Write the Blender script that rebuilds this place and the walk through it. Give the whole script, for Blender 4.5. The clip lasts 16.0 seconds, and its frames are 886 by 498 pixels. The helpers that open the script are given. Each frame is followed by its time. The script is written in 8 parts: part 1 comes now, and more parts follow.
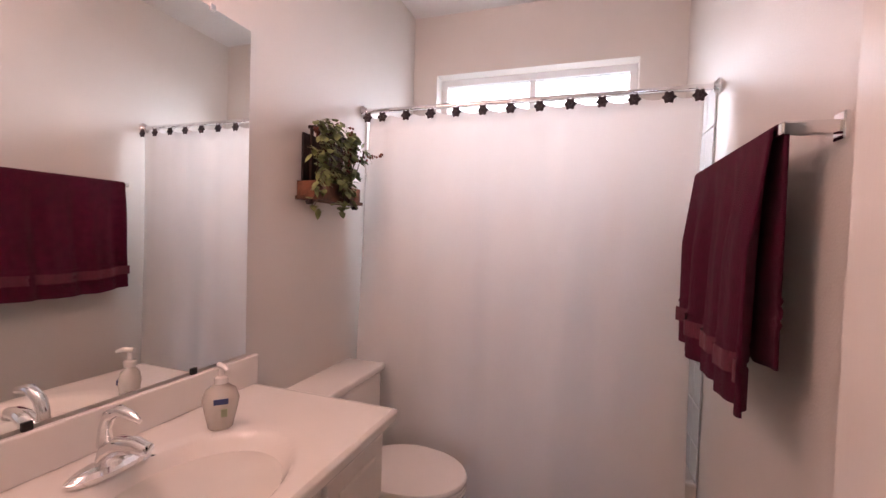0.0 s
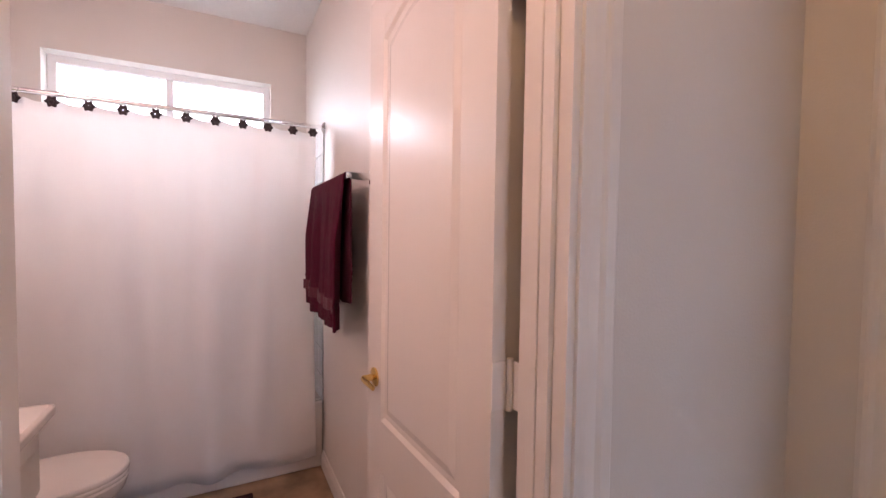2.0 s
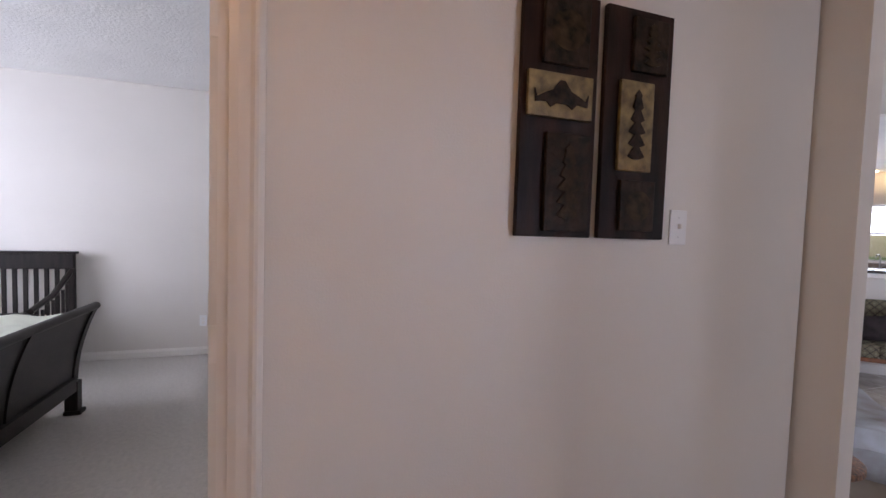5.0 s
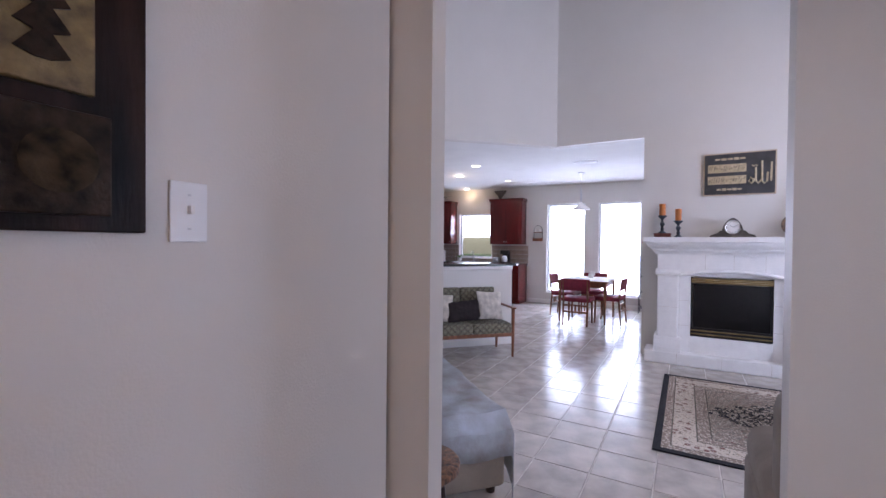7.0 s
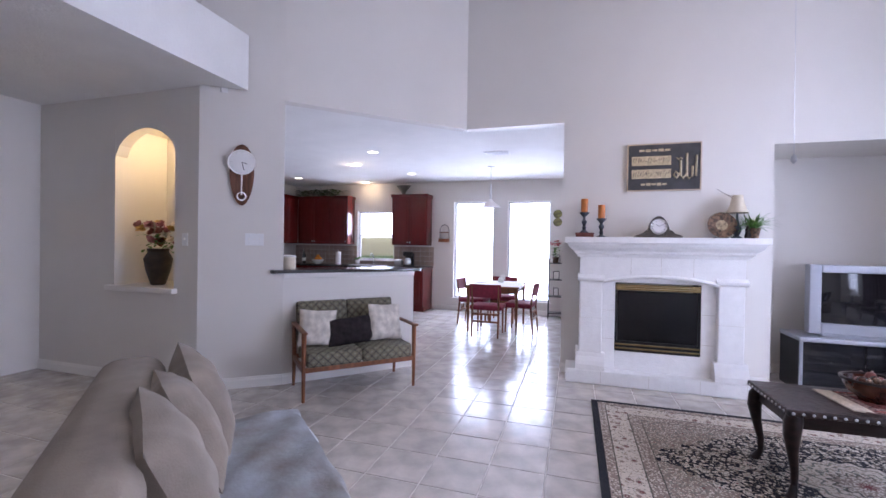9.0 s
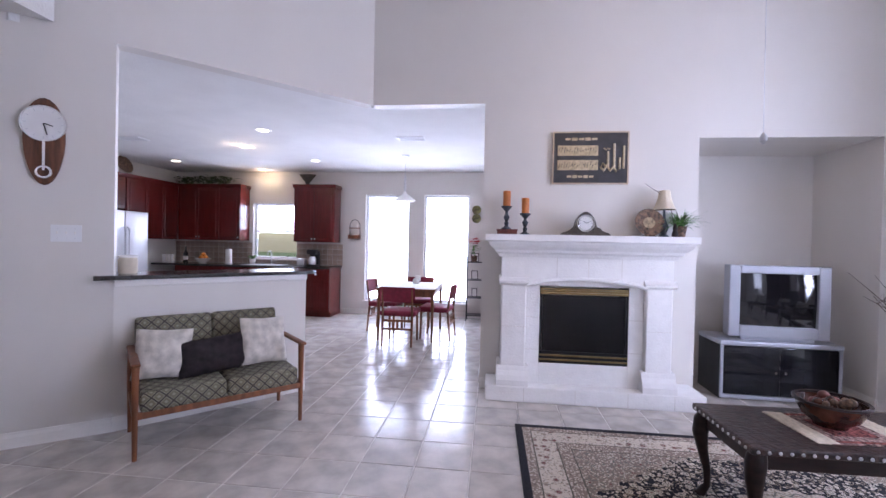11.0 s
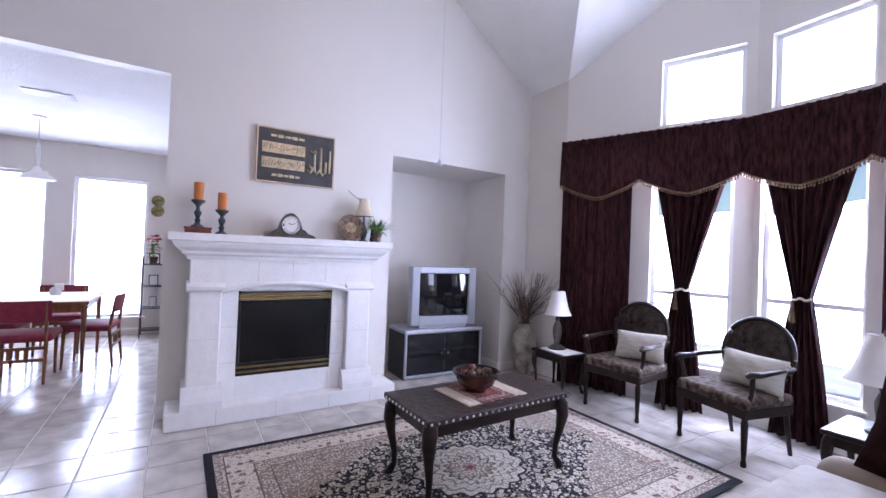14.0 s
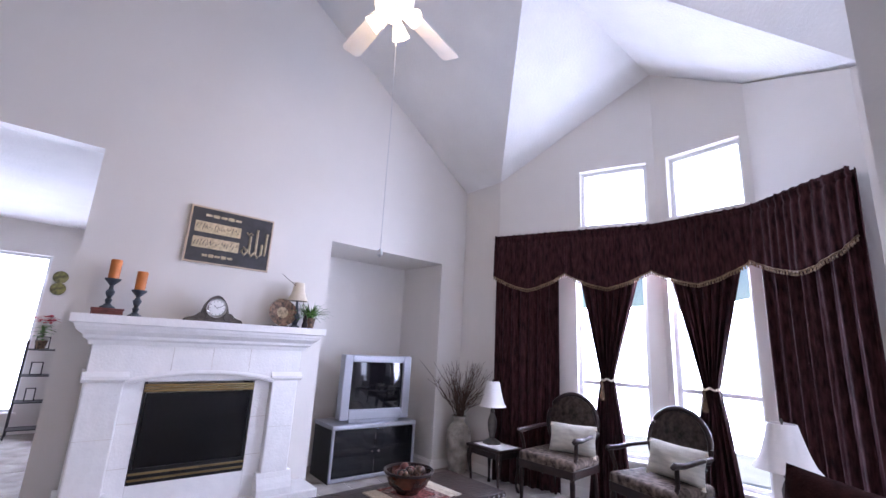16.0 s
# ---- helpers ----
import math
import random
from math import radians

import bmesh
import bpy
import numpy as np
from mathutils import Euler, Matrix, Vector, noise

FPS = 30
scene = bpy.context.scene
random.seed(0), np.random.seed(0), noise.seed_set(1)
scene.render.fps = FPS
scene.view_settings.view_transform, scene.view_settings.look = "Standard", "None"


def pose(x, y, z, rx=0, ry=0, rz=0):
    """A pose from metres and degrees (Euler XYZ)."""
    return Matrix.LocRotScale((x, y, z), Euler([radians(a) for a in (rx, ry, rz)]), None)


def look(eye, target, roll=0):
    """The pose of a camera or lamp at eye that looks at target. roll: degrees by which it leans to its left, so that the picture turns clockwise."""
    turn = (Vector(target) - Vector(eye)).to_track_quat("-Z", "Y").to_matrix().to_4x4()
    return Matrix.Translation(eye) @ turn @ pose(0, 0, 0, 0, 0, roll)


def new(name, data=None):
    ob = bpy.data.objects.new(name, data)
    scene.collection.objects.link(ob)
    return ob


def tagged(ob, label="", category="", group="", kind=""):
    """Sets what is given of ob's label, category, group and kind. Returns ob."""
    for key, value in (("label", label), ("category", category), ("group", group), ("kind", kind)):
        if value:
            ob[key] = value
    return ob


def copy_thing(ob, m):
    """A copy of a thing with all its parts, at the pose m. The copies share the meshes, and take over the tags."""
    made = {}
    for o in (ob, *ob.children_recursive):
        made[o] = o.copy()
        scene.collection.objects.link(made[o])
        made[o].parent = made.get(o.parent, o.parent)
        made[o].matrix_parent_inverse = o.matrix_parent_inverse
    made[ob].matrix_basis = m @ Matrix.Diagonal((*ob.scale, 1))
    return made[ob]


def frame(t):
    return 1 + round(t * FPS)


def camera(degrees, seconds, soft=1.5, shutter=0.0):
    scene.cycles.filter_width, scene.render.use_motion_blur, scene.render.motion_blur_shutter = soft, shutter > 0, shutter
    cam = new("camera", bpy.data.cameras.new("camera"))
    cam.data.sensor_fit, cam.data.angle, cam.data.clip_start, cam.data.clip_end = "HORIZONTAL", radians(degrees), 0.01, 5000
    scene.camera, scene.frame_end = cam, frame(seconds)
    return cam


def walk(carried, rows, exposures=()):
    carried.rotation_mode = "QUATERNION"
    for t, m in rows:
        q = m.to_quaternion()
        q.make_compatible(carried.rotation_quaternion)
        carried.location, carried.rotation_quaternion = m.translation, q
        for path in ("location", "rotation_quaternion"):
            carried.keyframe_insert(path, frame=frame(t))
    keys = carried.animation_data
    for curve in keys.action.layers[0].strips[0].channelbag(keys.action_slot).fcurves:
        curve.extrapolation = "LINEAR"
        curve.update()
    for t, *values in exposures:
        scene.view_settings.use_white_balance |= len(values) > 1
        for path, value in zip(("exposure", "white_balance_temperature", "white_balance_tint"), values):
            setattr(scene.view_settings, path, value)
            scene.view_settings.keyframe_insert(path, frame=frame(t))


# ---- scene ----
cam = camera(92.8, 16.0)
EXPOSURES = [(0.0, 0.0, 7000, 10), (2.0, 0.12, 6850, 10), (3.5, 0.04, 6950, 4), (4.5, -0.20, 7250, 6), (5.2, -0.18, 7300, 6), (7.3, 0.02, 6350, 9), (8.2, 0.16, 6300, 9), (10.5, 0.20, 6450, 10),
             (12.0, 0.22, 6450, 10), (14.0, 0.30, 6250, 10), (16.0, 0.28, 6350, 10)]
PATH = [
    (0, (0.811, 0.452, 1.387), (1.46, -1.439, 1.324), 1.8),
    (0.5, (0.787, 0.617, 1.378), (1.132, -1.352, 1.33), 1.6),
    (1, (0.762, 0.766, 1.393), (0.762, -1.233, 1.335), 1.2),
    (1.5, (0.799, 0.898, 1.39), (0.353, -1.051, 1.34), 1.0),
    (2, (0.87, 1.029, 1.407), (-0.052, -0.745, 1.333), 0.8),
    (2.5, (0.848, 1.135, 1.408), (-0.425, -0.406, 1.33), 1.0),
    (3, (0.816, 1.242, 1.422), (-0.766, 0.021, 1.345), 1.5),
    (3.5, (0.772, 1.341, 1.42), (-1.057, 0.536, 1.34), 1.3),
    (4, (0.752, 1.443, 1.409), (-1.223, 1.142, 1.33), 1.4),
    (4.5, (0.7, 1.562, 1.412), (-1.288, 1.762, 1.326), 1.5),
    (5, (0.629, 1.706, 1.413), (-1.265, 2.341, 1.315), 1.8),
    (5.2, (0.624, 1.769, 1.407), (-1.211, 2.559, 1.314), 1.7),
    (7.3, (0.326, 2.58, 1.383), (-0.562, 4.372, 1.36), 0.5),
    (7.5, (0.299, 2.689, 1.38), (-0.532, 4.508, 1.359), 0.5),
    (8, (0.183, 2.967, 1.377), (-0.529, 4.836, 1.357), 0.6),
    (10.5, (-0.016, 4.112, 1.358), (-0.415, 6.072, 1.342), 1.2),
    (11, (-0.016, 4.241, 1.379), (-0.245, 6.228, 1.357), 1.2),
    (11.5, (0.006, 4.333, 1.378), (-0.011, 6.332, 1.356), 1.3),
    (12, (-0.028, 4.341, 1.391), (0.223, 6.325, 1.36), 1.5),
    (12.5, (-0.031, 4.361, 1.39), (0.476, 6.296, 1.355), 1.7),
    (13, (-0.009, 4.363, 1.397), (0.718, 6.226, 1.36), 1.8),
    (13.5, (-0.002, 4.362, 1.39), (0.916, 6.139, 1.373), 2.1),
    (14, (0.009, 4.33, 1.397), (1.065, 6.028, 1.42), 2.3),
    (14.5, (0.0, 4.287, 1.406), (1.156, 5.917, 1.5), 2.6),
    (15, (0.002, 4.301, 1.397), (1.223, 5.871, 1.601), 2.9),
    (15.5, (-0.008, 4.304, 1.378), (1.241, 5.831, 1.708), 2.7),
    (16, (-0.031, 4.292, 1.4), (1.222, 5.787, 1.843), 3.1),
]
walk(cam, [(t, look(eye, target, roll)) for t, eye, target, roll in PATH], EXPOSURES)

# ---- light ----
world = bpy.data.worlds.new("world")
scene.world = world
world.use_nodes = True
sky = world.node_tree.nodes.new("ShaderNodeTexSky")
sky.sky_type, sky.sun_disc = "NISHITA", False
sky.sun_elevation, sky.sun_rotation = radians(62), radians(270)
world.node_tree.links.new(sky.outputs[0], world.node_tree.nodes["Background"].inputs[0])
world.node_tree.nodes["Background"].inputs[1].default_value = 0.15


def area(name, at, towards, w, h, watts, colour=(1, 1, 1)):
    lamp = bpy.data.lights.new(name, "AREA")
    lamp.shape, lamp.size, lamp.size_y, lamp.energy, lamp.color = "RECTANGLE", w, h, watts, colour
    ob = new(name, lamp)
    ob.matrix_basis = look(at, towards)
    return ob


def bulb(name, at, watts, colour=(1, 0.8, 0.6), r=0.05):
    lamp = bpy.data.lights.new(name, "POINT")
    lamp.energy, lamp.color, lamp.shadow_soft_size = watts, colour, r
    ob = new(name, lamp)
    ob.location = at
    return ob


sun = bpy.data.lights.new("sun", "SUN")
sun.energy, sun.angle, sun.color = 5.0, radians(0.5), (0.86, 0.90, 1.0)
new("sun", sun).matrix_basis = pose(0, 0, 20, 0, -28, 0)

DAY = (0.645, 0.70, 1.0)
DAY_SHADE = (0.80, 0.82, 1.0)
# Warm fill added to light the hall walls; no hall fixture is known.
bulb("hall_bulb", (0.72, 0.92, 2.58), 10, (1, 0.56, 0.30), 0.1)
bulb("vanity_bulb", (1.80, -0.10, 2.28), 10, (1, 0.60, 0.58), 0.06)
bulb("vanity_bulb", (1.80, 0.08, 2.28), 10, (1, 0.60, 0.58), 0.06)
area("daylight_dining", (-2.02, 12.62, 1.3), (-2.02, 0, 1.3), 0.9, 2.1, 95, DAY)
area("daylight_dining", (-0.87, 12.62, 1.3), (-0.87, 0, 1.3), 0.9, 2.1, 95, DAY)
area("daylight_kitchen", (-4.307, 12.50, 1.86), (-4.307, 0, 1.86), 1.0, 0.62, 40, DAY)
area("daylight_bay", (4.32, 6.57, 1.58), (0, 4.98, 1.03), 0.68, 1.95, 195, DAY)
area("daylight_bay", (4.47, 5.70, 1.58), (0, 5.88, 1.03), 0.68, 1.95, 195, DAY)
area("daylight_bay", (4.35, 6.58, 3.1), (0, 4.99, 3.1), 0.80, 0.80, 38, DAY)
area("daylight_bay", (4.50, 5.70, 3.1), (0, 5.88, 3.1), 0.80, 0.80, 38, DAY)
area("daylight_bay", (4.17, 4.66, 1.4), (3.35, 5.235, 1.4), 0.6, 2.1, 16, DAY)
area("daylight_bath", (1.175, -2.95, 2.62), (1.175, -1.95, 1.62), 1.9, 1.4, 190, DAY_SHADE)
area("daylight_bedroom", (-2.4, -3.35, 1.5), (-2.4, 0, 1.3), 1.8, 1.5, 195, DAY)
# Two fills added behind unseen walls to brighten hall and living room.
area("daylight_south", (3.79, 3.1, 1.6), (0, 3.1, 1.5), 1.2, 1.5, 42, DAY)
area("daylight_south", (2.08, 0.62, 1.65), (2.08, 9, 1.75), 1.1, 1.6, 62, DAY)


# ---- materials ----
def mat(name, colour, rough=0.6, metal=0.0, vary=0.06, scale=6.0, bump=0.0, bump_scale=60.0, fine=0.0,
        coat=0.0, sheen=0.0, trans=0.0, stretch=(1, 1, 1), per_object=0.0, dark=None, spec=None):
    m = bpy.data.materials.new(name)
    m.use_nodes = True
    nt, b = m.node_tree, m.node_tree.nodes["Principled BSDF"]
    link = nt.links.new
    tc = nt.nodes.new("ShaderNodeTexCoord")
    mp = nt.nodes.new("ShaderNodeMapping")
    mp.inputs["Scale"].default_value = stretch
    link(tc.outputs["Object"], mp.inputs[0])
    n1 = nt.nodes.new("ShaderNodeTexNoise")
    n1.inputs["Scale"].default_value, n1.inputs["Detail"].default_value = scale, 5
    link(mp.outputs[0], n1.inputs[0])
    ramp = nt.nodes.new("ShaderNodeMix")
    ramp.data_type = "RGBA"
    lo = dark or [c * (1 - vary * 2.2) for c in colour]
    hi = [min(1, c * (1 + vary)) for c in colour]
    ramp.inputs["A"].default_value, ramp.inputs["B"].default_value = (*lo, 1), (*hi, 1)
    spread = nt.nodes.new("ShaderNodeMapRange")
    spread.inputs["From Min"].default_value, spread.inputs["From Max"].default_value = 0.3, 0.7
    link(n1.outputs[0], spread.inputs["Value"])
    link(spread.outputs[0], ramp.inputs["Factor"])
    out = ramp.outputs["Result"]
    if per_object:
        info = nt.nodes.new("ShaderNodeObjectInfo")
        mr = nt.nodes.new("ShaderNodeMapRange")
        mr.inputs["To Min"].default_value, mr.inputs["To Max"].default_value = 1 - per_object, 1 + per_object
        link(info.outputs["Random"], mr.inputs["Value"])
        hsv = nt.nodes.new("ShaderNodeHueSaturation")
        link(mr.outputs[0], hsv.inputs["Value"])
        link(out, hsv.inputs["Color"])
        out = hsv.outputs[0]
    link(out, b.inputs["Base Color"])
    b.inputs["Roughness"].default_value, b.inputs["Metallic"].default_value = rough, metal
    b.inputs["Coat Weight"].default_value, b.inputs["Sheen Weight"].default_value = coat, sheen
    b.inputs["Transmission Weight"].default_value = trans
    b.inputs["Specular IOR Level"].default_value = spec if spec is not None else 0.15 if rough >= 0.78 else 0.5
    n2 = nt.nodes.new("ShaderNodeTexNoise")
    n2.inputs["Scale"].default_value, n2.inputs["Detail"].default_value = bump_scale, 4
    link(mp.outputs[0], n2.inputs[0])
    if rough > 0.08:
        rr = nt.nodes.new("ShaderNodeMapRange")
        rr.inputs["To Min"].default_value, rr.inputs["To Max"].default_value = rough * 0.85, min(1, rough * 1.15)
        link(n2.outputs[0], rr.inputs["Value"])
        link(rr.outputs[0], b.inputs["Roughness"])
    if bump:
        bp = nt.nodes.new("ShaderNodeBump")
        bp.inputs["Strength"].default_value, bp.inputs["Distance"].default_value = bump, 0.01
        link(n2.outputs[0], bp.inputs["Height"])
        link(bp.outputs[0], b.inputs["Normal"])
    return m


def glow(name, colour, strength):
    m = bpy.data.materials.new(name)
    m.use_nodes = True
    b = m.node_tree.nodes["Principled BSDF"]
    b.inputs["Base Color"].default_value = (0.8, 0.8, 0.8, 1)
    b.inputs["Emission Color"].default_value = (*colour, 1)
    b.inputs["Emission Strength"].default_value = strength
    return m


PAINT = mat("wall_paint", (0.70, 0.665, 0.62), 0.55, vary=0.015, scale=1.5, bump=0.12, bump_scale=160)
CEIL = mat("ceiling_paint", (0.80, 0.79, 0.77), 0.85, vary=0.02, scale=3, bump=0.5, bump_scale=45)
TRIM = mat("white_trim", (0.78, 0.75, 0.71), 0.3, vary=0.008, scale=4, bump=0.0)
DOORP = mat("door_paint", (0.78, 0.74, 0.69), 0.25, vary=0.01, scale=3, bump=0.03, bump_scale=120, stretch=(1, 1, 0.15))
CARPET = mat("carpet", (0.64, 0.60, 0.55), 0.95, vary=0.06, scale=40, bump=0.9, bump_scale=260, sheen=0.3)
TILE = mat("floor_tile", (0.58, 0.53, 0.48), 0.17, vary=0.14, scale=5, bump=0.20, bump_scale=8, per_object=0.07)
GROUT = mat("grout", (0.72, 0.68, 0.63), 0.9, vary=0.1, scale=12, bump=0.3, bump_scale=150)
BTILE = mat("bath_floor_tile", (0.36, 0.24, 0.15), 0.35, vary=0.2, scale=7, bump=0.1, bump_scale=20)
STONE = mat("cast_stone", (0.87, 0.855, 0.84), 0.75, vary=0.018, scale=16, bump=0.28, bump_scale=60)
CHERRY = mat("cherry_wood", (0.105, 0.007, 0.006), 0.26, vary=0.10, scale=5, bump=0.05, bump_scale=40, stretch=(6, 6, 0.7), coat=0.12)
MAHOG = mat("dark_wood", (0.020, 0.009, 0.007), 0.36, vary=0.3, scale=6, bump=0.08, bump_scale=50, stretch=(1, 5, 5), coat=0.0, spec=0.3)
ESPRESSO = mat("espresso_wood", (0.016, 0.011, 0.010), 0.4, vary=0.3, scale=6, bump=0.05, bump_scale=60, stretch=(1, 6, 1), spec=0.3)
TEAK = mat("teak_wood", (0.22, 0.075, 0.028), 0.4, vary=0.2, scale=7, bump=0.05, bump_scale=50, stretch=(4, 4, 0.6))
GRANITE = mat("granite", (0.035, 0.03, 0.028), 0.18, vary=0.8, scale=60, bump=0.0)
SPLASH = mat("backsplash_tile", (0.40, 0.31, 0.25), 0.45, vary=0.12, scale=9, bump=0.15, bump_scale=30, per_object=0.1)
STEEL = mat("steel", (0.62, 0.62, 0.63), 0.3, 0.9, vary=0.03, scale=8, bump_scale=90, stretch=(1, 1, 0.1))
CHROME = mat("chrome", (0.85, 0.85, 0.86), 0.07, 1.0, vary=0.0)
DULLBRASS = mat("dull_brass", (0.36, 0.27, 0.13), 0.35, 1.0, vary=0.15, scale=8)
BRASS = mat("brass", (0.80, 0.55, 0.20), 0.22, 1.0, vary=0.1, scale=8)
BLACK = mat("black_plastic", (0.012, 0.012, 0.013), 0.35, vary=0.2, scale=8, bump=0.03)
FIREGLASS = mat("sooty_glass", (0.005, 0.005, 0.006), 0.22, vary=0.3, scale=5)
BLACKGLASS = mat("dark_glass", (0.010, 0.010, 0.012), 0.06, vary=0.1, coat=0.5)
SILVER = mat("silver_plastic", (0.42, 0.43, 0.47), 0.35, 0.3, vary=0.03, scale=8)
PORC = mat("porcelain", (0.82, 0.79, 0.75), 0.1, vary=0.01, coat=0.4)
MARBLE = mat("cultured_marble", (0.80, 0.76, 0.71), 0.12, vary=0.015, scale=3, coat=0.3)
CABWHITE = mat("white_cabinet", (0.72, 0.68, 0.62), 0.35, vary=0.03, scale=5, bump=0.05)
DRAPE = mat("drape_velvet", (0.046, 0.017, 0.019), 0.75, vary=0.32, scale=11, bump=0.35, bump_scale=60, stretch=(4, 4, 0.9), spec=0.08)
TRIMGOLD = mat("gold_fringe", (0.19, 0.115, 0.06), 0.7, vary=0.3, scale=60, bump=0.5, bump_scale=200)
TOWEL = mat("terry_towel", (0.11, 0.006, 0.032), 0.95, vary=0.10, scale=30, bump=1.0, bump_scale=330, sheen=0.05)
CURTAIN = mat("shower_curtain", (0.88, 0.86, 0.83), 0.6, vary=0.02, scale=5, bump=0.1, bump_scale=120, stretch=(1, 1, 0.3))
FRAMEW = mat("window_frame", (0.80, 0.80, 0.80), 0.35, vary=0.02)
cnt, cb = CURTAIN.node_tree, CURTAIN.node_tree.nodes["Principled BSDF"]
tr, mx = cnt.nodes.new("ShaderNodeBsdfTranslucent"), cnt.nodes.new("ShaderNodeMixShader")
tr.inputs[0].default_value = (0.92, 0.91, 0.90, 1)
mx.inputs[0].default_value = 0.40
cnt.links.new(cb.outputs[0], mx.inputs[1]), cnt.links.new(tr.outputs[0], mx.inputs[2])
cnt.links.new(mx.outputs[0], cnt.nodes["Material Output"].inputs[0])
MIRROR = mat("mirror_silver", (0.86, 0.88, 0.87), 0.01, 1.0, vary=0.0)
GLASS = bpy.data.materials.new("clear_glass")
GLASS.use_nodes = True
for key, value in (("Roughness", 0.02), ("Transmission Weight", 1.0), ("IOR", 1.45)):
    GLASS.node_tree.nodes["Principled BSDF"].inputs[key].default_value = value


# ---- mesh tools ----
def part(name, bm, material, parent=None, label="", smooth=False, m=None):
    """One mesh object from a bmesh, under a thing or a part."""
    me = bpy.data.meshes.new(name)
    bmesh.ops.recalc_face_normals(bm, faces=bm.faces[:])
    bm.to_mesh(me)
    bm.free()
    me.materials.append(material)
    if smooth:
        me.polygons.foreach_set("use_smooth", [True] * len(me.polygons))
        me.set_sharp_from_angle(angle=radians(40))
    ob = new(name, me)
    if parent is not None:
        ob.parent = parent
    if m is not None:
        ob.matrix_basis = m
    if label:
        ob["label"] = label
    return ob


def thing(name, label, category, m=None, group="", kind=""):
    ob = new(name)
    ob.empty_display_size = 0.1
    if m is not None:
        ob.matrix_basis = m
    return tagged(ob, label, category, group, kind)


def box(x0, y0, z0, x1, y1, z1, bev=0.0, seg=2, bm=None):
    own = bm is None
    bm = bm or bmesh.new()
    r = bmesh.ops.create_cube(bm, size=1)
    for v in r["verts"]:
        v.co = Vector(((x0 + x1) / 2 + v.co.x * (x1 - x0), (y0 + y1) / 2 + v.co.y * (y1 - y0), (z0 + z1) / 2 + v.co.z * (z1 - z0)))
    if bev:
        es = list({e for v in r["verts"] for e in v.link_edges})
        bmesh.ops.bevel(bm, geom=es, offset=bev, segments=seg, affect="EDGES", profile=0.5)
    return bm


def boxes(*specs, bev=0.0):
    bm = bmesh.new()
    for s in specs:
        box(*s, bev=bev, bm=bm)
    return bm


def lathe(profile, seg=20, cx=0.0, cy=0.0, bm=None, sx=1.0, sy=1.0, caps=True):
    bm = bm or bmesh.new()
    rings = []
    for r, z in profile:
        rings.append([bm.verts.new((cx + sx * r * math.cos(2 * math.pi * i / seg), cy + sy * r * math.sin(2 * math.pi * i / seg), z)) for i in range(seg)])
    for a, b in zip(rings, rings[1:]):
        for i in range(seg):
            bm.faces.new((a[i], a[(i + 1) % seg], b[(i + 1) % seg], b[i]))
    if caps:
        bm.faces.new(rings[0])
        bm.faces.new(rings[-1])
    return bm


def tube(points, radii, seg=8, bm=None):
    """A round bar through the points; one radius or one for each point."""
    bm = bm or bmesh.new()
    pts = [Vector(p) for p in points]
    rr = radii if isinstance(radii, (list, tuple)) else [radii] * len(pts)
    rings = []
    for i, p in enumerate(pts):
        d = (pts[min(i + 1, len(pts) - 1)] - pts[max(i - 1, 0)]).normalized()
        a = d.cross(Vector((0, 0, 1)) if abs(d.z) < 0.9 else Vector((1, 0, 0))).normalized()
        b = d.cross(a)
        rings.append([bm.verts.new(p + rr[i] * (a * math.cos(2 * math.pi * k / seg) + b * math.sin(2 * math.pi * k / seg))) for k in range(seg)])
    for a, b in zip(rings, rings[1:]):
        for k in range(seg):
            bm.faces.new((a[k], a[(k + 1) % seg], b[(k + 1) % seg], b[k]))
    bm.faces.new(rings[0])
    bm.faces.new(rings[-1])
    return bm


def prism(poly, d0, d1, bm=None, axes="xz"):
    """A polygon in two axes, drawn out along the third from d0 to d1."""
    bm = bm or bmesh.new()

    def at(p, d):
        return {"xz": (p[0], d, p[1]), "yz": (d, p[0], p[1]), "xy": (p[0], p[1], d)}[axes]

    a = [bm.verts.new(at(p, d0)) for p in poly]
    b = [bm.verts.new(at(p, d1)) for p in poly]
    bm.faces.new(a)
    bm.faces.new(b)
    for i in range(len(poly)):
        j = (i + 1) % len(poly)
        bm.faces.new((a[i], a[j], b[j], b[i]))
    return bm


def sheet(fn, nu, nv, bm=None, close_u=False):
    """A grid of fn(u, v), u and v from 0 to 1."""
    bm = bm or bmesh.new()
    g = [[bm.verts.new(fn(i / nu, j / nv)) for j in range(nv + 1)] for i in range(nu + 1)]
    for i in range(nu):
        for j in range(nv):
            bm.faces.new((g[i][j], g[i + 1][j], g[i + 1][j + 1], g[i][j + 1]))
    return bm


def thick(ob, t):
    mod = ob.modifiers.new("thickness", "SOLIDIFY")
    mod.thickness, mod.offset = t, 0
    return ob


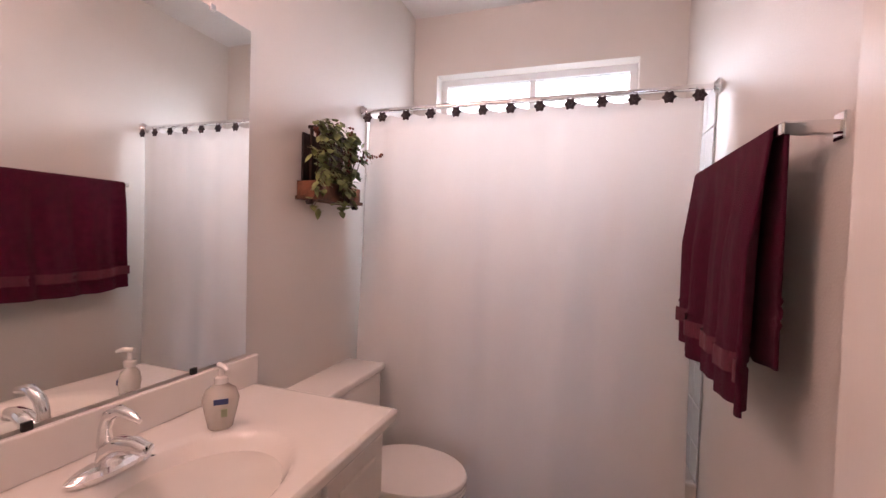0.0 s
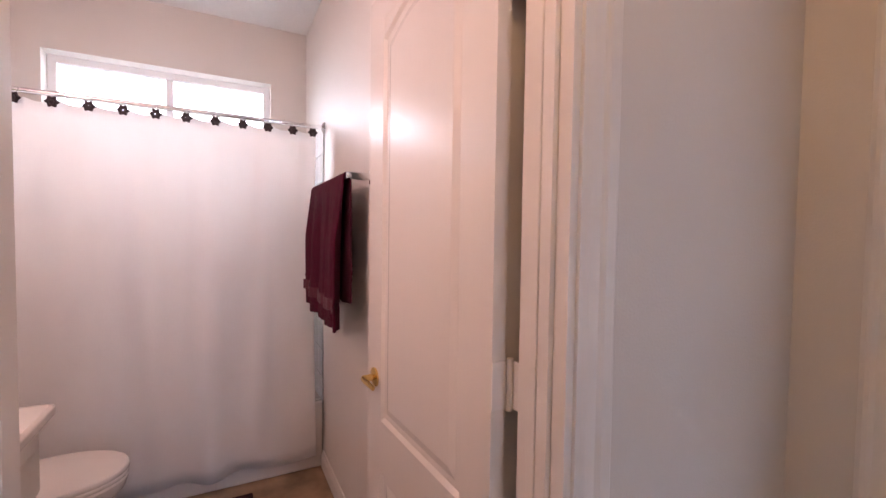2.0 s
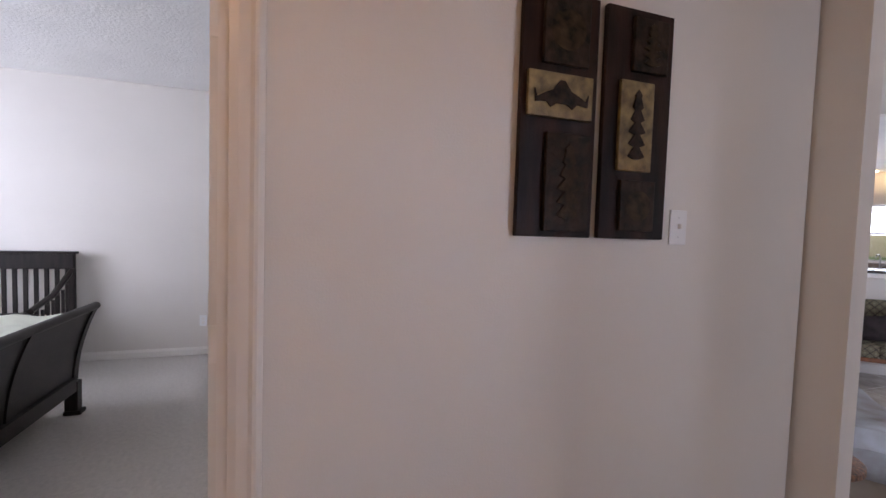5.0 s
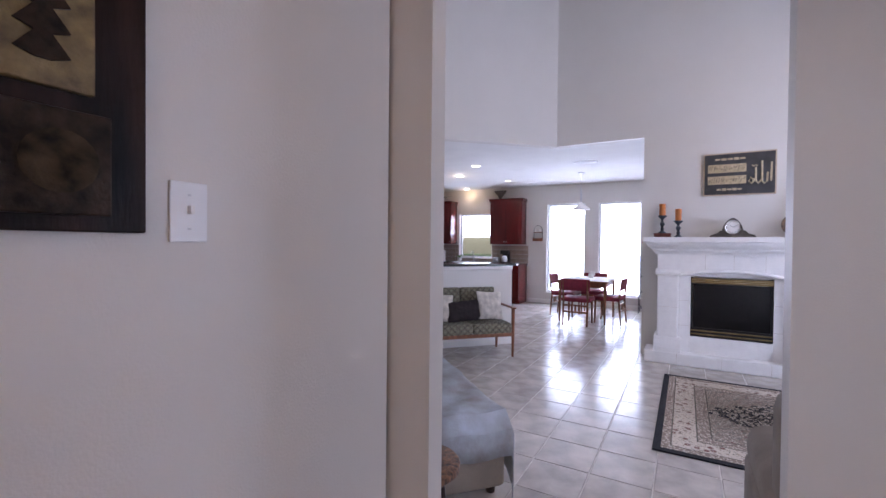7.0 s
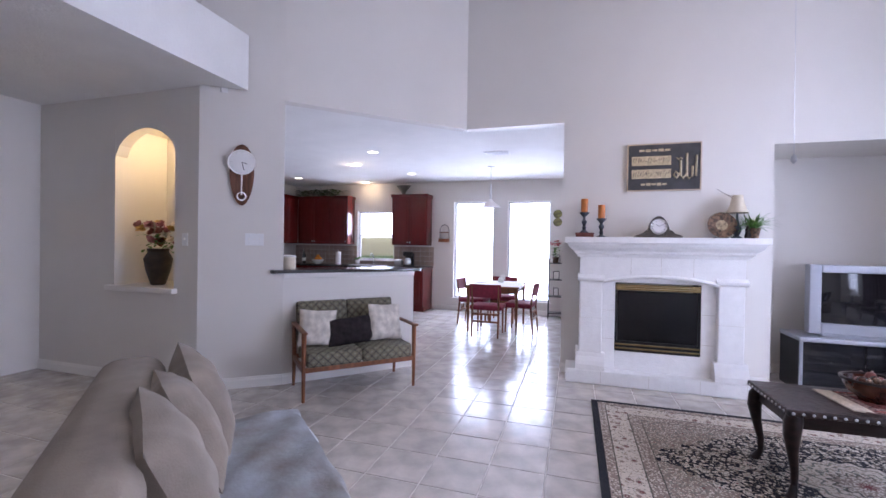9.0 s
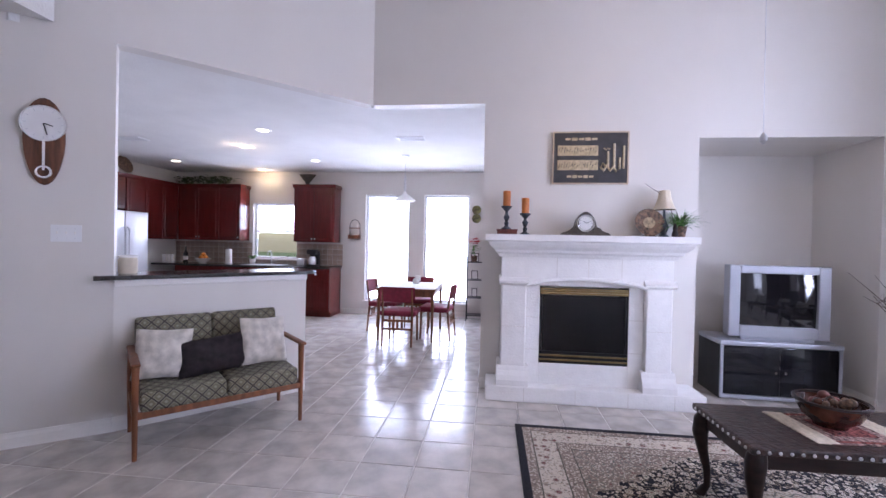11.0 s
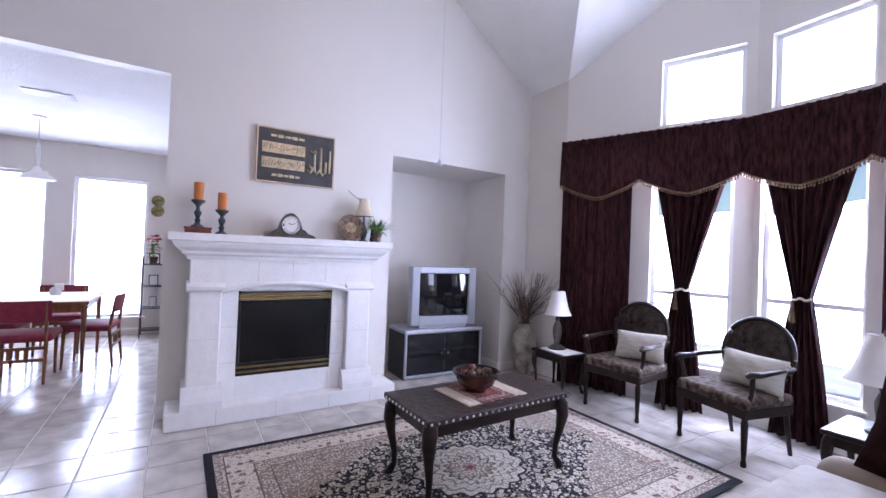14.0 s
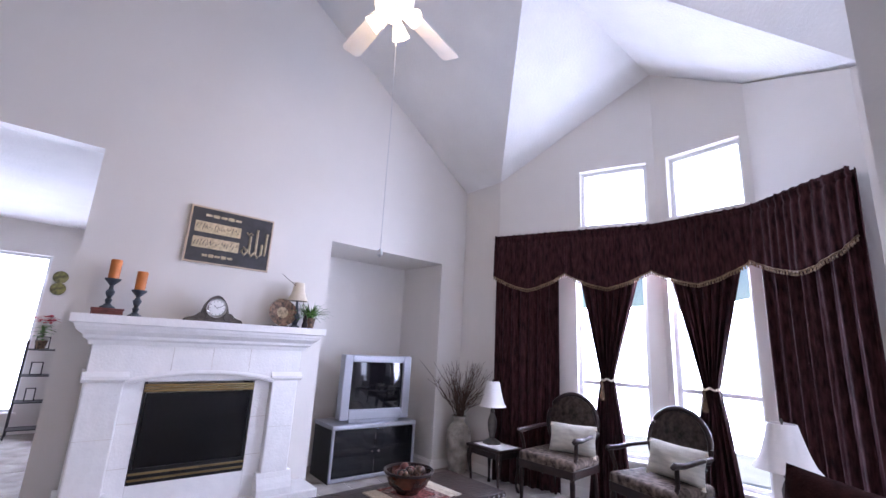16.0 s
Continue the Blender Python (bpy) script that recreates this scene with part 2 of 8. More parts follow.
def wall(name, p, q, z0, z1, thickness, holes=(), material=None, extra=None, label=""):
    """A wall from p to q, its thickness to the right of that way; holes: (from, to, bottom, top) along it. extra: a polygon (s, z) above."""
    d = (Vector(q) - Vector(p))
    length = d.length
    ang = math.degrees(math.atan2(d.y, d.x))
    ss = sorted({0.0, length, *[h[0] for h in holes], *[h[1] for h in holes]})
    zs = sorted({z0, z1, *[h[2] for h in holes], *[h[3] for h in holes]})
    solid = {}
    for i in range(len(ss) - 1):
        for j in range(len(zs) - 1):
            s, z = (ss[i] + ss[i + 1]) / 2, (zs[j] + zs[j + 1]) / 2
            solid[i, j] = not any(h[0] < s < h[1] and h[2] < z < h[3] for h in holes)
    bm = bmesh.new()
    T = -thickness

    def quad(*c):
        bm.faces.new([bm.verts.new(v) for v in c])

    for (i, j), on in solid.items():
        if not on:
            continue
        a, b, c, e = ss[i], ss[i + 1], zs[j], zs[j + 1]
        quad((a, 0, c), (b, 0, c), (b, 0, e), (a, 0, e))
        quad((a, T, c), (a, T, e), (b, T, e), (b, T, c))
        if not solid.get((i - 1, j)):
            quad((a, 0, c), (a, 0, e), (a, T, e), (a, T, c))
        if not solid.get((i + 1, j)):
            quad((b, 0, c), (b, T, c), (b, T, e), (b, 0, e))
        if not solid.get((i, j - 1)):
            quad((a, 0, c), (a, T, c), (b, T, c), (b, 0, c))
        if not solid.get((i, j + 1)):
            quad((a, 0, e), (b, 0, e), (b, T, e), (a, T, e))
    bmesh.ops.remove_doubles(bm, verts=bm.verts[:], dist=0.0005)
    if extra:
        prism(extra, 0, T, bm=bm)
    ob = part(name, bm, material or PAINT, m=pose(p[0], p[1], 0, 0, 0, ang))
    return tagged(ob, label, "wall", kind="structure")


def skirting(name, p, q, h=0.10, t=0.014):
    d = Vector(q) - Vector(p)
    prof = [(0, 0), (t, 0), (t, h * 0.7), (t * 0.55, h * 0.88), (t * 0.4, h), (0, h)]
    bm = prism([(a, b) for a, b in prof], 0, d.length, axes="yz")
    ob = part(name, bm, TRIM, m=pose(p[0], p[1], 0, 0, 0, math.degrees(math.atan2(d.y, d.x))))
    return tagged(ob, "white painted moulded skirting board", "baseboard", kind="structure")


def casing(name, m, w, h, depth, cw=0.09):
    """Door lining and moulded casings round an opening of width w along local x, wall from y=0 to y=-depth, both sides cased."""
    e = thing(name, "white painted moulded door casing and lining", "door frame", m, kind="structure")
    prof = [(0, 0), (0.008, 0), (0.012, 0.02), (0.012, 0.045), (0.018, 0.055), (0.018, cw - 0.012), (0.010, cw), (0, cw)]
    for y, sgn in ((0.0, 1), (-depth, -1)):
        for x, dx in ((0, -1), (w, 1)):
            bm = prism([(x + dx * b, y + sgn * a) for a, b in prof], 0, h + cw, axes="xy")
            part("side_casing", bm, TRIM, e)
        bm = prism([(y + sgn * a, h + b) for a, b in prof], 0, w, axes="yz")
        part("head_casing", bm, TRIM, e)
    part("lining", boxes((0, -depth, 0, 0.018, 0, h), (w - 0.018, -depth, 0, w, 0, h), (0.018, -depth, h - 0.018, w - 0.018, 0, h)), TRIM, e)
    part("door_stop", boxes((0.018, -depth * 0.55, 0, 0.03, -depth * 0.3, h - 0.018), (w - 0.03, -depth * 0.55, 0, w - 0.018, -depth * 0.3, h - 0.018)), TRIM, e)
    return e


# ---- structure ----
XE = 3.75
RISE = 0.66
EAVE = 3.46
RIDGE_X = -0.6
ridge_z = EAVE + RISE * (XE - RIDGE_X)
A0, A1, B1, C1 = (3.75, 7.73), (4.35, 6.075), (4.30, 5.22), (3.78, 4.48)

wall("wall_north", (XE, 8.34), (-1.218, 8.34), 0, EAVE, 0.12, [(0.388, 1.904, 0, 2.40), (3.857, 4.968, 0, 2.745)],
     extra=[(0, EAVE), (0, EAVE + 0.01), (XE - RIDGE_X, ridge_z), (4.968, ridge_z - RISE * (1.218 + RIDGE_X)), (4.968, EAVE)])
wall("wall_header", (-1.218, 8.34), (-2.67, 6.94), 2.745, EAVE, 0.12,
     extra=[(0, EAVE), (0, ridge_z), (2.017, ridge_z - 0.96), (2.017, EAVE)])
wall("wall_clock", (-2.67, 6.94), (-3.25, 6.50), 0, 5.2, 0.12)
wall("wall_niche", (-3.25, 6.50), (-5.4, 6.50), 0, 4.8, 0.12, [(0.28, 1.05, 0.93, 2.46)])
wall("wall_west", (-5.4, 6.50), (-5.4, 3.60), 0, 3.4, 0.12)
wall("wall_south_west", (-5.4, 3.60), (-0.454, 3.60), 0, ridge_z, 0.06)
wall("wall_south_east", (1.44, 4.20), (0.672, 4.20), 0, 5.9, 0.12, label="painted plaster wall end with rounded corner")
# The holes in these three unseen walls are added to let the fills in.
wall("wall_return", (1.44, 4.32), (1.44, 0.8), 0, 5.9, 0.02, [(0.34, 1.29, 0, 2.3)])
wall("wall_living_south", (1.44, 0.8), (4.0, 0.8), 0, 5.9, 0.12, [(0.14, 1.14, 0.85, 2.45)])
wall("wall_east_south", (XE, 0.8), C1, 0, EAVE, 0.12, [(1.7, 2.9, 0.85, 2.35)])
wall("wall_strip", A0, (XE, 8.34), 0, EAVE, 0.12)
wall("wall_bay_left", A1, A0, 0, EAVE, 0.14, [(0.14, 0.84, 0.42, 2.45), (0.08, 0.78, 2.77, 3.44)],
     extra=[(0, EAVE), (0, 4.49), (1.76, EAVE)])
wall("wall_bay_middle", B1, A1, 0, EAVE, 0.14, [(0.10, 0.80, 0.36, 2.45), (0.07, 0.74, 2.77, 3.44)],
     extra=[(0, EAVE), (0, 3.94), (0.857, 4.49), (0.857, EAVE)])
wall("wall_bay_right", C1, B1, 0, EAVE, 0.14, [(0.12, 0.62, 0.42, 2.45)], extra=[(0, EAVE), (0.905, 3.94), (0.905, EAVE)])
# niche beside the fireplace
for side, spec in (("west", (1.73, 8.46, 0, 1.846, 9.15, 2.52)), ("east", (3.362, 8.46, 0, 3.478, 9.15, 2.52)), ("back", (1.73, 9.15, 0, 3.478, 9.27, 2.52)), ("top", (1.846, 8.46, 2.40, 3.362, 9.15, 2.52))):
    tagged(part("wall_tv_niche_" + side, box(*spec), PAINT), "painted plaster recess for the television", "wall", kind="structure")
# kitchen and dining
wall("wall_dining_east", (-0.107, 8.46), (-0.107, 12.2), 0, 2.75, 0.12)
wall("wall_kitchen_north", (-0.107, 12.2), (-6.45, 12.2), 0, 2.75, 0.14,
     [(0.33, 1.20, 0.26, 2.31), (1.48, 2.35, 0.26, 2.31), (3.74, 4.66, 1.02, 2.13)])
wall("wall_kitchen_west", (-6.45, 12.2), (-6.45, 6.62), 0, 2.75, 0.12)
wall("wall_kitchen_south", (-6.45, 6.62), (-3.2, 6.62), 0, 2.75, 0.005, [(2.05, 3.0, 0.85, 2.58)])
wall("wall_bar", (-1.72, 7.98), (-2.67, 6.94), 0, 1.078, 0.14)
# hall
wall("wall_panels", (-0.454, 3.507), (-0.454, 0.475), 0, 2.75, 0.115, [(1.962, 2.817, 0, 2.155)])
wall("wall_recess", (-0.515, 3.56), (-0.515, 3.40), 0, 2.75, 0.054)
wall("wall_jamb_left", (-0.305, 3.525), (-0.569, 3.525), 0, 2.75, 0.08, label="painted plaster jamb with rounded corner")
wall("wall_over_opening", (0.672, 4.10), (-0.305, 3.56), 2.75, ridge_z, 0.1)
# Unseen opening, added so fill light reaches the panel wall.
wall("wall_hall_east", (1.32, 0.475), (1.32, 4.20), 0, 2.75, 0.098, [(2.555, 3.505, 0, 2.3)])
wall("wall_hall_south", (-0.454, 0.475), (2.05, 0.475), 0, 2.75, 0.115, [(0.769, 1.559, 0, 2.20)])
# bathroom
BW, BE, BS = 0.345, 1.93, -2.12
wall("wall_bath_east", (BE, BS), (BE, 0.36), 0, 2.79, 0.12)
# West wall stops short: a recess added to darken the door's hinge gap.
wall("wall_bath_west", (BW, 0.295), (BW, BS), 0, 2.79, 0.12)
wall("wall_bath_pocket", (0.235, 0.36), (0.235, 0.295), 0, 2.79, 0.05)
wall("wall_bath_south", (BW, BS), (BE, BS), 0, 2.79, 0.16, [(0.235, 1.425, 1.90, 2.41)])
# bedroom
wall("wall_bedroom_west", (-4.36, 1.43), (-4.36, -3.2), 0, 2.75, 0.12)
wall("wall_bedroom_diagonal", (-3.35, 3.2), (-4.36, 1.43), 0, 2.75, 0.12)
wall("wall_bedroom_south", (-4.36, -3.2), (0.2, -3.2), 0, 2.75, 0.12, [(1.06, 2.86, 0.75, 2.25)])
wall("wall_bedroom_east", (-0.569, -3.2), (-0.569, 0.475), 0, 2.75, 0.1)
wall("wall_bedroom_north", (-0.569, 3.2), (-3.35, 3.2), 0, 2.75, 0.12)


def slab(name, poly, z0, z1, material, label, cat):
    return tagged(part(name, prism(poly, z0, z1, axes="xy"), material), label, cat, kind="structure")


slab("floor_bathroom", [(BW - 0.1, BS - 0.1), (2.0, BS - 0.1), (2.0, 0.42), (BW - 0.1, 0.42)], -0.12, 0, BTILE, "brown ceramic bathroom floor", "floor")
slab("floor_bedroom", [(-4.45, -3.3), (-0.46, -3.3), (-0.46, 3.3), (-4.45, 3.3)], -0.12, 0, CARPET, "beige cut pile carpet", "floor")
floor = slab("floor", [(-0.46, 0.42), (4.3, 0.42), (4.9, 4.5), (4.9, 8.3), (3.9, 9.3), (-0.05, 9.3), (-0.05, 12.3), (-7.3, 12.3), (-7.3, 3.3), (-0.46, 3.3)], -0.12, -0.004, GROUT, "pale grout bed of the tiled floor", "floor")
slab("ceiling_kitchen", [(-0.05, 8.46), (-0.05, 12.3), (-7.3, 12.3), (-7.3, 6.6), (-3.1, 6.6), (-2.74, 7.02), (-1.25, 8.42)], 2.75, 2.87, CEIL, "white textured kitchen ceiling", "ceiling")
slab("ceiling_bathroom", [(BW - 0.1, BS - 0.1), (2.05, BS - 0.1), (2.05, 0.40), (BW - 0.1, 0.40)], 2.79, 2.9, CEIL, "white textured bathroom ceiling", "ceiling")
slab("ceiling_hall", [(-0.5, 0.41), (1.4, 0.41), (1.4, 4.2), (0.62, 4.15), (-0.27, 3.55), (-0.5, 3.5)], 2.75, 2.86, CEIL, "white textured hall ceiling", "ceiling")
slab("ceiling_bedroom", [(-4.45, -3.3), (-0.5, -3.3), (-0.5, 3.3), (-4.45, 3.3)], 2.75, 2.86, CEIL, "white textured bedroom ceiling", "ceiling")
slab("ceiling_soffit", [(-2.91, 3.5), (-2.91, 6.72), (-3.2, 6.5), (-5.5, 6.5), (-5.5, 3.5)], 2.79, 3.3, CEIL, "white plaster soffit over the entry", "ceiling")


def sloped(name, faces, up=0.1):
    bm = bmesh.new()
    for f in faces:
        a = [bm.verts.new(v) for v in f]
        b = [bm.verts.new((v[0], v[1], v[2] + up)) for v in f]
        bm.faces.new(a)
        bm.faces.new(b)
        for i in range(len(f)):
            j = (i + 1) % len(f)
            bm.faces.new((a[i], a[j], b[j], b[i]))
    return tagged(part(name, bm, CEIL), "white textured vaulted ceiling", "ceiling", kind="structure")


def zc(x):
    return EAVE + RISE * (XE - x)


GX = XE - (4.49 - EAVE) / RISE
GY0, GY1, GYM = 7.73, 4.42, 6.075
sloped("ceiling_vault", [
    [(XE, 8.45, EAVE), (XE, GY0, EAVE), (GX, GYM, zc(GX)), (RIDGE_X, GYM, ridge_z), (RIDGE_X, 8.45, ridge_z)],
    [(XE, GY1, EAVE), (XE, 0.7, EAVE), (RIDGE_X, 0.7, ridge_z), (RIDGE_X, GYM, ridge_z), (GX, GYM, zc(GX))],
    [(RIDGE_X, 8.45, ridge_z), (RIDGE_X, 0.7, ridge_z), (-5.5, 0.7, ridge_z - 3.2), (-5.5, 8.45, ridge_z - 3.2)]])
sloped("ceiling_bay", [
    [(XE, GY0, EAVE), (4.6, GY0, EAVE), (4.6, GYM, 4.49), (GX, GYM, 4.49)],
    [(XE, GY1, EAVE), (GX, GYM, 4.49), (4.6, GYM, 4.49), (4.6, GY1, EAVE)]])

skirting("baseboard", (XE, 8.34), (3.362, 8.34))
skirting("baseboard", (3.362, 9.15), (1.846, 9.15))
skirting("baseboard", (3.362, 8.34), (3.362, 9.15))
skirting("baseboard", (1.846, 8.34), (-0.107, 8.34))
skirting("baseboard", (XE, 7.73), (XE, 8.34))
skirting("baseboard", A1, A0)
skirting("baseboard", B1, A1)
skirting("baseboard", C1, B1)
skirting("baseboard", (-1.72, 7.98), (-2.67, 6.94))
skirting("baseboard", (-2.67, 6.94), (-3.25, 6.50))
skirting("baseboard", (-3.25, 6.50), (-5.4, 6.50))
skirting("baseboard", (-0.107, 12.2), (-2.9, 12.2))
skirting("baseboard", (-0.107, 8.46), (-0.107, 12.2))
skirting("baseboard", (-4.36, 1.43), (-4.36, -3.2), 0.08)
skirting("baseboard", (-3.35, 3.2), (-4.36, 1.43), 0.08)
skirting("baseboard", (BW, -0.4), (BW, -1.5), 0.1)
bath_casing = casing("trim_bath_door", pose(0.315, 0.475, 0), 0.79, 2.20, 0.115)
part("hinge_board", box(0.018, -0.115, 0, 0.034, -0.064, 2.182, 0.002), TRIM, bath_casing)
casing("trim_bedroom_door", pose(-0.454, 1.545, 0, 0, 0, -90), 0.855, 2.155, 0.115, 0.076)


def window(name, p, q, depth, z0, z1, sash=1, mull=0, label="white framed window, bright daylight outside", sill=True, rail=None):
    """Frame, glass and sill in a hole from p to q, the room to the left of that way."""
    d = Vector(q) - Vector(p)
    w = d.length
    e = thing(name, label, "window", pose(p[0], p[1], 0, 0, 0, math.degrees(math.atan2(d.y, d.x))), kind="structure")
    f, y = 0.04, -depth
    part("window_frame", boxes((0, y, z0, f, y + 0.05, z1), (w - f, y, z0, w, y + 0.05, z1), (f, y, z1 - f, w - f, y + 0.05, z1), (f, y, z0, w - f, y + 0.05, z0 + f)), FRAMEW, e)
    if sash:
        zm = rail or (z0 + z1) / 2
        part("meeting_rail", box(f, y + 0.005, zm - 0.02, w - f, y + 0.045, zm + 0.02, 0.004), FRAMEW, e)
    if mull:
        part("mullion", box(w / 2 - 0.02, y + 0.005, z0 + f, w / 2 + 0.02, y + 0.045, z1 - f, 0.004), FRAMEW, e)
    pane = part("pane", box(f, y + 0.02, z0 + f, w - f, y + 0.026, z1 - f), GLASS, e)
    pane.visible_shadow = False
    if sill:
        part("window_sill", box(-0.03, y + 0.05, z0 - 0.022, w + 0.03, 0.03, z0 + 0.004, 0.006), TRIM, e)
    return e


def along(p, q, a, b):
    d = (Vector(q) - Vector(p)).normalized()
    return tuple(Vector(p) + d * a), tuple(Vector(p) + d * b)


window("window_1", (-0.437, 12.2), (-1.307, 12.2), 0.13, 0.26, 2.31, 0)
window("window_2", (-1.587, 12.2), (-2.457, 12.2), 0.13, 0.26, 2.31, 0)
window("window_3", (-3.847, 12.2), (-4.767, 12.2), 0.13, 1.02, 2.13)
window("window_4", *along(A1, A0, 0.14, 0.84), 0.13, 0.42, 2.45, 1, rail=1.10)
window("window_5", *along(B1, A1, 0.10, 0.80), 0.13, 0.36, 2.45, 1, rail=1.10)
window("window_6", *along(A1, A0, 0.08, 0.78), 0.13, 2.77, 3.44, 0)
window("window_7", *along(B1, A1, 0.07, 0.74), 0.13, 2.77, 3.44, 0)
window("window_8", *along(C1, B1, 0.12, 0.62), 0.13, 0.42, 2.45)
window("window_9", (0.58, BS), (1.77, BS), 0.15, 1.90, 2.41, 0, 1)
window("window_10", (-3.3, -3.2), (-1.5, -3.2), 0.1, 0.75, 2.25, 1, 1)
# The next two windows are added out of view to hold the fills.
window("window_11", (XE, 2.5), (XE, 3.7), 0.1, 0.85, 2.35, 1, 1)
window("window_12", (1.58, 0.8), (2.58, 0.8), 0.1, 0.85, 2.45, 1, 1)


# ---- living room ----
def fireplace():
    e = thing("fireplace", "white cast stone fireplace surround with arched lintel and mantel shelf", "fireplace", pose(0.81, 8.34, 0))
    f = -0.29
    part("hearth", boxes((-0.86, -0.34, 0, 1.0, 0, 0.14), bev=0.012), STONE, e, "white cast stone hearth plinth")
    for s in (-1, 1):
        x0, x1 = sorted((s * 0.51, s * 0.73))
        part("pilaster", box(x0, f, 0.30, x1, -0.002, 1.04, 0.012), STONE, e)
        part("pilaster_base", prism([(f - 0.05, 0.14), (f - 0.05, 0.19), (f - 0.035, 0.23), (f - 0.012, 0.27), (f, 0.31), (-0.003, 0.31), (-0.003, 0.14)], x0 - 0.03, x1 + 0.03, axes="yz"), STONE, e)
        part("capital", prism([(f - 0.005, 1.03), (f - 0.03, 1.05), (f - 0.03, 1.07), (f - 0.012, 1.085), (f, 1.10), (-0.003, 1.10), (-0.003, 1.03)], x0 - 0.02, x1 + 0.02, axes="yz"), STONE, e)
    # arched lintel between the pilasters
    n = 16
    arch = [(-0.51 + 1.02 * i / n, 1.035 + 0.065 * math.sin(math.pi * i / n) ** 0.7) for i in range(n + 1)]
    part("lintel", prism([(-0.73, 1.10), *arch[:1], *arch[1:-1], *arch[-1:], (0.73, 1.10), (0.73, 1.30), (-0.73, 1.30)], f + 0.005, -0.003), STONE, e)
    roll = [Vector((x, f - 0.008, z - 0.004)) for x, z in arch]
    part("arch_moulding", tube(roll, 0.018, 8), STONE, e, smooth=True)
    for s in (-1, 1):
        x0, x1 = sorted((s * 0.385, s * 0.508))
        part("inner_panel", box(x0, f + 0.06, 0.14, x1, -0.004, 1.10, 0.004), STONE, e)
        for z in (0.45, 0.74):
            part("block_joint", box(x0 + 0.002, f + 0.0585, z, x1 - 0.002, f + 0.063, z + 0.004), GROUT, e)
    part("inner_panel", box(-0.385, f + 0.06, 1.025, 0.385, -0.004, 1.09, 0.004), STONE, e)
    part("inner_panel", box(-0.385, f + 0.06, 0.14, 0.385, -0.004, 0.335, 0.004), STONE, e)
    # mantel shelf in steps
    prof = [(-0.003, 1.28), (f - 0.01, 1.28), (f - 0.02, 1.31), (f - 0.045, 1.325), (f - 0.05, 1.345), (f - 0.09, 1.375), (f - 0.105, 1.40), (f - 0.11, 1.42), (f - 0.135, 1.425), (f - 0.135, 1.48), (-0.003, 1.48)]
    bm = bmesh.new()
    rows = []
    for y, z in prof:
        out = max(0.0, f - y)
        w = 0.745 + out
        rows.append([bm.verts.new((-w, -0.003, z)), bm.verts.new((-w, y, z)), bm.verts.new((w, y, z)), bm.verts.new((w, -0.003, z))])
    for a, b in zip(rows[1:], rows[2:-1]):
        for i in range(3):
            bm.faces.new((a[i], a[i + 1], b[i + 1], b[i]))
    bm.faces.new(rows[-2])
    bm.faces.new(rows[1])
    part("mantel_shelf", bm, STONE, e, "white cast stone mantel shelf")
    for x in (-0.52, -0.08, 0.36, 0.74):
        part("block_joint", box(x, -0.3415, 0.012, x + 0.004, -0.338, 0.130), GROUT, e)
    for s in (-1, 1):
        part("block_joint", box(s * 0.62 - 0.105, f - 0.0015, 0.66, s * 0.62 + 0.105, f + 0.002, 0.663), GROUT, e)
    for x in (-0.25, 0.02, 0.30):
        part("block_joint", box(x, f + 0.003, 1.11, x + 0.004, f + 0.0065, 1.29), GROUT, e)
    # firebox
    fb = part("firebox", boxes((-0.385, f + 0.30, 0.335, 0.385, f + 0.31, 1.025), (-0.385, f + 0.07, 0.335, -0.365, f + 0.30, 1.025), (0.365, f + 0.07, 0.335, 0.385, f + 0.30, 1.025)), BLACK, e, "black metal firebox")
    part("glass_front", box(-0.36, f + 0.075, 0.42, 0.36, f + 0.081, 0.945), FIREGLASS, fb, "dark glass front")
    for z in (0.36, 0.40):
        part("brass_louvre", box(-0.38, f + 0.045, z, 0.38, f + 0.075, z + 0.014, 0.003), DULLBRASS, fb, "polished brass louvre")
    for z in (0.955, 0.975, 0.995):
        part("brass_louvre", box(-0.38, f + 0.045, z, 0.38, f + 0.075, z + 0.016, 0.003), DULLBRASS, fb, "polished brass louvre")
    part("black_louvre", boxes((-0.38, f + 0.06, 0.335, 0.38, f + 0.08, 0.36), (-0.38, f + 0.06, 0.374, 0.38, f + 0.08, 0.40), (-0.38, f + 0.06, 0.414, 0.38, f + 0.08, 0.44)), BLACK, fb)
    for x, r in ((-0.12, 0.035), (0.08, 0.04), (0.0, 0.03)):
        part("ceramic_log", tube([(x - 0.14, f + 0.2, 0.46 + r), (x, f + 0.19, 0.49 + r), (x + 0.14, f + 0.2, 0.47 + r)], [r, r * 1.1, r * 0.8]), MAHOG, fb, smooth=True)
    return e


fireplace()

CANDLE = mat("amber_candle", (0.55, 0.17, 0.035), 0.5, vary=0.1, scale=10)
TURNED = mat("painted_turned_wood", (0.05, 0.065, 0.085), 0.4, vary=0.4, scale=18)
BOOKR = mat("red_box", (0.16, 0.04, 0.03), 0.5, vary=0.2, scale=20)
CREAM = mat("cream_fabric", (0.66, 0.58, 0.45), 0.8, vary=0.05, scale=15, bump=0.2, bump_scale=200)
GREEN = mat("leaf_green", (0.10, 0.24, 0.04), 0.5, vary=0.4, scale=15)
OLIVE = mat("ivy_leaf", (0.10, 0.14, 0.045), 0.55, vary=0.5, scale=20)
TWIG = mat("dry_twig", (0.13, 0.085, 0.065), 0.8, vary=0.3, scale=30)
PEWTER = mat("pewter", (0.11, 0.095, 0.08), 0.45, 0.4, vary=0.2, scale=20)
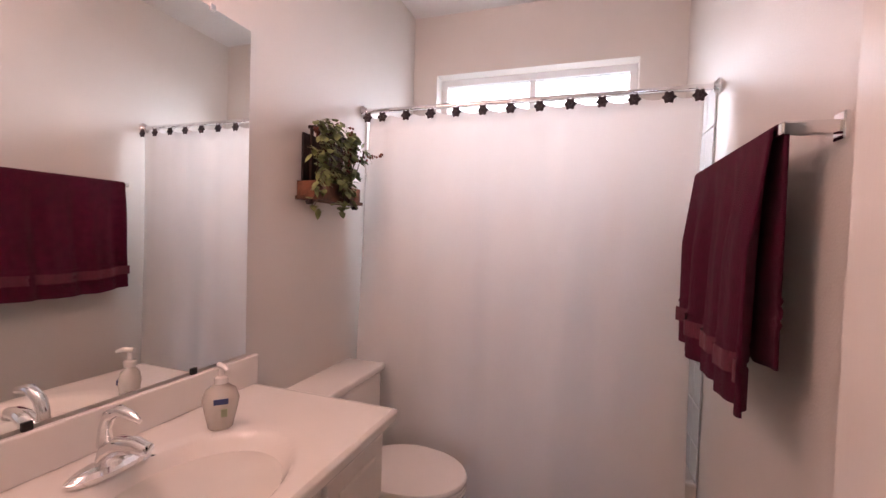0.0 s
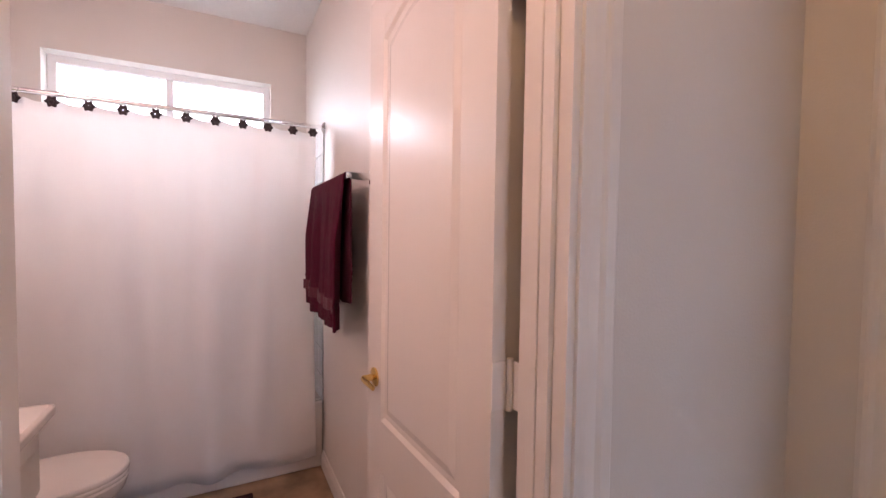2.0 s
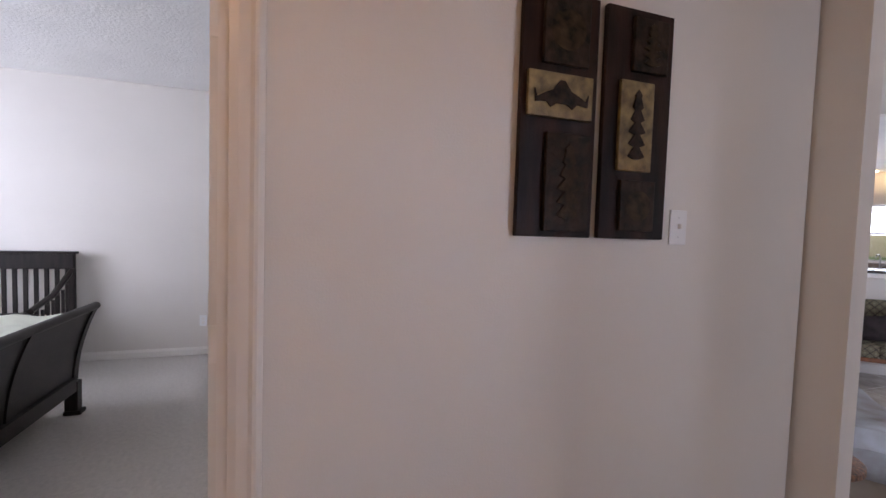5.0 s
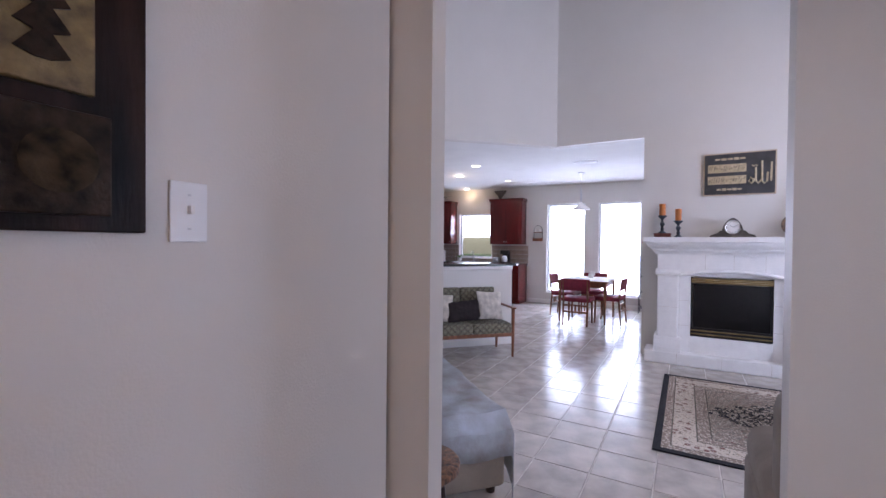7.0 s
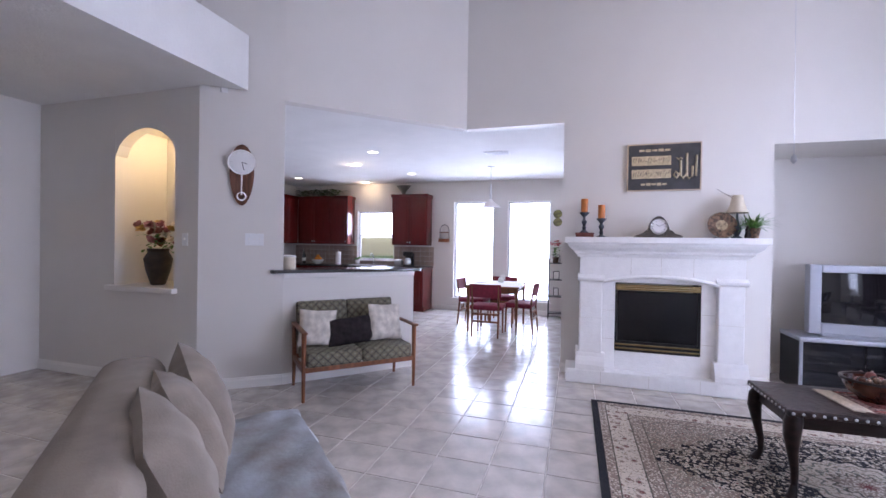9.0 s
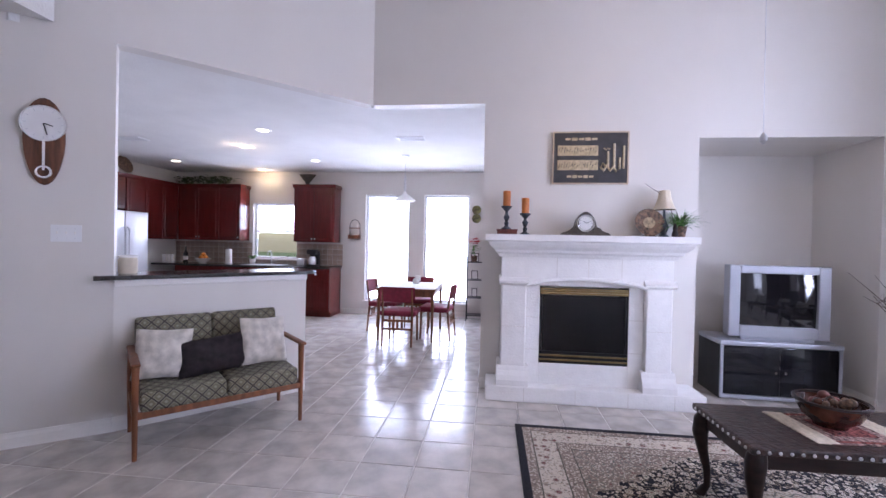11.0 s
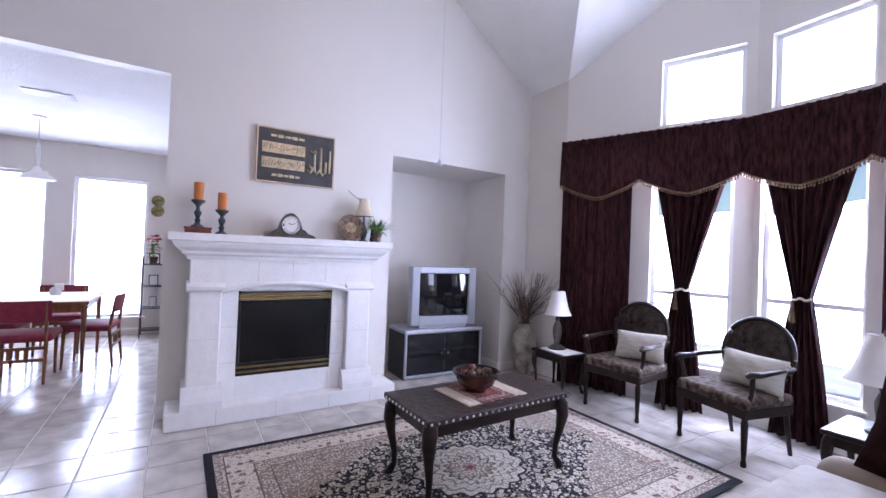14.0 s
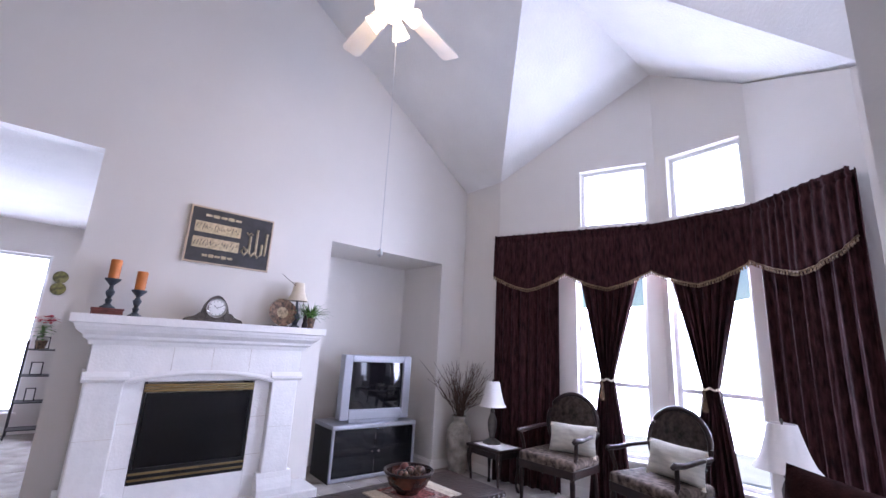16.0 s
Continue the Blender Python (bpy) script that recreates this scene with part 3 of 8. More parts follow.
DIAL = mat("clock_dial", (0.78, 0.77, 0.76), 0.4, vary=0.02)
POT = mat("glazed_stoneware", (0.34, 0.30, 0.25), 0.4, vary=0.35, scale=9, bump=0.3, bump_scale=25)
PLATE = mat("carved_plate", (0.16, 0.09, 0.05), 0.45, vary=0.5, scale=40, bump=0.3, bump_scale=60)


def candlestick(x, top, label):
    e = thing("candlestick", label, "candlestick", pose(x, 8.19, top))
    h = 0.215 if top > 1.5 else 0.20
    prof = [(0.045, 0), (0.045, 0.012), (0.03, 0.02), (0.016, 0.035), (0.022, 0.06), (0.013, 0.075), (0.026, 0.105), (0.028, 0.12), (0.014, 0.14), (0.013, h - 0.05), (0.03, h - 0.03), (0.048, h - 0.012), (0.05, h)]
    part("stick", lathe(prof, 18), TURNED, e, smooth=True)
    ch = 0.14
    part("candle", lathe([(0.034, h), (0.035, h + ch - 0.004), (0.031, h + ch), (0.012, h + ch - 0.008)], 18), CANDLE, e, "amber wax pillar candle", smooth=True)
    return e


part_box = thing("wooden_box", "small dark red book shaped wooden box on the mantel", "box", pose(0.12, 8.19, 1.48))
part("body", box(-0.09, -0.07, 0, 0.09, 0.07, 0.036, 0.004), BOOKR, part_box)
part("lid", box(-0.095, -0.075, 0.036, 0.095, 0.075, 0.05, 0.004), BOOKR, part_box)
candlestick(0.115, 1.53, "blue grey turned candlestick with amber pillar candle on a box")
candlestick(0.285, 1.48, "blue grey turned candlestick with amber pillar candle")


def mantel_clock():
    e = thing("mantel_clock", "silver tambour mantel clock with round white dial", "clock", pose(0.82, 8.19, 1.48))
    n = 24
    prof = [(-0.21, 0.0), (-0.21, 0.02)]
    for i in range(n + 1):
        x = -0.20 + 0.40 * i / n
        z = 0.022 + 0.105 * math.exp(-(x / 0.125) ** 2) + (math.sqrt(max(0, 0.0095 - x * x)) * 0.95 if abs(x) < 0.0974 else 0)
        prof.append((x, z))
    prof += [(0.21, 0.02), (0.21, 0.0)]
    part("case", prism(prof, -0.035, 0.035), PEWTER, e, smooth=True)
    part("base", box(-0.215, -0.045, 0, 0.215, 0.045, 0.018, 0.005), PEWTER, e)
    ring = lathe([(0.062, 0), (0.075, 0), (0.078, 0.008), (0.07, 0.014), (0.062, 0.01)], 28, caps=False)
    part("bezel", ring, CHROME, e, smooth=True, m=pose(0, -0.036, 0.115, 90))
    dial = part("dial", lathe([(0.063, 0), (0.063, 0.006)], 28), DIAL, e, "white dial", m=pose(0, -0.036, 0.115, 90))
    for ang, ln in ((50, 0.03), (-65, 0.045)):
        part("clock_pointer", box(-0.002, 0, 0.0075, 0.002, ln, 0.009), BLACK, dial, m=pose(0, 0, 0, 0, 0, ang))
    for k in range(12):
        part("hour_mark", box(-0.0018, 0.05, 0.006, 0.0018, 0.058, 0.0075), BLACK, dial, m=pose(0, 0, 0, 0, 0, 30 * k))
    for s in (-1, 1):
        pts = [(s * (0.10 + 0.035 * math.cos(a)), -0.04, 0.045 + 0.03 * math.sin(a)) for a in np.linspace(0, 5.5, 14)]
        part("scroll", tube(pts, 0.005, 6), PEWTER, e, smooth=True)


mantel_clock()


def leafy(bm, at, direction, length, width, droop=0.3):
    """One bent leaf of four quads."""
    d = Vector(direction).normalized()
    side = d.cross(Vector((0, 0, 1)))
    side = (side if side.length > 0.05 else Vector((1, 0, 0))).normalized()
    row = []
    for k, w in ((0, 0.12), (0.35, 1.0), (0.7, 0.75), (1, 0.04)):
        c = Vector(at) + d * length * k + Vector((0, 0, -droop * length * k * k))
        row.append((bm.verts.new(c - side * width * w / 2), bm.verts.new(c + side * width * w / 2 + Vector((0, 0, 0.0008)))))
    for a, b in zip(row, row[1:]):
        bm.faces.new((a[0], a[1], b[1], b[0]))


def mantel_group():
    e = thing("decorative_plate", "round carved brown plate on a stand", "plate", pose(1.38, 8.22, 1.48) @ Matrix.Scale(1.15, 4))
    part("plate", lathe([(0.03, 0), (0.055, 0.004), (0.085, 0.012), (0.108, 0.016), (0.11, 0.022), (0.085, 0.02), (0.05, 0.01)], 32), PLATE, e, smooth=True, m=pose(0, 0, 0.112, 78))
    part("centre", lathe([(0.045, 0), (0.045, 0.014)], 24), mat("tan_medallion", (0.36, 0.27, 0.16), 0.5, vary=0.3, scale=50), e, "pale centre medallion", m=pose(0, 0.003, 0.112, 78))
    part("easel", box(-0.05, -0.04, 0, 0.05, 0.05, 0.014, 0.003), BLACK, e)
    e = thing("table_lamp", "small lamp with cream bell shade on a dark turned base", "lamp", pose(1.51, 8.22, 1.48))
    part("base", lathe([(0.045, 0), (0.045, 0.015), (0.02, 0.03), (0.035, 0.07), (0.04, 0.10), (0.018, 0.15), (0.012, 0.19), (0.008, 0.27)], 18), TURNED, e, smooth=True)
    part("shade", lathe([(0.095, 0.25), (0.075, 0.29), (0.058, 0.34), (0.045, 0.42), (0.043, 0.42), (0.056, 0.34), (0.092, 0.25)], 22), CREAM, e, "cream fabric bell shade", smooth=True)
    e = thing("potted_plant", "spiky green grass plant in a small brown pot", "plant", pose(1.64, 8.20, 1.48))
    part("pot", lathe([(0.04, 0), (0.055, 0.09), (0.058, 0.10), (0.05, 0.10), (0.045, 0.085)], 16), PLATE, e, smooth=True)
    bm = bmesh.new()
    rnd = random.Random(3)
    for k in range(150):
        a, up = rnd.uniform(0, 6.28), rnd.uniform(0.5, 1.6)
        leafy(bm, (rnd.uniform(-0.02, 0.02), rnd.uniform(-0.02, 0.02), 0.09), (math.cos(a), math.sin(a) * 0.8, up), rnd.uniform(0.16, 0.31), 0.010, rnd.uniform(0.2, 0.8))
    part("leaves", bm, GREEN, e)
    for sgn in (1, -1):
        part("twig", tube([(-0.05, 0, 0.1), (-0.09, 0, 0.30), (-0.16 - 0.03 * sgn, 0, 0.40), (-0.22 * (1.2 + sgn * 0.2), 0, 0.45 + 0.03 * sgn)], 0.0025, 5), TWIG, e)
    e = thing("figurine", "small dark carved figurine on the mantel", "ornament", pose(1.57, 8.13, 1.48))
    part("body", lathe([(0.025, 0), (0.028, 0.03), (0.018, 0.06), (0.022, 0.085), (0.012, 0.11), (0.004, 0.125)], 12), MAHOG, e, smooth=True)


mantel_group()

GOLD = mat("gilt_lettering", (0.55, 0.46, 0.30), 0.4, 0.3, vary=0.15, scale=30, bump=0.2, bump_scale=120)
SLATE = mat("dark_panel", (0.045, 0.045, 0.05), 0.5, vary=0.15, scale=10, bump=0.1)
FRAMEG = mat("champagne_frame", (0.55, 0.44, 0.32), 0.4, 0.3, vary=0.1, scale=10)


def calligraphy():
    e = thing("wall_picture", "dark framed panel with raised pale gold calligraphy", "picture", pose(0.88, 8.34, 2.215))
    w, h = 0.345, 0.245
    part("panel", box(-w + 0.01, -0.022, -h + 0.01, w - 0.01, -0.002, h - 0.01), SLATE, e)
    part("frame", boxes((-w, -0.03, -h, -w + 0.012, -0.001, h), (w - 0.012, -0.03, -h, w, -0.001, h), (-w + 0.012, -0.03, h - 0.012, w - 0.012, -0.001, h), (-w + 0.012, -0.03, -h, w - 0.012, -0.001, -h + 0.012)), FRAMEG, e, "pale gold frame")
    rnd = random.Random(5)
    for x0, x1, z0, z1 in ((-0.30, 0.07, 0.02, 0.115), (-0.30, 0.07, -0.115, -0.02)):
        part("text_block", box(x0, -0.027, z0, x1, -0.021, z1, 0.004), GOLD, e, "raised gold block of ornamental script")
        for k in range(15):
            x = x0 + 0.012 + k * 0.0235
            pts = [(x, -0.0285, z0 + 0.02 + rnd.uniform(0, 0.03)), (x + 0.008, -0.0285, z0 + 0.045 + rnd.uniform(0, 0.03)), (x + 0.014, -0.0285, z0 + 0.03 + rnd.uniform(0, 0.05))]
            part("script_stroke", tube(pts, 0.0028, 5), SLATE, e)
    for z, w2 in ((0.175, 0.12), (-0.175, 0.10)):
        for k in range(5):
            x = -0.11 - w2 + k * w2 * 0.5
            part("text_bar", box(x, -0.026, z - 0.010 - 0.004 * (k % 2), x + w2 * 0.42, -0.021, z + 0.010 + 0.004 * (k % 2), 0.004), GOLD, e)
    for pts, r in (([(0.30, -0.026, 0.11), (0.297, -0.026, -0.10)], 0.010), ([(0.265, -0.026, 0.0), (0.262, -0.026, -0.10), (0.235, -0.026, -0.125), (0.215, -0.026, -0.10), (0.213, -0.026, 0.13)], 0.011),
                   ([(0.212, -0.026, -0.08), (0.18, -0.026, -0.12), (0.16, -0.026, -0.09), (0.158, -0.026, 0.06)], 0.011), ([(0.157, -0.026, -0.06), (0.12, -0.026, -0.12), (0.095, -0.026, -0.09), (0.11, -0.026, -0.05), (0.14, -0.026, -0.08)], 0.011),
                   ([(0.12, -0.026, 0.09), (0.14, -0.026, 0.07), (0.155, -0.026, 0.09), (0.175, -0.026, 0.075)], 0.006)):
        part("large_stroke", tube(pts, r, 6), GOLD, e, smooth=True)


calligraphy()


def television():
    e = thing("tv_stand", "black and silver television stand with dark glass doors", "tv stand", pose(2.62, 8.40, 0, 0, 0, -2))
    part("carcass", boxes((-0.50, 0.03, 0.0, -0.47, 0.46, 0.50), (0.47, 0.03, 0.0, 0.50, 0.46, 0.50), (-0.47, 0.44, 0.03, 0.47, 0.46, 0.50), (-0.47, 0.03, 0.03, 0.47, 0.44, 0.06)), BLACK, e, "black sides")
    part("top", box(-0.51, -0.01, 0.50, 0.51, 0.47, 0.545, 0.012), SILVER, e, "silver top")
    part("plinth", box(-0.50, -0.004, 0.012, 0.50, 0.026, 0.045, 0.006), SILVER, e)
    part("shelf", box(-0.47, 0.06, 0.27, 0.47, 0.42, 0.285), BLACK, e)
    SMOKED = mat("smoked_glass", (0.10, 0.105, 0.13), 0.04, vary=0.0, trans=0.9)
    for s in (-1, 1):
        x0, x1 = sorted((s * 0.004, s * 0.475))
        d = part("glass_door", box(x0, 0.004, 0.055, x1, 0.010, 0.49, 0.002), SMOKED, e, "dark smoked glass door")
        part("door_knob", lathe([(0.009, 0), (0.009, 0.01), (0.012, 0.014)], 10), CHROME, d, m=pose(s * 0.04, 0.003, 0.27, 90))
        part("stile", box(*sorted((s * 0.478, s * 0.502))[:1], -0.004, 0.03, sorted((s * 0.478, s * 0.502))[1], 0.026, 0.50, 0.004), SILVER, e)
    for x, z, w in ((-0.25, 0.07, 0.36), (-0.22, 0.29, 0.34), (0.22, 0.29, 0.3)):
        b = thing("media_player", "dark media player box on a stand shelf", "media player", pose(2.62 + x, 8.52, z))
        part("casing", box(-w / 2, 0, 0, w / 2, 0.25, 0.065, 0.004), BLACK, b)
        part("display", box(-w / 4, -0.002, 0.03, w / 4, 0.0, 0.045), SILVER, b)
    t = thing("television", "silver cathode ray television, switched off", "television", pose(2.63, 8.50, 0.545, 0, 0, -6))
    w, h = 0.41, 0.70
    fr = 0.075
    part("bezel", boxes((-w, -0.05, 0.03, -w + fr + 0.02, 0.08, h), (w - fr - 0.02, -0.05, 0.03, w, 0.08, h), (-w + fr + 0.02, -0.05, h - fr, w - fr - 0.02, 0.08, h), (-w + fr + 0.02, -0.05, 0.03, w - fr - 0.02, 0.08, 0.03 + fr + 0.03), bev=0.01), SILVER, t, "silver plastic bezel")
    part("screen", sheet(lambda u, v: ((u - 0.5) * (2 * w - 0.17), -0.03 + 0.05 * ((u - 0.5) ** 2 + (v - 0.5) ** 2), 0.125 + v * (h - 0.19)), 14, 12), BLACKGLASS, t, "dark curved glass screen", smooth=True)
    back = bmesh.new()
    rings = [[(-w + 0.02, 0.08, 0.04), (w - 0.02, 0.08, 0.04), (w - 0.02, 0.08, h - 0.02), (-w + 0.02, 0.08, h - 0.02)], [(-0.24, 0.40, 0.08), (0.24, 0.40, 0.08), (0.24, 0.40, h - 0.18), (-0.24, 0.40, h - 0.18)]]
    vs = [[back.verts.new(p) for p in r] for r in rings]
    for i in range(4):
        back.faces.new((vs[0][i], vs[0][(i + 1) % 4], vs[1][(i + 1) % 4], vs[1][i]))
    back.faces.new(vs[1])
    back.faces.new(vs[0])
    part("back_housing", back, SILVER, t)
    part("foot", box(-0.30, -0.03, 0, 0.30, 0.25, 0.03, 0.006), SILVER, t)


television()


def cabriole(h, s=1.0):
    """A curved leg: knee out, ankle in, foot out; local +x+y is outward."""
    ks = [(0.0, 1.0, 0.030), (0.012, 0.90, 0.036), (0.018, 0.75, 0.032), (0.010, 0.55, 0.022), (-0.004, 0.32, 0.016), (-0.006, 0.15, 0.014), (0.010, 0.05, 0.020), (0.014, 0.02, 0.024), (0.012, 0.0, 0.018)]
    return tube([(o * s, o * s, z * h) for o, z, r in ks], [r * s for o, z, r in ks], 10)


LEATHER = mat("tooled_leather_top", (0.036, 0.017, 0.013), 0.38, vary=0.5, scale=35, bump=0.8, bump_scale=45, spec=0.5)
BOWLW = mat("bowl_wood", (0.075, 0.022, 0.012), 0.25, vary=0.4, scale=14, coat=0.4)
FRINGE = mat("cream_fringe", (0.62, 0.54, 0.42), 0.9, vary=0.1, scale=50, bump=0.6, bump_scale=150)
RUNNER = mat("woven_runner", (0.34, 0.22, 0.19), 0.9, vary=0.6, scale=40, bump=0.4, bump_scale=200)


def coffee_table():
    cx, cy, w, d, h = 1.69, 6.515, 0.552, 0.272, 0.50
    e = thing("coffee_table", "dark carved wooden coffee table with studded edge and cabriole legs", "table", pose(cx, cy, 0.012, 0, 0, 1))
    part("tabletop", box(-w, -d, h - 0.035, w, d, h, 0.008), LEATHER, e, "dark tooled top")
    part("apron", boxes((-w + 0.05, -d + 0.04, h - 0.11, w - 0.05, -d + 0.06, h - 0.035), (-w + 0.05, d - 0.06, h - 0.11, w - 0.05, d - 0.04, h - 0.035), (-w + 0.04, -d + 0.06, h - 0.11, -w + 0.06, d - 0.06, h - 0.035), (w - 0.06, -d + 0.06, h - 0.11, w - 0.04, d - 0.06, h - 0.035)), MAHOG, e)
    for sx in (-1, 1):
        for sy in (-1, 1):
            part("leg", cabriole(h - 0.036, 1.25), MAHOG, e, smooth=True, m=pose(sx * (w - 0.055), sy * (d - 0.055), 0, 0, 0, math.degrees(math.atan2(sy, sx)) - 45))
    stud = lathe([(0.0085, 0), (0.007, 0.004), (0.003, 0.006)], 8)
    first = part("stud", stud, STEEL, e, "bright metal stud", smooth=True, m=pose(-w, -d, -1))
    me = first.data
    spots = []
    for k in range(24):
        x = -w + 0.025 + k * (2 * w - 0.05) / 23
        spots += [pose(x, -d - 0.0005, h - 0.018, 90), pose(x, d + 0.0005, h - 0.018, -90)]
    for k in range(11):
        y = -d + 0.045 + k * (2 * d - 0.09) / 10
        spots += [pose(-w - 0.0005, y, h - 0.018, 0, -90), pose(w + 0.0005, y, h - 0.018, 0, 90)]
    first.matrix_basis = spots[0]
    for m in spots[1:]:
        o = new("stud", me)
        o.parent, o.matrix_basis = e, m
    r = thing("table_runner", "small woven red mat with cream fringes on the table", "runner", pose(cx + 0.01, cy + 0.0, h + 0.013, 0, 0, 4) @ Matrix.Diagonal((0.72, 0.95, 1, 1)))
    part("cloth", box(-0.26, -0.19, 0, 0.26, 0.19, 0.004), RUNNER, r)
    for s in (-1, 1):
        part("end_band", box(s * 0.2315 - 0.0265, -0.188, 0.004, s * 0.2315 + 0.0265, 0.188, 0.0052), FRINGE, r, "ivory woven end band")
    part("border", boxes((-0.20, -0.175, 0.004, 0.20, -0.155, 0.0055), (-0.20, 0.155, 0.004, 0.20, 0.175, 0.0055), (-0.14, -0.10, 0.004, 0.14, 0.10, 0.0055)), mat("runner_motif", (0.24, 0.07, 0.06), 0.9, vary=0.6, scale=50), r)
    for s in (-1, 1):
        bm = bmesh.new()
        for k in range(34):
            y = -0.185 + k * 0.0112
            tube([(s * 0.26, y, 0.003), (s * 0.335, y + random.uniform(-0.006, 0.006), 0.003)], 0.0048, 5, bm)
        part("fringe", bm, FRINGE, r, "cream tasselled fringe")
    b = thing("bowl", "dark red brown wooden bowl filled with dried fruit", "bowl", pose(cx - 0.01, cy + 0.03, h + 0.019) @ Matrix.Scale(0.92, 4))
    part("shell", lathe([(0.075, 0), (0.08, 0.015), (0.125, 0.05), (0.15, 0.10), (0.152, 0.128), (0.148, 0.128), (0.142, 0.10), (0.11, 0.055), (0.05, 0.03)], 32), BOWLW, b, smooth=True)
    part("rim", lathe([(0.150, 0.125), (0.166, 0.125), (0.168, 0.137), (0.160, 0.142), (0.150, 0.138)], 32, caps=False), MAHOG, b, smooth=True)
    rnd = random.Random(8)
    for k in range(16):
        a, q, s = rnd.uniform(0, 6.28), rnd.uniform(0, 0.105), rnd.uniform(0.022, 0.036)
        prof = [(s * math.sin(t), -s * math.cos(t) * 0.8) for t in np.linspace(0.15, 3.0, 7)]
        part("dried_fruit", lathe(prof, 9), rnd.choice([PLATE, BOWLW, BOOKR]), b, smooth=True, m=pose(q * math.cos(a), q * math.sin(a), 0.118 + rnd.uniform(-0.01, 0.018), rnd.uniform(-40, 40), rnd.uniform(-40, 40)))


coffee_table()


def rug_material():
    m = bpy.data.materials.new("persian_rug")
    m.use_nodes = True
    nt, b = m.node_tree, m.node_tree.nodes["Principled BSDF"]
    link, mk = nt.links.new, nt.nodes.new
    b.inputs["Roughness"].default_value = 0.95
    b.inputs["Sheen Weight"].default_value = 0.0
    tc = mk("ShaderNodeTexCoord")
    sep = mk("ShaderNodeSeparateXYZ")
    link(tc.outputs["Object"], sep.inputs[0])

    def math_(op, a, c=None, clamp=False):
        n = mk("ShaderNodeMath")
        n.operation, n.use_clamp = op, clamp
        for i, v in enumerate((a, c)):
            if v is None:
                continue
            if isinstance(v, (int, float)):
                n.inputs[i].default_value = v
            else:
                link(v, n.inputs[i])
        return n.outputs[0]

    def mix(fac, a, c):
        n = mk("ShaderNodeMix")
        n.data_type = "RGBA"
        link(fac, n.inputs["Factor"])
        for key, v in (("A", a), ("B", c)):
            if isinstance(v, tuple):
                n.inputs[key].default_value = (*v, 1)
            else:
                link(v, n.inputs[key])
        return n.outputs["Result"]

    ax, ay = math_("ABSOLUTE", sep.outputs[0]), math_("ABSOLUTE", sep.outputs[1])
    edge = math_("MINIMUM", math_("SUBTRACT", RUGW, ax), math_("SUBTRACT", RUGD, ay))

    def vor(scale, feature="F1"):
        v = mk("ShaderNodeTexVoronoi")
        v.feature = feature
        v.inputs["Scale"].default_value = scale
        link(tc.outputs["Object"], v.inputs["Vector"])
        return v.outputs["Distance"]

    def below(v, lim):
        return math_("LESS_THAN", v, lim)

    NAVY, IVORY, ROSE, TAN, OLIVEC = (0.006, 0.006, 0.011), (0.62, 0.54, 0.45), (0.17, 0.045, 0.045), (0.36, 0.29, 0.22), (0.10, 0.09, 0.07)
    wave = mk("ShaderNodeTexNoise")
    wave.inputs["Scale"].default_value = 26
    link(tc.outputs["Object"], wave.inputs["Vector"])
    vine = below(math_("ABSOLUTE", math_("SUBTRACT", wave.outputs[0], 0.5)), 0.022)
    d1, d2, d3 = vor(15), vor(34), vor(60)
    BLUSH, SAGE = (0.27, 0.205, 0.165), (0.17, 0.17, 0.14)
    field = mix(vine, NAVY, TAN)
    field = mix(below(d2, 0.36), field, IVORY)
    field = mix(below(d2, 0.15), field, BLUSH)
    field = mix(below(d1, 0.34), field, IVORY)
    field = mix(below(math_("ABSOLUTE", math_("SUBTRACT", d1, 0.22)), 0.035), field, SAGE)
    field = mix(below(d1, 0.11), field, ROSE)
    # medallion
    r = math_("SQRT", math_("ADD", math_("POWER", math_("MULTIPLY", sep.outputs[0], 0.8), 2.0), math_("POWER", sep.outputs[1], 2.0)))
    ang = math_("ARCTAN2", sep.outputs[1], sep.outputs[0])
    lobes = math_("MULTIPLY", math_("COSINE", math_("MULTIPLY", ang, 16.0)), 0.016)
    rr = math_("ADD", r, lobes)
    med = mix(below(d3, 0.42), IVORY, TAN)
    med = mix(below(d1, 0.24), med, SAGE)
    med = mix(below(d1, 0.10), med, BLUSH)
    ringed = math_("SINE", math_("MULTIPLY", rr, 95.0))
    med = mix(below(ringed, -0.86), med, SAGE)
    field = mix(below(rr, 0.30), field, med)
    field = mix(below(math_("ABSOLUTE", math_("SUBTRACT", rr, 0.30)), 0.008), field, NAVY)
    field = mix(below(rr, 0.13), field, mix(below(d3, 0.45), BLUSH, IVORY))
    field = mix(below(math_("ABSOLUTE", math_("SUBTRACT", rr, 0.13)), 0.008), field, OLIVEC)
    field = mix(below(rr, 0.03), field, ROSE)
    # corner spandrels
    corner = math_("ADD", math_("MULTIPLY", math_("SUBTRACT", RUGW - 0.36, ax), 0.8), math_("SUBTRACT", RUGD - 0.36, ay))
    spand = mix(below(d3, 0.40), BLUSH, IVORY)
    spand = mix(vine, spand, SAGE)
    spand = mix(below(d1, 0.15), spand, ROSE)
    spand = mix(below(d1, 0.07), spand, IVORY)
    ripple = math_("MULTIPLY", math_("SINE", math_("MULTIPLY", ang, 44.0)), 0.035)
    field = mix(below(math_("ADD", corner, ripple), 0.56), field, spand)
    # borders, from the field outward
    bord = mix(vine, IVORY, TAN)
    bord = mix(below(d2, 0.20), bord, SAGE)
    bord = mix(below(d1, 0.30), bord, BLUSH)
    bord = mix(below(d1, 0.19), bord, ROSE)
    bord = mix(below(d1, 0.08), bord, IVORY)
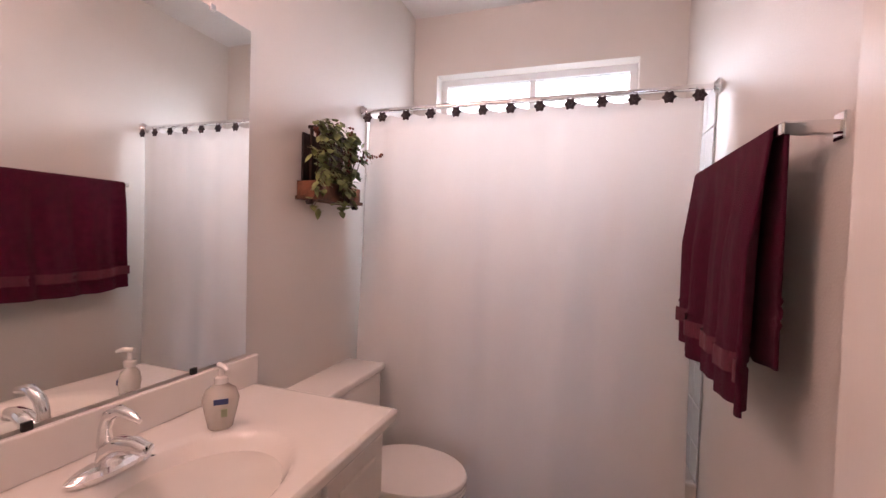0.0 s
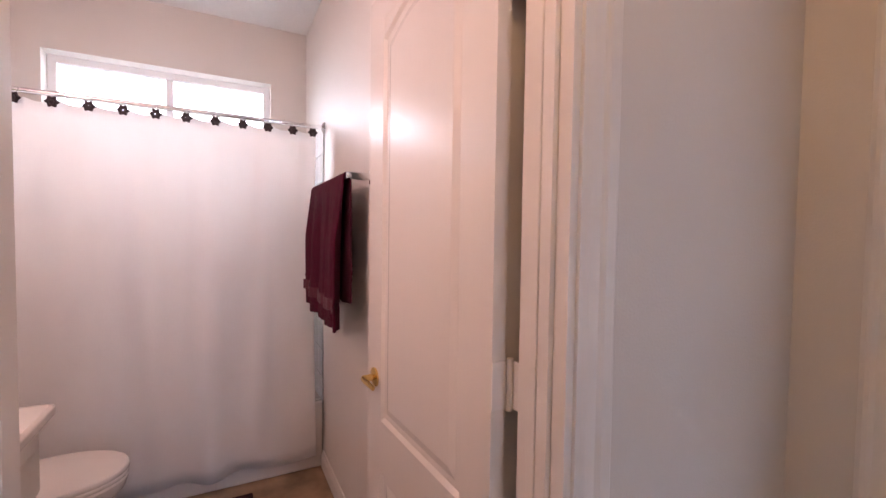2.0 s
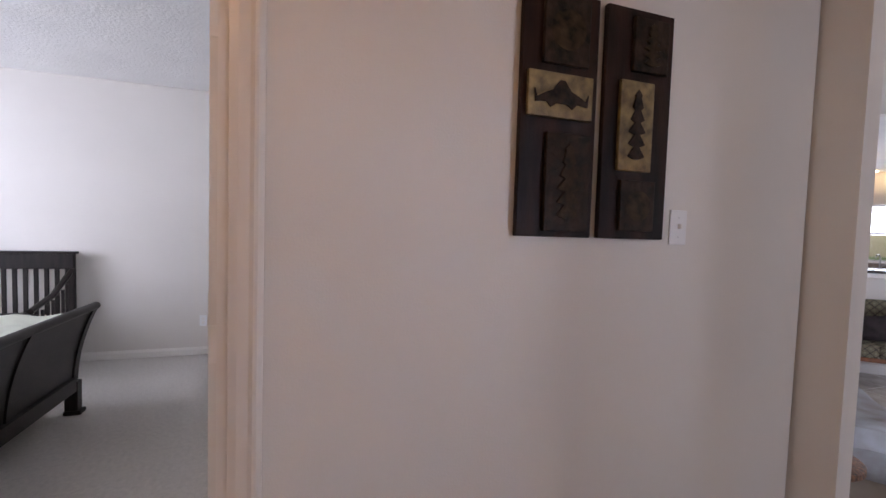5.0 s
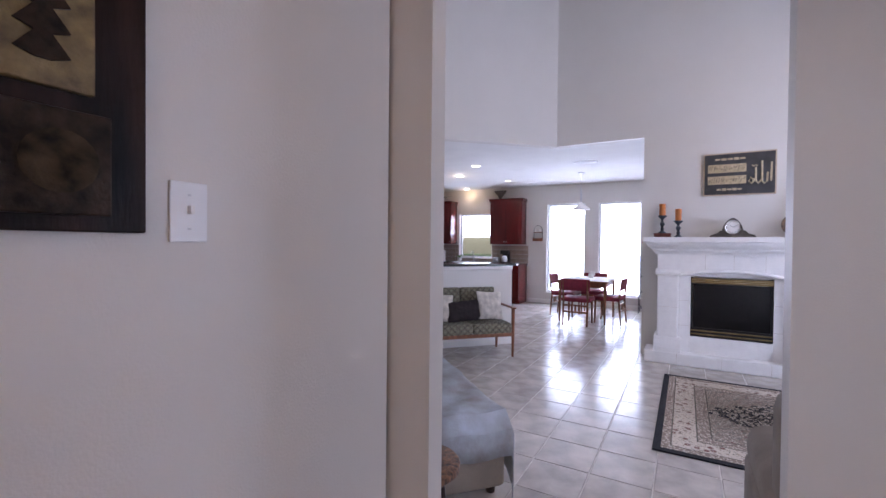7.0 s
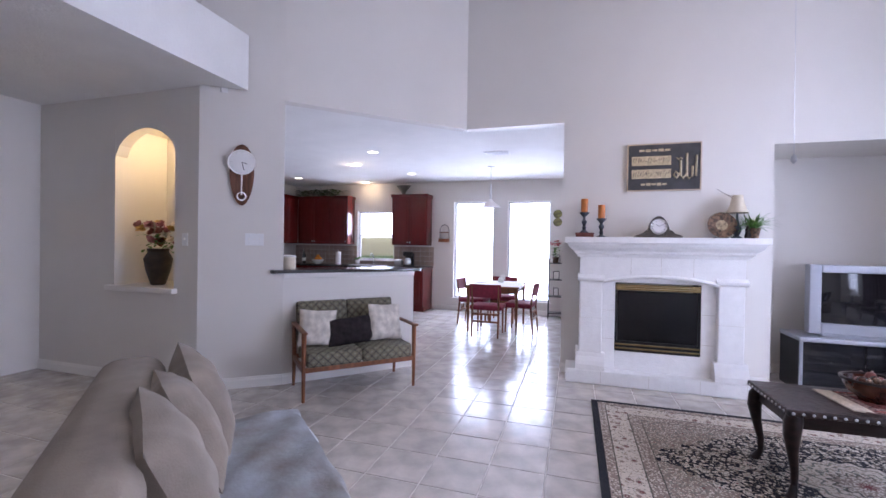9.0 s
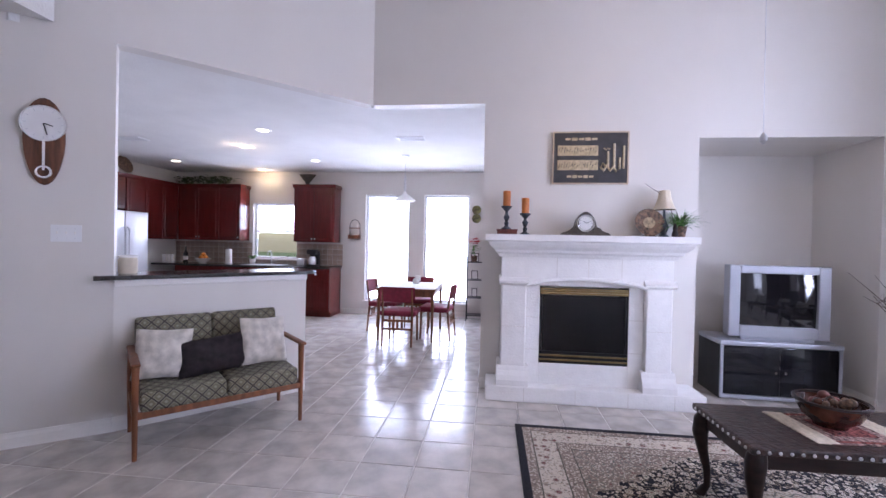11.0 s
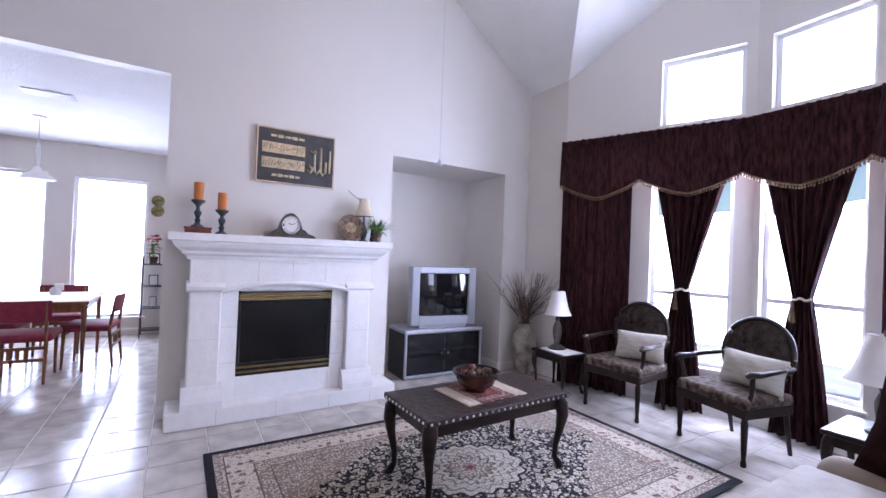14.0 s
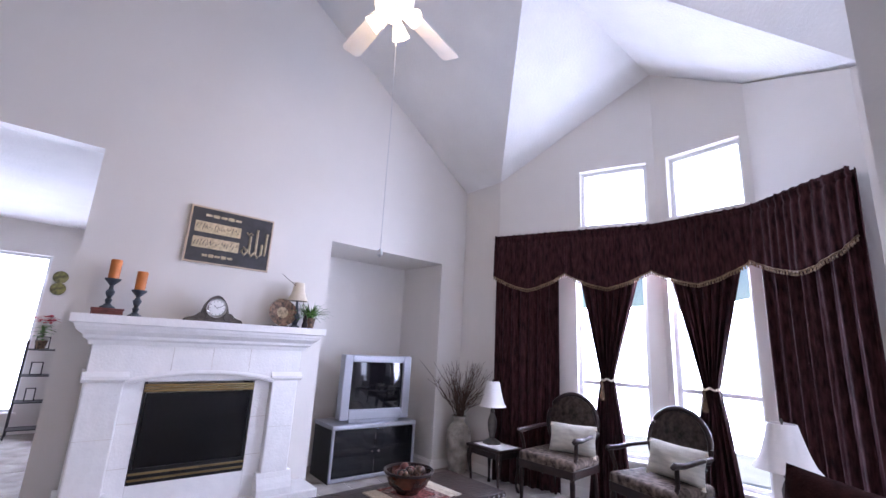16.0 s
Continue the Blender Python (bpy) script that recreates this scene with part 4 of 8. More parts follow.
    guard = mix(below(d3, 0.40), BLUSH, IVORY)
    guard = mix(below(d2, 0.20), guard, OLIVEC)
    col = mix(below(edge, 0.36), field, guard)
    col = mix(below(edge, 0.27), col, bord)
    col = mix(below(edge, 0.11), col, guard)
    col = mix(below(edge, 0.05), col, NAVY)
    for a in (0.36, 0.27, 0.11):
        col = mix(below(math_("ABSOLUTE", math_("SUBTRACT", edge, a)), 0.004), col, OLIVEC)
    pile = mk("ShaderNodeTexNoise")
    pile.inputs["Scale"].default_value = 420
    link(tc.outputs["Object"], pile.inputs["Vector"])
    bp = mk("ShaderNodeBump")
    bp.inputs["Strength"].default_value, bp.inputs["Distance"].default_value = 0.6, 0.004
    link(pile.outputs[0], bp.inputs["Height"])
    link(bp.outputs[0], b.inputs["Normal"])
    worn = mk("ShaderNodeHueSaturation")
    link(math_("ADD", math_("MULTIPLY", pile.outputs[0], 0.5), 0.75), worn.inputs["Value"])
    link(col, worn.inputs["Color"])
    link(worn.outputs[0], b.inputs["Base Color"])
    return m


RUGW, RUGD = 1.48, 0.96
rug = part("rug", box(-RUGW, -RUGD, 0, RUGW, RUGD, 0.012, 0.003), rug_material(), m=pose(1.67, 6.56, 0.0005))
tagged(rug, "navy and ivory oriental rug with floral border and medallion", "rug")


# ---- doors ----
def panel_door(name, label, m, w, h, hinge_z, knob_at, mirror_glass=False):
    """A moulded six panel style leaf: hinge at the origin, leaf along local +x, faces at y = 0 and -0.035."""
    e = thing(name, label, "door", m, kind="structure")
    T = 0.035
    st, lo, hi, arch_top = 0.115, 0.62, 0.79, h - 0.09
    cuts = [(0.22, lo), (hi, arch_top)]
    specs = [(0, -T, 0.008, st, 0, h), (w - st, -T, 0.008, w, 0, h), (st, -T, 0.008, w - st, 0, 0.22), (st, -T, lo, w - st, 0, hi), (st, -T, arch_top, w - st, 0, h)]
    part("leaf_frame", boxes(*specs), DOORP, e)
    for z0, z1 in cuts:
        bm = bmesh.new()
        arched = z1 > 1.5
        n = 10 if arched else 1
        top = [(st + (w - 2 * st) * i / n, z1 - (0.06 * (1 - math.sin(math.pi * i / n)) if arched else 0)) for i in range(n + 1)]
        ring = [(st, z0), (w - st, z0)] + top[::-1]
        if arched:
            fill = [(st, z1), *top, (w - st, z1)]
            prism(fill, -T + 0.001, -0.001, bm)
        cx, cz = w / 2, (z0 + z1) / 2

        def inset(k, y):
            sx, sz = 1 - k / ((w - 2 * st) / 2), 1 - k / ((z1 - z0) / 2)
            return [bm.verts.new((cx + (x - cx) * sx, y, cz + (z - cz) * sz)) for x, z in ring]

        for a, b in ((0, -1), (-T, 1)):
            rows = [inset(0.0, a - 0.0005 * -b), inset(0.012, a + b * 0.009), inset(0.030, a + b * 0.009), inset(0.055, a + b * 0.002)]
            for p, q in zip(rows, rows[1:]):
                for i in range(len(ring)):
                    j = (i + 1) % len(ring)
                    bm.faces.new((p[i], p[j], q[j], q[i]))
            bm.faces.new(rows[-1])
        part("moulded_panel", bm, DOORP, e)
    for z in hinge_z:
        hg = part("hinge", boxes((-0.003, -T, z - 0.05, 0.0, 0.0, z + 0.05), (-0.046, -T - 0.016, z - 0.05, -0.006, -T - 0.012, z + 0.05)), TRIM, e, "white painted butt hinge")
        part("pin", tube([(-0.006, -T - 0.008, z - 0.055), (-0.006, -T - 0.008, z + 0.055)], 0.0075, 10), TRIM, hg, smooth=True)
    for y, sgn in ((0, 1), (-T, -1)):
        k = part("door_handle", lathe([(0.032, 0), (0.032, 0.006), (0.012, 0.012), (0.011, 0.045), (0.004, 0.048)], 18), BRASS, e, "polished brass lever handle", smooth=True, m=pose(knob_at[0], y, knob_at[1], -90 * sgn))
        part("lever", tube([(0, 0, 0.042), (-0.03, 0, 0.045), (-0.09, 0.004 * sgn, 0.042)], [0.009, 0.009, 0.007]), BRASS, k, smooth=True)
    return e


panel_door("door_1", "open white moulded panel door with brass handle", pose(0.387, 0.322, 0, 0, 0, -87.2), 0.71, 2.175, (0.26, 1.095, 1.95), (0.645, 0.92))
panel_door("door_2", "open white moulded panel door with brass handle", pose(-0.596, 1.478, 0, 0, 0, 184), 0.76, 2.13, (0.26, 1.09, 1.93), (0.70, 0.93))
def glazed_door():
    e = thing("door_3", "open white door with a tall obscured glass pane in the bedroom", "door", pose(-3.94, 1.67, 0.01, 0, 0, -112), kind="structure")
    w, h, st = 0.66, 2.05, 0.11
    part("leaf_frame", boxes((0, -0.035, 0, st, 0, h), (w - st, -0.035, 0, w, 0, h), (st, -0.035, 0, w - st, 0, 0.24), (st, -0.035, h - 0.12, w - st, 0, h)), DOORP, e)
    part("glazing_bead", boxes((st, -0.04, 0.24, st + 0.014, 0.005, h - 0.12), (w - st - 0.014, -0.04, 0.24, w - st, 0.005, h - 0.12), (st + 0.014, -0.04, h - 0.134, w - st - 0.014, 0.005, h - 0.12), (st + 0.014, -0.04, 0.24, w - st - 0.014, 0.005, 0.254)), DOORP, e)
    part("pane", box(st + 0.014, -0.020, 0.254, w - st - 0.014, -0.014, h - 0.134), mat("obscured_glass", (0.62, 0.61, 0.58), 0.28, vary=0.05, scale=8, bump=0.3, bump_scale=140), e, "obscured glass pane")
    for y, sgn in ((0, 1), (-0.035, -1)):
        k = part("door_handle", lathe([(0.030, 0), (0.030, 0.006), (0.012, 0.012), (0.011, 0.03), (0.026, 0.045), (0.026, 0.06), (0.010, 0.068)], 18), BRASS, e, "polished brass knob", smooth=True, m=pose(0.60, y, 0.97, -90 * sgn))


glazed_door()


# ---- bathroom ----
def vanity():
    x0, x1, y0, y1, h = 1.36, BE - 0.004, -0.755, 0.352, 0.84
    e = thing("vanity_cabinet", "white painted bathroom vanity cabinet with raised panel fronts", "cabinet", pose(0, 0, 0))
    part("body", boxes((x0 + 0.05, y0 + 0.02, 0.09, x1, y1 - 0.005, h - 0.04), (x0 + 0.11, y0 + 0.03, 0, x1, y1 - 0.01, 0.09)), CABWHITE, e)

    def front(ya, yb, za, zb, name):
        bm = box(x0 + 0.03, ya, za, x0 + 0.05, yb, zb, 0.007)
        box(x0 + 0.024, ya + 0.05, za + 0.035 if zb - za < 0.2 else za + 0.05, x0 + 0.034, yb - 0.05, zb - (0.035 if zb - za < 0.2 else 0.05), 0.006, bm=bm)
        return part(name, bm, CABWHITE, e)

    for za, zb in ((0.12, 0.30), (0.32, 0.55), (0.57, 0.77)):
        front(y0 + 0.035, y0 + 0.335, za, zb, "drawer_front")
    front(y0 + 0.37, y0 + 0.67, 0.12, 0.55, "door")
    front(y0 + 0.68, y0 + 0.97, 0.12, 0.55, "door")
    front(y0 + 0.37, y0 + 0.97, 0.57, 0.77, "drawer_front")
    # moulded top with an oval basin
    t = thing("washbasin", "white cultured marble washbasin top with moulded oval bowl", "sink", pose(0, 0, h))
    X0, X1, Y0, Y1 = x0, BE - 0.004, y0, 0.354
    cx, cy, a, b = 1.60, -0.22, 0.185, 0.245

    def top(u, v):
        x, y = X0 + (X1 - X0) * u, Y0 + (Y1 - Y0) * v
        r = math.hypot((x - cx) / a, (y - cy) / b)
        z = -0.13 * (1 - r ** 2.6) - 0.004 if r < 1 else -0.004 * max(0, 1 - (r - 1) * 6)
        edge = min(u * (X1 - X0), v * (Y1 - Y0))
        return (x, y, z - (0.010 * (1 - edge / 0.012) ** 2 if edge < 0.012 else 0))

    part("top", sheet(top, 64, 90), MARBLE, t, smooth=True)
    part("edge", boxes((X0 - 0.001, Y0, -0.04, X0 + 0.02, Y1, -0.0095), (X0 + 0.02, Y0 - 0.001, -0.04, X1, Y0 + 0.02, -0.0095), bev=0.006), MARBLE, t)
    part("backsplash", box(X1 - 0.018, Y0, 0.0, X1, Y1, 0.105, 0.005), MARBLE, t)
    part("drain", lathe([(0.022, -0.133), (0.024, -0.128), (0.012, -0.127)], 18, cx, cy), CHROME, t, smooth=True)
    f = thing("faucet", "chrome single lever basin faucet", "faucet", pose(1.80, -0.185, h))
    part("base_plate", lathe([(0.03, 0), (0.032, 0.012), (0.026, 0.022), (0.01, 0.024)], 24, sy=2.7), CHROME, f, smooth=True)
    part("spout", tube([(0, 0, 0.012), (-0.008, 0, 0.045), (-0.04, 0, 0.066), (-0.085, 0, 0.074), (-0.118, 0, 0.070), (-0.124, 0, 0.056)], [0.028, 0.027, 0.023, 0.018, 0.015, 0.013], 14), CHROME, f, smooth=True)
    part("lever", tube([(0.012, 0, 0.055), (0.014, 0, 0.095), (0.0, 0, 0.125), (-0.035, 0, 0.142), (-0.075, 0, 0.136), (-0.095, 0, 0.128)], [0.017, 0.013, 0.014, 0.013, 0.010, 0.005], 12), CHROME, f, smooth=True)
    s = thing("soap_dispenser", "clear plastic pump bottle of liquid hand soap", "soap bottle", pose(1.745, -0.435, h))
    SOAP = mat("liquid_soap", (0.86, 0.82, 0.76), 0.08, vary=0.02, coat=0.5, trans=0.55)
    part("bottle", lathe([(0.026, 0), (0.032, 0.006), (0.041, 0.05), (0.047, 0.082), (0.038, 0.110), (0.020, 0.122), (0.014, 0.13)], 26, sy=0.62), SOAP, s, smooth=True, m=pose(0, 0, 0, 0, 0, 47))
    lb = part("label", box(-0.018, -0.0300, 0.075, 0.018, -0.0255, 0.090, 0.001), mat("blue_label", (0.03, 0.045, 0.16), 0.4), s, "dark blue printed label", m=pose(0, 0, 0, 0, 0, -133))
    part("print", box(0.0, -0.0282, 0.040, 0.016, -0.0250, 0.062, 0.001), mat("green_print", (0.25, 0.30, 0.20), 0.4), s, m=pose(0, 0, 0, 0, 0, -133))
    part("collar", lathe([(0.017, 0.126), (0.017, 0.142), (0.009, 0.146), (0.006, 0.168)], 16), PORC, s, smooth=True)
    part("pump", tube([(0.012, 0, 0.174), (-0.02, 0, 0.174), (-0.04, 0, 0.168)], [0.008, 0.008, 0.005], 8), PORC, s, smooth=True, m=pose(0, 0, 0, 0, 0, -20))


vanity()
mir = thing("mirror", "frameless wall mirror above the vanity with small clips", "mirror", pose(BE, 0, 0))
part("glass", box(-0.008, -0.705, 0.955, -0.003, 0.345, 2.06), MIRROR, mir, "silvered mirror glass")
for y, z in ((-0.50, 0.955), (-0.10, 0.955), (-0.55, 2.06), (-0.15, 2.06)):
    part("clip", box(-0.013, y - 0.010, z - 0.010, -0.003, y + 0.010, z + 0.010, 0.002), BLACK if z < 1 else CHROME, mir)
vl = thing("vanity_light", "chrome bath bar light with frosted globe bulbs", "wall light", pose(BE, 0, 2.28))
part("back_plate", box(-0.03, -0.35, -0.05, -0.002, 0.20, 0.05, 0.006), CHROME, vl)


def toilet():
    e = thing("toilet", "white porcelain toilet with closed lid", "toilet", pose(BE, -1.13, 0))
    part("tank", box(-0.205, -0.235, 0.38, -0.015, 0.235, 0.73, 0.02, 3), PORC, e, smooth=True)
    part("tank_lid", box(-0.215, -0.25, 0.73, -0.008, 0.25, 0.765, 0.010, 3), PORC, e, smooth=True)
    part("flush_lever", tube([(-0.207, 0.17, 0.66), (-0.225, 0.17, 0.66), (-0.228, 0.10, 0.652)], 0.008, 8), CHROME, e, smooth=True)
    bm = bmesh.new()
    rings = []
    for z, rx, ry, cx in ((0.0, 0.20, 0.11, -0.36), (0.04, 0.20, 0.108, -0.36), (0.14, 0.17, 0.10, -0.36), (0.24, 0.20, 0.13, -0.40), (0.33, 0.245, 0.175, -0.44), (0.375, 0.255, 0.185, -0.445), (0.385, 0.25, 0.18, -0.445)):
        rings.append([bm.verts.new((cx + rx * math.cos(t) * (1.0 if math.cos(t) < 0 else 0.85), ry * math.sin(t), z)) for t in np.linspace(0, 2 * math.pi, 28, endpoint=False)])
    for a, b in zip(rings, rings[1:]):
        for i in range(28):
            bm.faces.new((a[i], a[(i + 1) % 28], b[(i + 1) % 28], b[i]))
    bm.faces.new(rings[0]), bm.faces.new(rings[-1])
    part("bowl", bm, PORC, e, smooth=True)

    def oval(z0, z1, k):
        bm = bmesh.new()
        rr = []
        for z, s in ((z0, k - 0.01), (z0 + 0.004, k), (z1 - 0.006, k), (z1, k - 0.02)):
            rr.append([bm.verts.new((-0.445 + 0.255 * s * math.cos(t) * (1.0 if math.cos(t) < 0 else 0.86), 0.188 * s * math.sin(t), z)) for t in np.linspace(0, 2 * math.pi, 32, endpoint=False)])
        for a, b in zip(rr, rr[1:]):
            for i in range(32):
                bm.faces.new((a[i], a[(i + 1) % 32], b[(i + 1) % 32], b[i]))
        bm.faces.new(rr[0]), bm.faces.new(rr[-1])
        return bm

    part("seat", oval(0.386, 0.403, 1.0), PORC, e, smooth=True)
    part("lid", oval(0.405, 0.427, 1.01), PORC, e, "closed white lid", smooth=True)


toilet()


def bathtub():
    e = thing("bathtub", "white enamelled bathtub behind the shower curtain", "bathtub", pose(0, 0, 0))
    x0, x1, y0, y1, h = BW + 0.003, BE - 0.003, BS + 0.003, -1.50, 0.40
    part("apron", box(x0, y1 - 0.04, 0, x1, y1, h, 0.012), PORC, e)
    part("rim", boxes((x0, y1 - 0.10, h - 0.03, x1, y1 - 0.04, h), (x0, y0, h - 0.03, x1, y0 + 0.07, h), (x0, y0 + 0.07, h - 0.03, x0 + 0.08, y1 - 0.10, h), (x1 - 0.08, y0 + 0.07, h - 0.03, x1, y1 - 0.10, h)), PORC, e)
    part("basin", sheet(lambda u, v: (x0 + 0.08 + (x1 - x0 - 0.16) * u, y0 + 0.07 + (y1 - y0 - 0.17) * v, h - 0.02 - 0.28 * min(1, 5 * min(u, 1 - u)) * min(1, 4 * min(v, 1 - v))), 30, 16), PORC, e, smooth=True)


bathtub()
WTILE = mat("shower_tile", (0.78, 0.77, 0.76), 0.2, vary=0.02, per_object=0.02)
sur = thing("shower_tiles", "glossy white square wall tiles round the bathtub", "wall tiles", kind="structure")
tile_me = None
for side in (0, 1):
    for k in range(5):
        for j in range(10):
            y, z = -1.56 - k * 0.112, 0.46 + j * 0.165
            x = BW + 0.006 if side == 0 else BE - 0.006
            if tile_me is None:
                o = part("tile", box(-0.004, -0.054, -0.080, 0.004, 0.054, 0.080, 0.002, 1), WTILE, sur, m=pose(x, y, z))
                tile_me = o.data
            else:
                o = new("tile", tile_me)
                o.parent, o.matrix_basis = sur, pose(x, y, z)


def shower_curtain():
    e = thing("shower_curtain_rod", "chrome shower curtain rod with end flanges", "curtain rod", pose(0, -1.47, 2.005))
    part("rod", tube([(BW + 0.004, 0, 0), (BE - 0.004, 0, 0)], 0.0125, 14), CHROME, e, smooth=True)
    for x, s in ((BW + 0.002, 1), (BE - 0.002, -1)):
        part("flange", lathe([(0.032, 0), (0.032, 0.008), (0.018, 0.022), (0.013, 0.024)], 18), CHROME, e, smooth=True, m=pose(x, 0, 0, 0, 90 * s))
    c = thing("shower_curtain", "white fabric shower curtain drawn across the tub", "curtain", pose(0, -1.47, 0))
    rnd = random.Random(2)
    ph = [rnd.uniform(0, 6.28) for _ in range(6)]
    n = 12
    xs = [1.87, 1.80, 1.66, 1.53, 1.41, 1.28, 1.155, 1.03, 0.91, 0.79, 0.66, 0.55, 0.42]

    def fn(u, v):
        x = 0.405 + u * (1.485 - 0.02 * v)
        k = u * n
        fold = math.sin(2 * math.pi * k + ph[0]) * 0.004 * v + math.sin(2 * math.pi * k * 0.55 + ph[1] + 0.8 * v) * 0.009 + math.sin(2 * math.pi * k * 0.27 + ph[2] - v) * 0.014
        sag = 0.016 * abs(math.sin(math.pi * k)) * (v ** 6)
        z = 0.115 + 0.012 * math.sin(2 * math.pi * k * 0.4 + ph[3]) * (1 - v) ** 4 + v * 1.855 - sag
        return (x + 0.012 * math.sin(7 * u + 3 * v), 0.035 + fold * (1.15 - 0.75 * v) + 0.02 * (1 - v), z)

    cloth = part("cloth", sheet(fn, 220, 26), CURTAIN, c, smooth=True)
    thick(cloth, 0.0015)
    HOOK = mat("dark_flower_hook", (0.05, 0.028, 0.035), 0.4, vary=0.4, scale=60, bump=0.3)
    for k, x in enumerate([0.43, 0.535, 0.66, 0.78, 0.905, 1.03, 1.155, 1.28, 1.405, 1.53, 1.655, 1.78, 1.86]):
        rings = [(0.004, 0.0), (0.019, 0.004), (0.023, 0.008), (0.015, 0.012), (0.010, 0.010), (0.008, 0.016), (0.002, 0.018)]
        bm = sheet(lambda u, v: (rings[round(v * 6)][0] * (1 + 0.16 * math.cos(12 * math.pi * u)) * math.cos(2 * math.pi * u), rings[round(v * 6)][0] * (1 + 0.16 * math.cos(12 * math.pi * u)) * math.sin(2 * math.pi * u), rings[round(v * 6)][1]), 30, 6)
        bmesh.ops.remove_doubles(bm, verts=bm.verts[:], dist=0.00005)
        r = part("curtain_hook", bm, HOOK, c, "dark flower shaped hook", smooth=True, m=pose(x, 0.06, 1.955, -90))
        part("wire", tube([(0, 0.0, 0), (0, -0.025, -0.02), (0, -0.055, -0.05), (0, -0.062, -0.062)], 0.0022, 6), CHROME, r)


shower_curtain()


def towel_set():
    e = thing("towel_bar", "square chrome towel bar on the bathroom wall", "towel bar", pose(BW + 0.025, 0, 1.625))
    part("bar", box(0.062, -1.30, -0.010, 0.078, -0.585, 0.010, 0.002), CHROME, e)
    for y in (-1.30, -0.585):
        part("bracket", box(-0.023, y - 0.012, -0.013, 0.082, y + 0.012, 0.013, 0.004), CHROME, e)
        part("wall_plate", box(-0.024, y - 0.02, -0.028, -0.013, y + 0.02, 0.028, 0.003), CHROME, e)
    t = thing("towel", "dark burgundy terry towel with ribbed band over the bar", "towel", pose(BW + 0.095, 0, 1.64))
    rnd = random.Random(4)
    ph = rnd.uniform(0, 6)

    def hang(side, length):
        def fn(u, v):
            y = -1.285 + 0.665 * u
            s = v * (length + 0.03)
            wav = 0.015 * math.sin(u * 24 + ph + 1.2 * v) + 0.007 * math.sin(u * 45 + 2 * v) + 0.008 * math.sin(u * 9)
            if s < 0.03:
                a = s / 0.03 * math.pi / 2
                return (side * 0.014 * math.sin(a), y, 0.016 * math.cos(a) - 0.016)
            d = s - 0.03
            band = 0.004 if length - 0.155 < d < length - 0.095 and int(d * 250) % 2 else 0.0
            k = min(1, d * 4)
            return (side * (0.014 + wav * k * (1 if side > 0 else 0.4) + (0.012 if side > 0 else -0.004) * k + band), y + 0.012 * k * math.sin(5 * d + u * 3) + 0.03 * (u - 0.5) * d, -d - 0.012 - 0.02 * math.sin(u * 3.2 + 0.4) * k + (0.035 * u - 0.02) * -k)
        return fn

    bm = sheet(hang(1, 0.61), 90, 90)
    sheet(hang(-1, 0.50), 70, 50, bm)
    thick(part("terry_cloth", bm, TOWEL, t, smooth=True), 0.007)
    part("ribbed_band", sheet(lambda u, v: (0.038 + 0.015 * math.sin(u * 24 + ph + 1.0) + 0.007 * math.sin(u * 45 + 1.8) + 0.008 * math.sin(u * 9) + 0.002, -1.288 + 0.68 * u, -0.495 - 0.05 * v - 0.02 * math.sin(u * 3.2 + 0.4) - 0.035 * u + 0.02), 90, 4), mat("satin_band", (0.16, 0.015, 0.04), 0.5, vary=0.3, scale=80, stretch=(1, 8, 1), bump=0.5, bump_scale=100), t, "woven satin band", smooth=True)


towel_set()


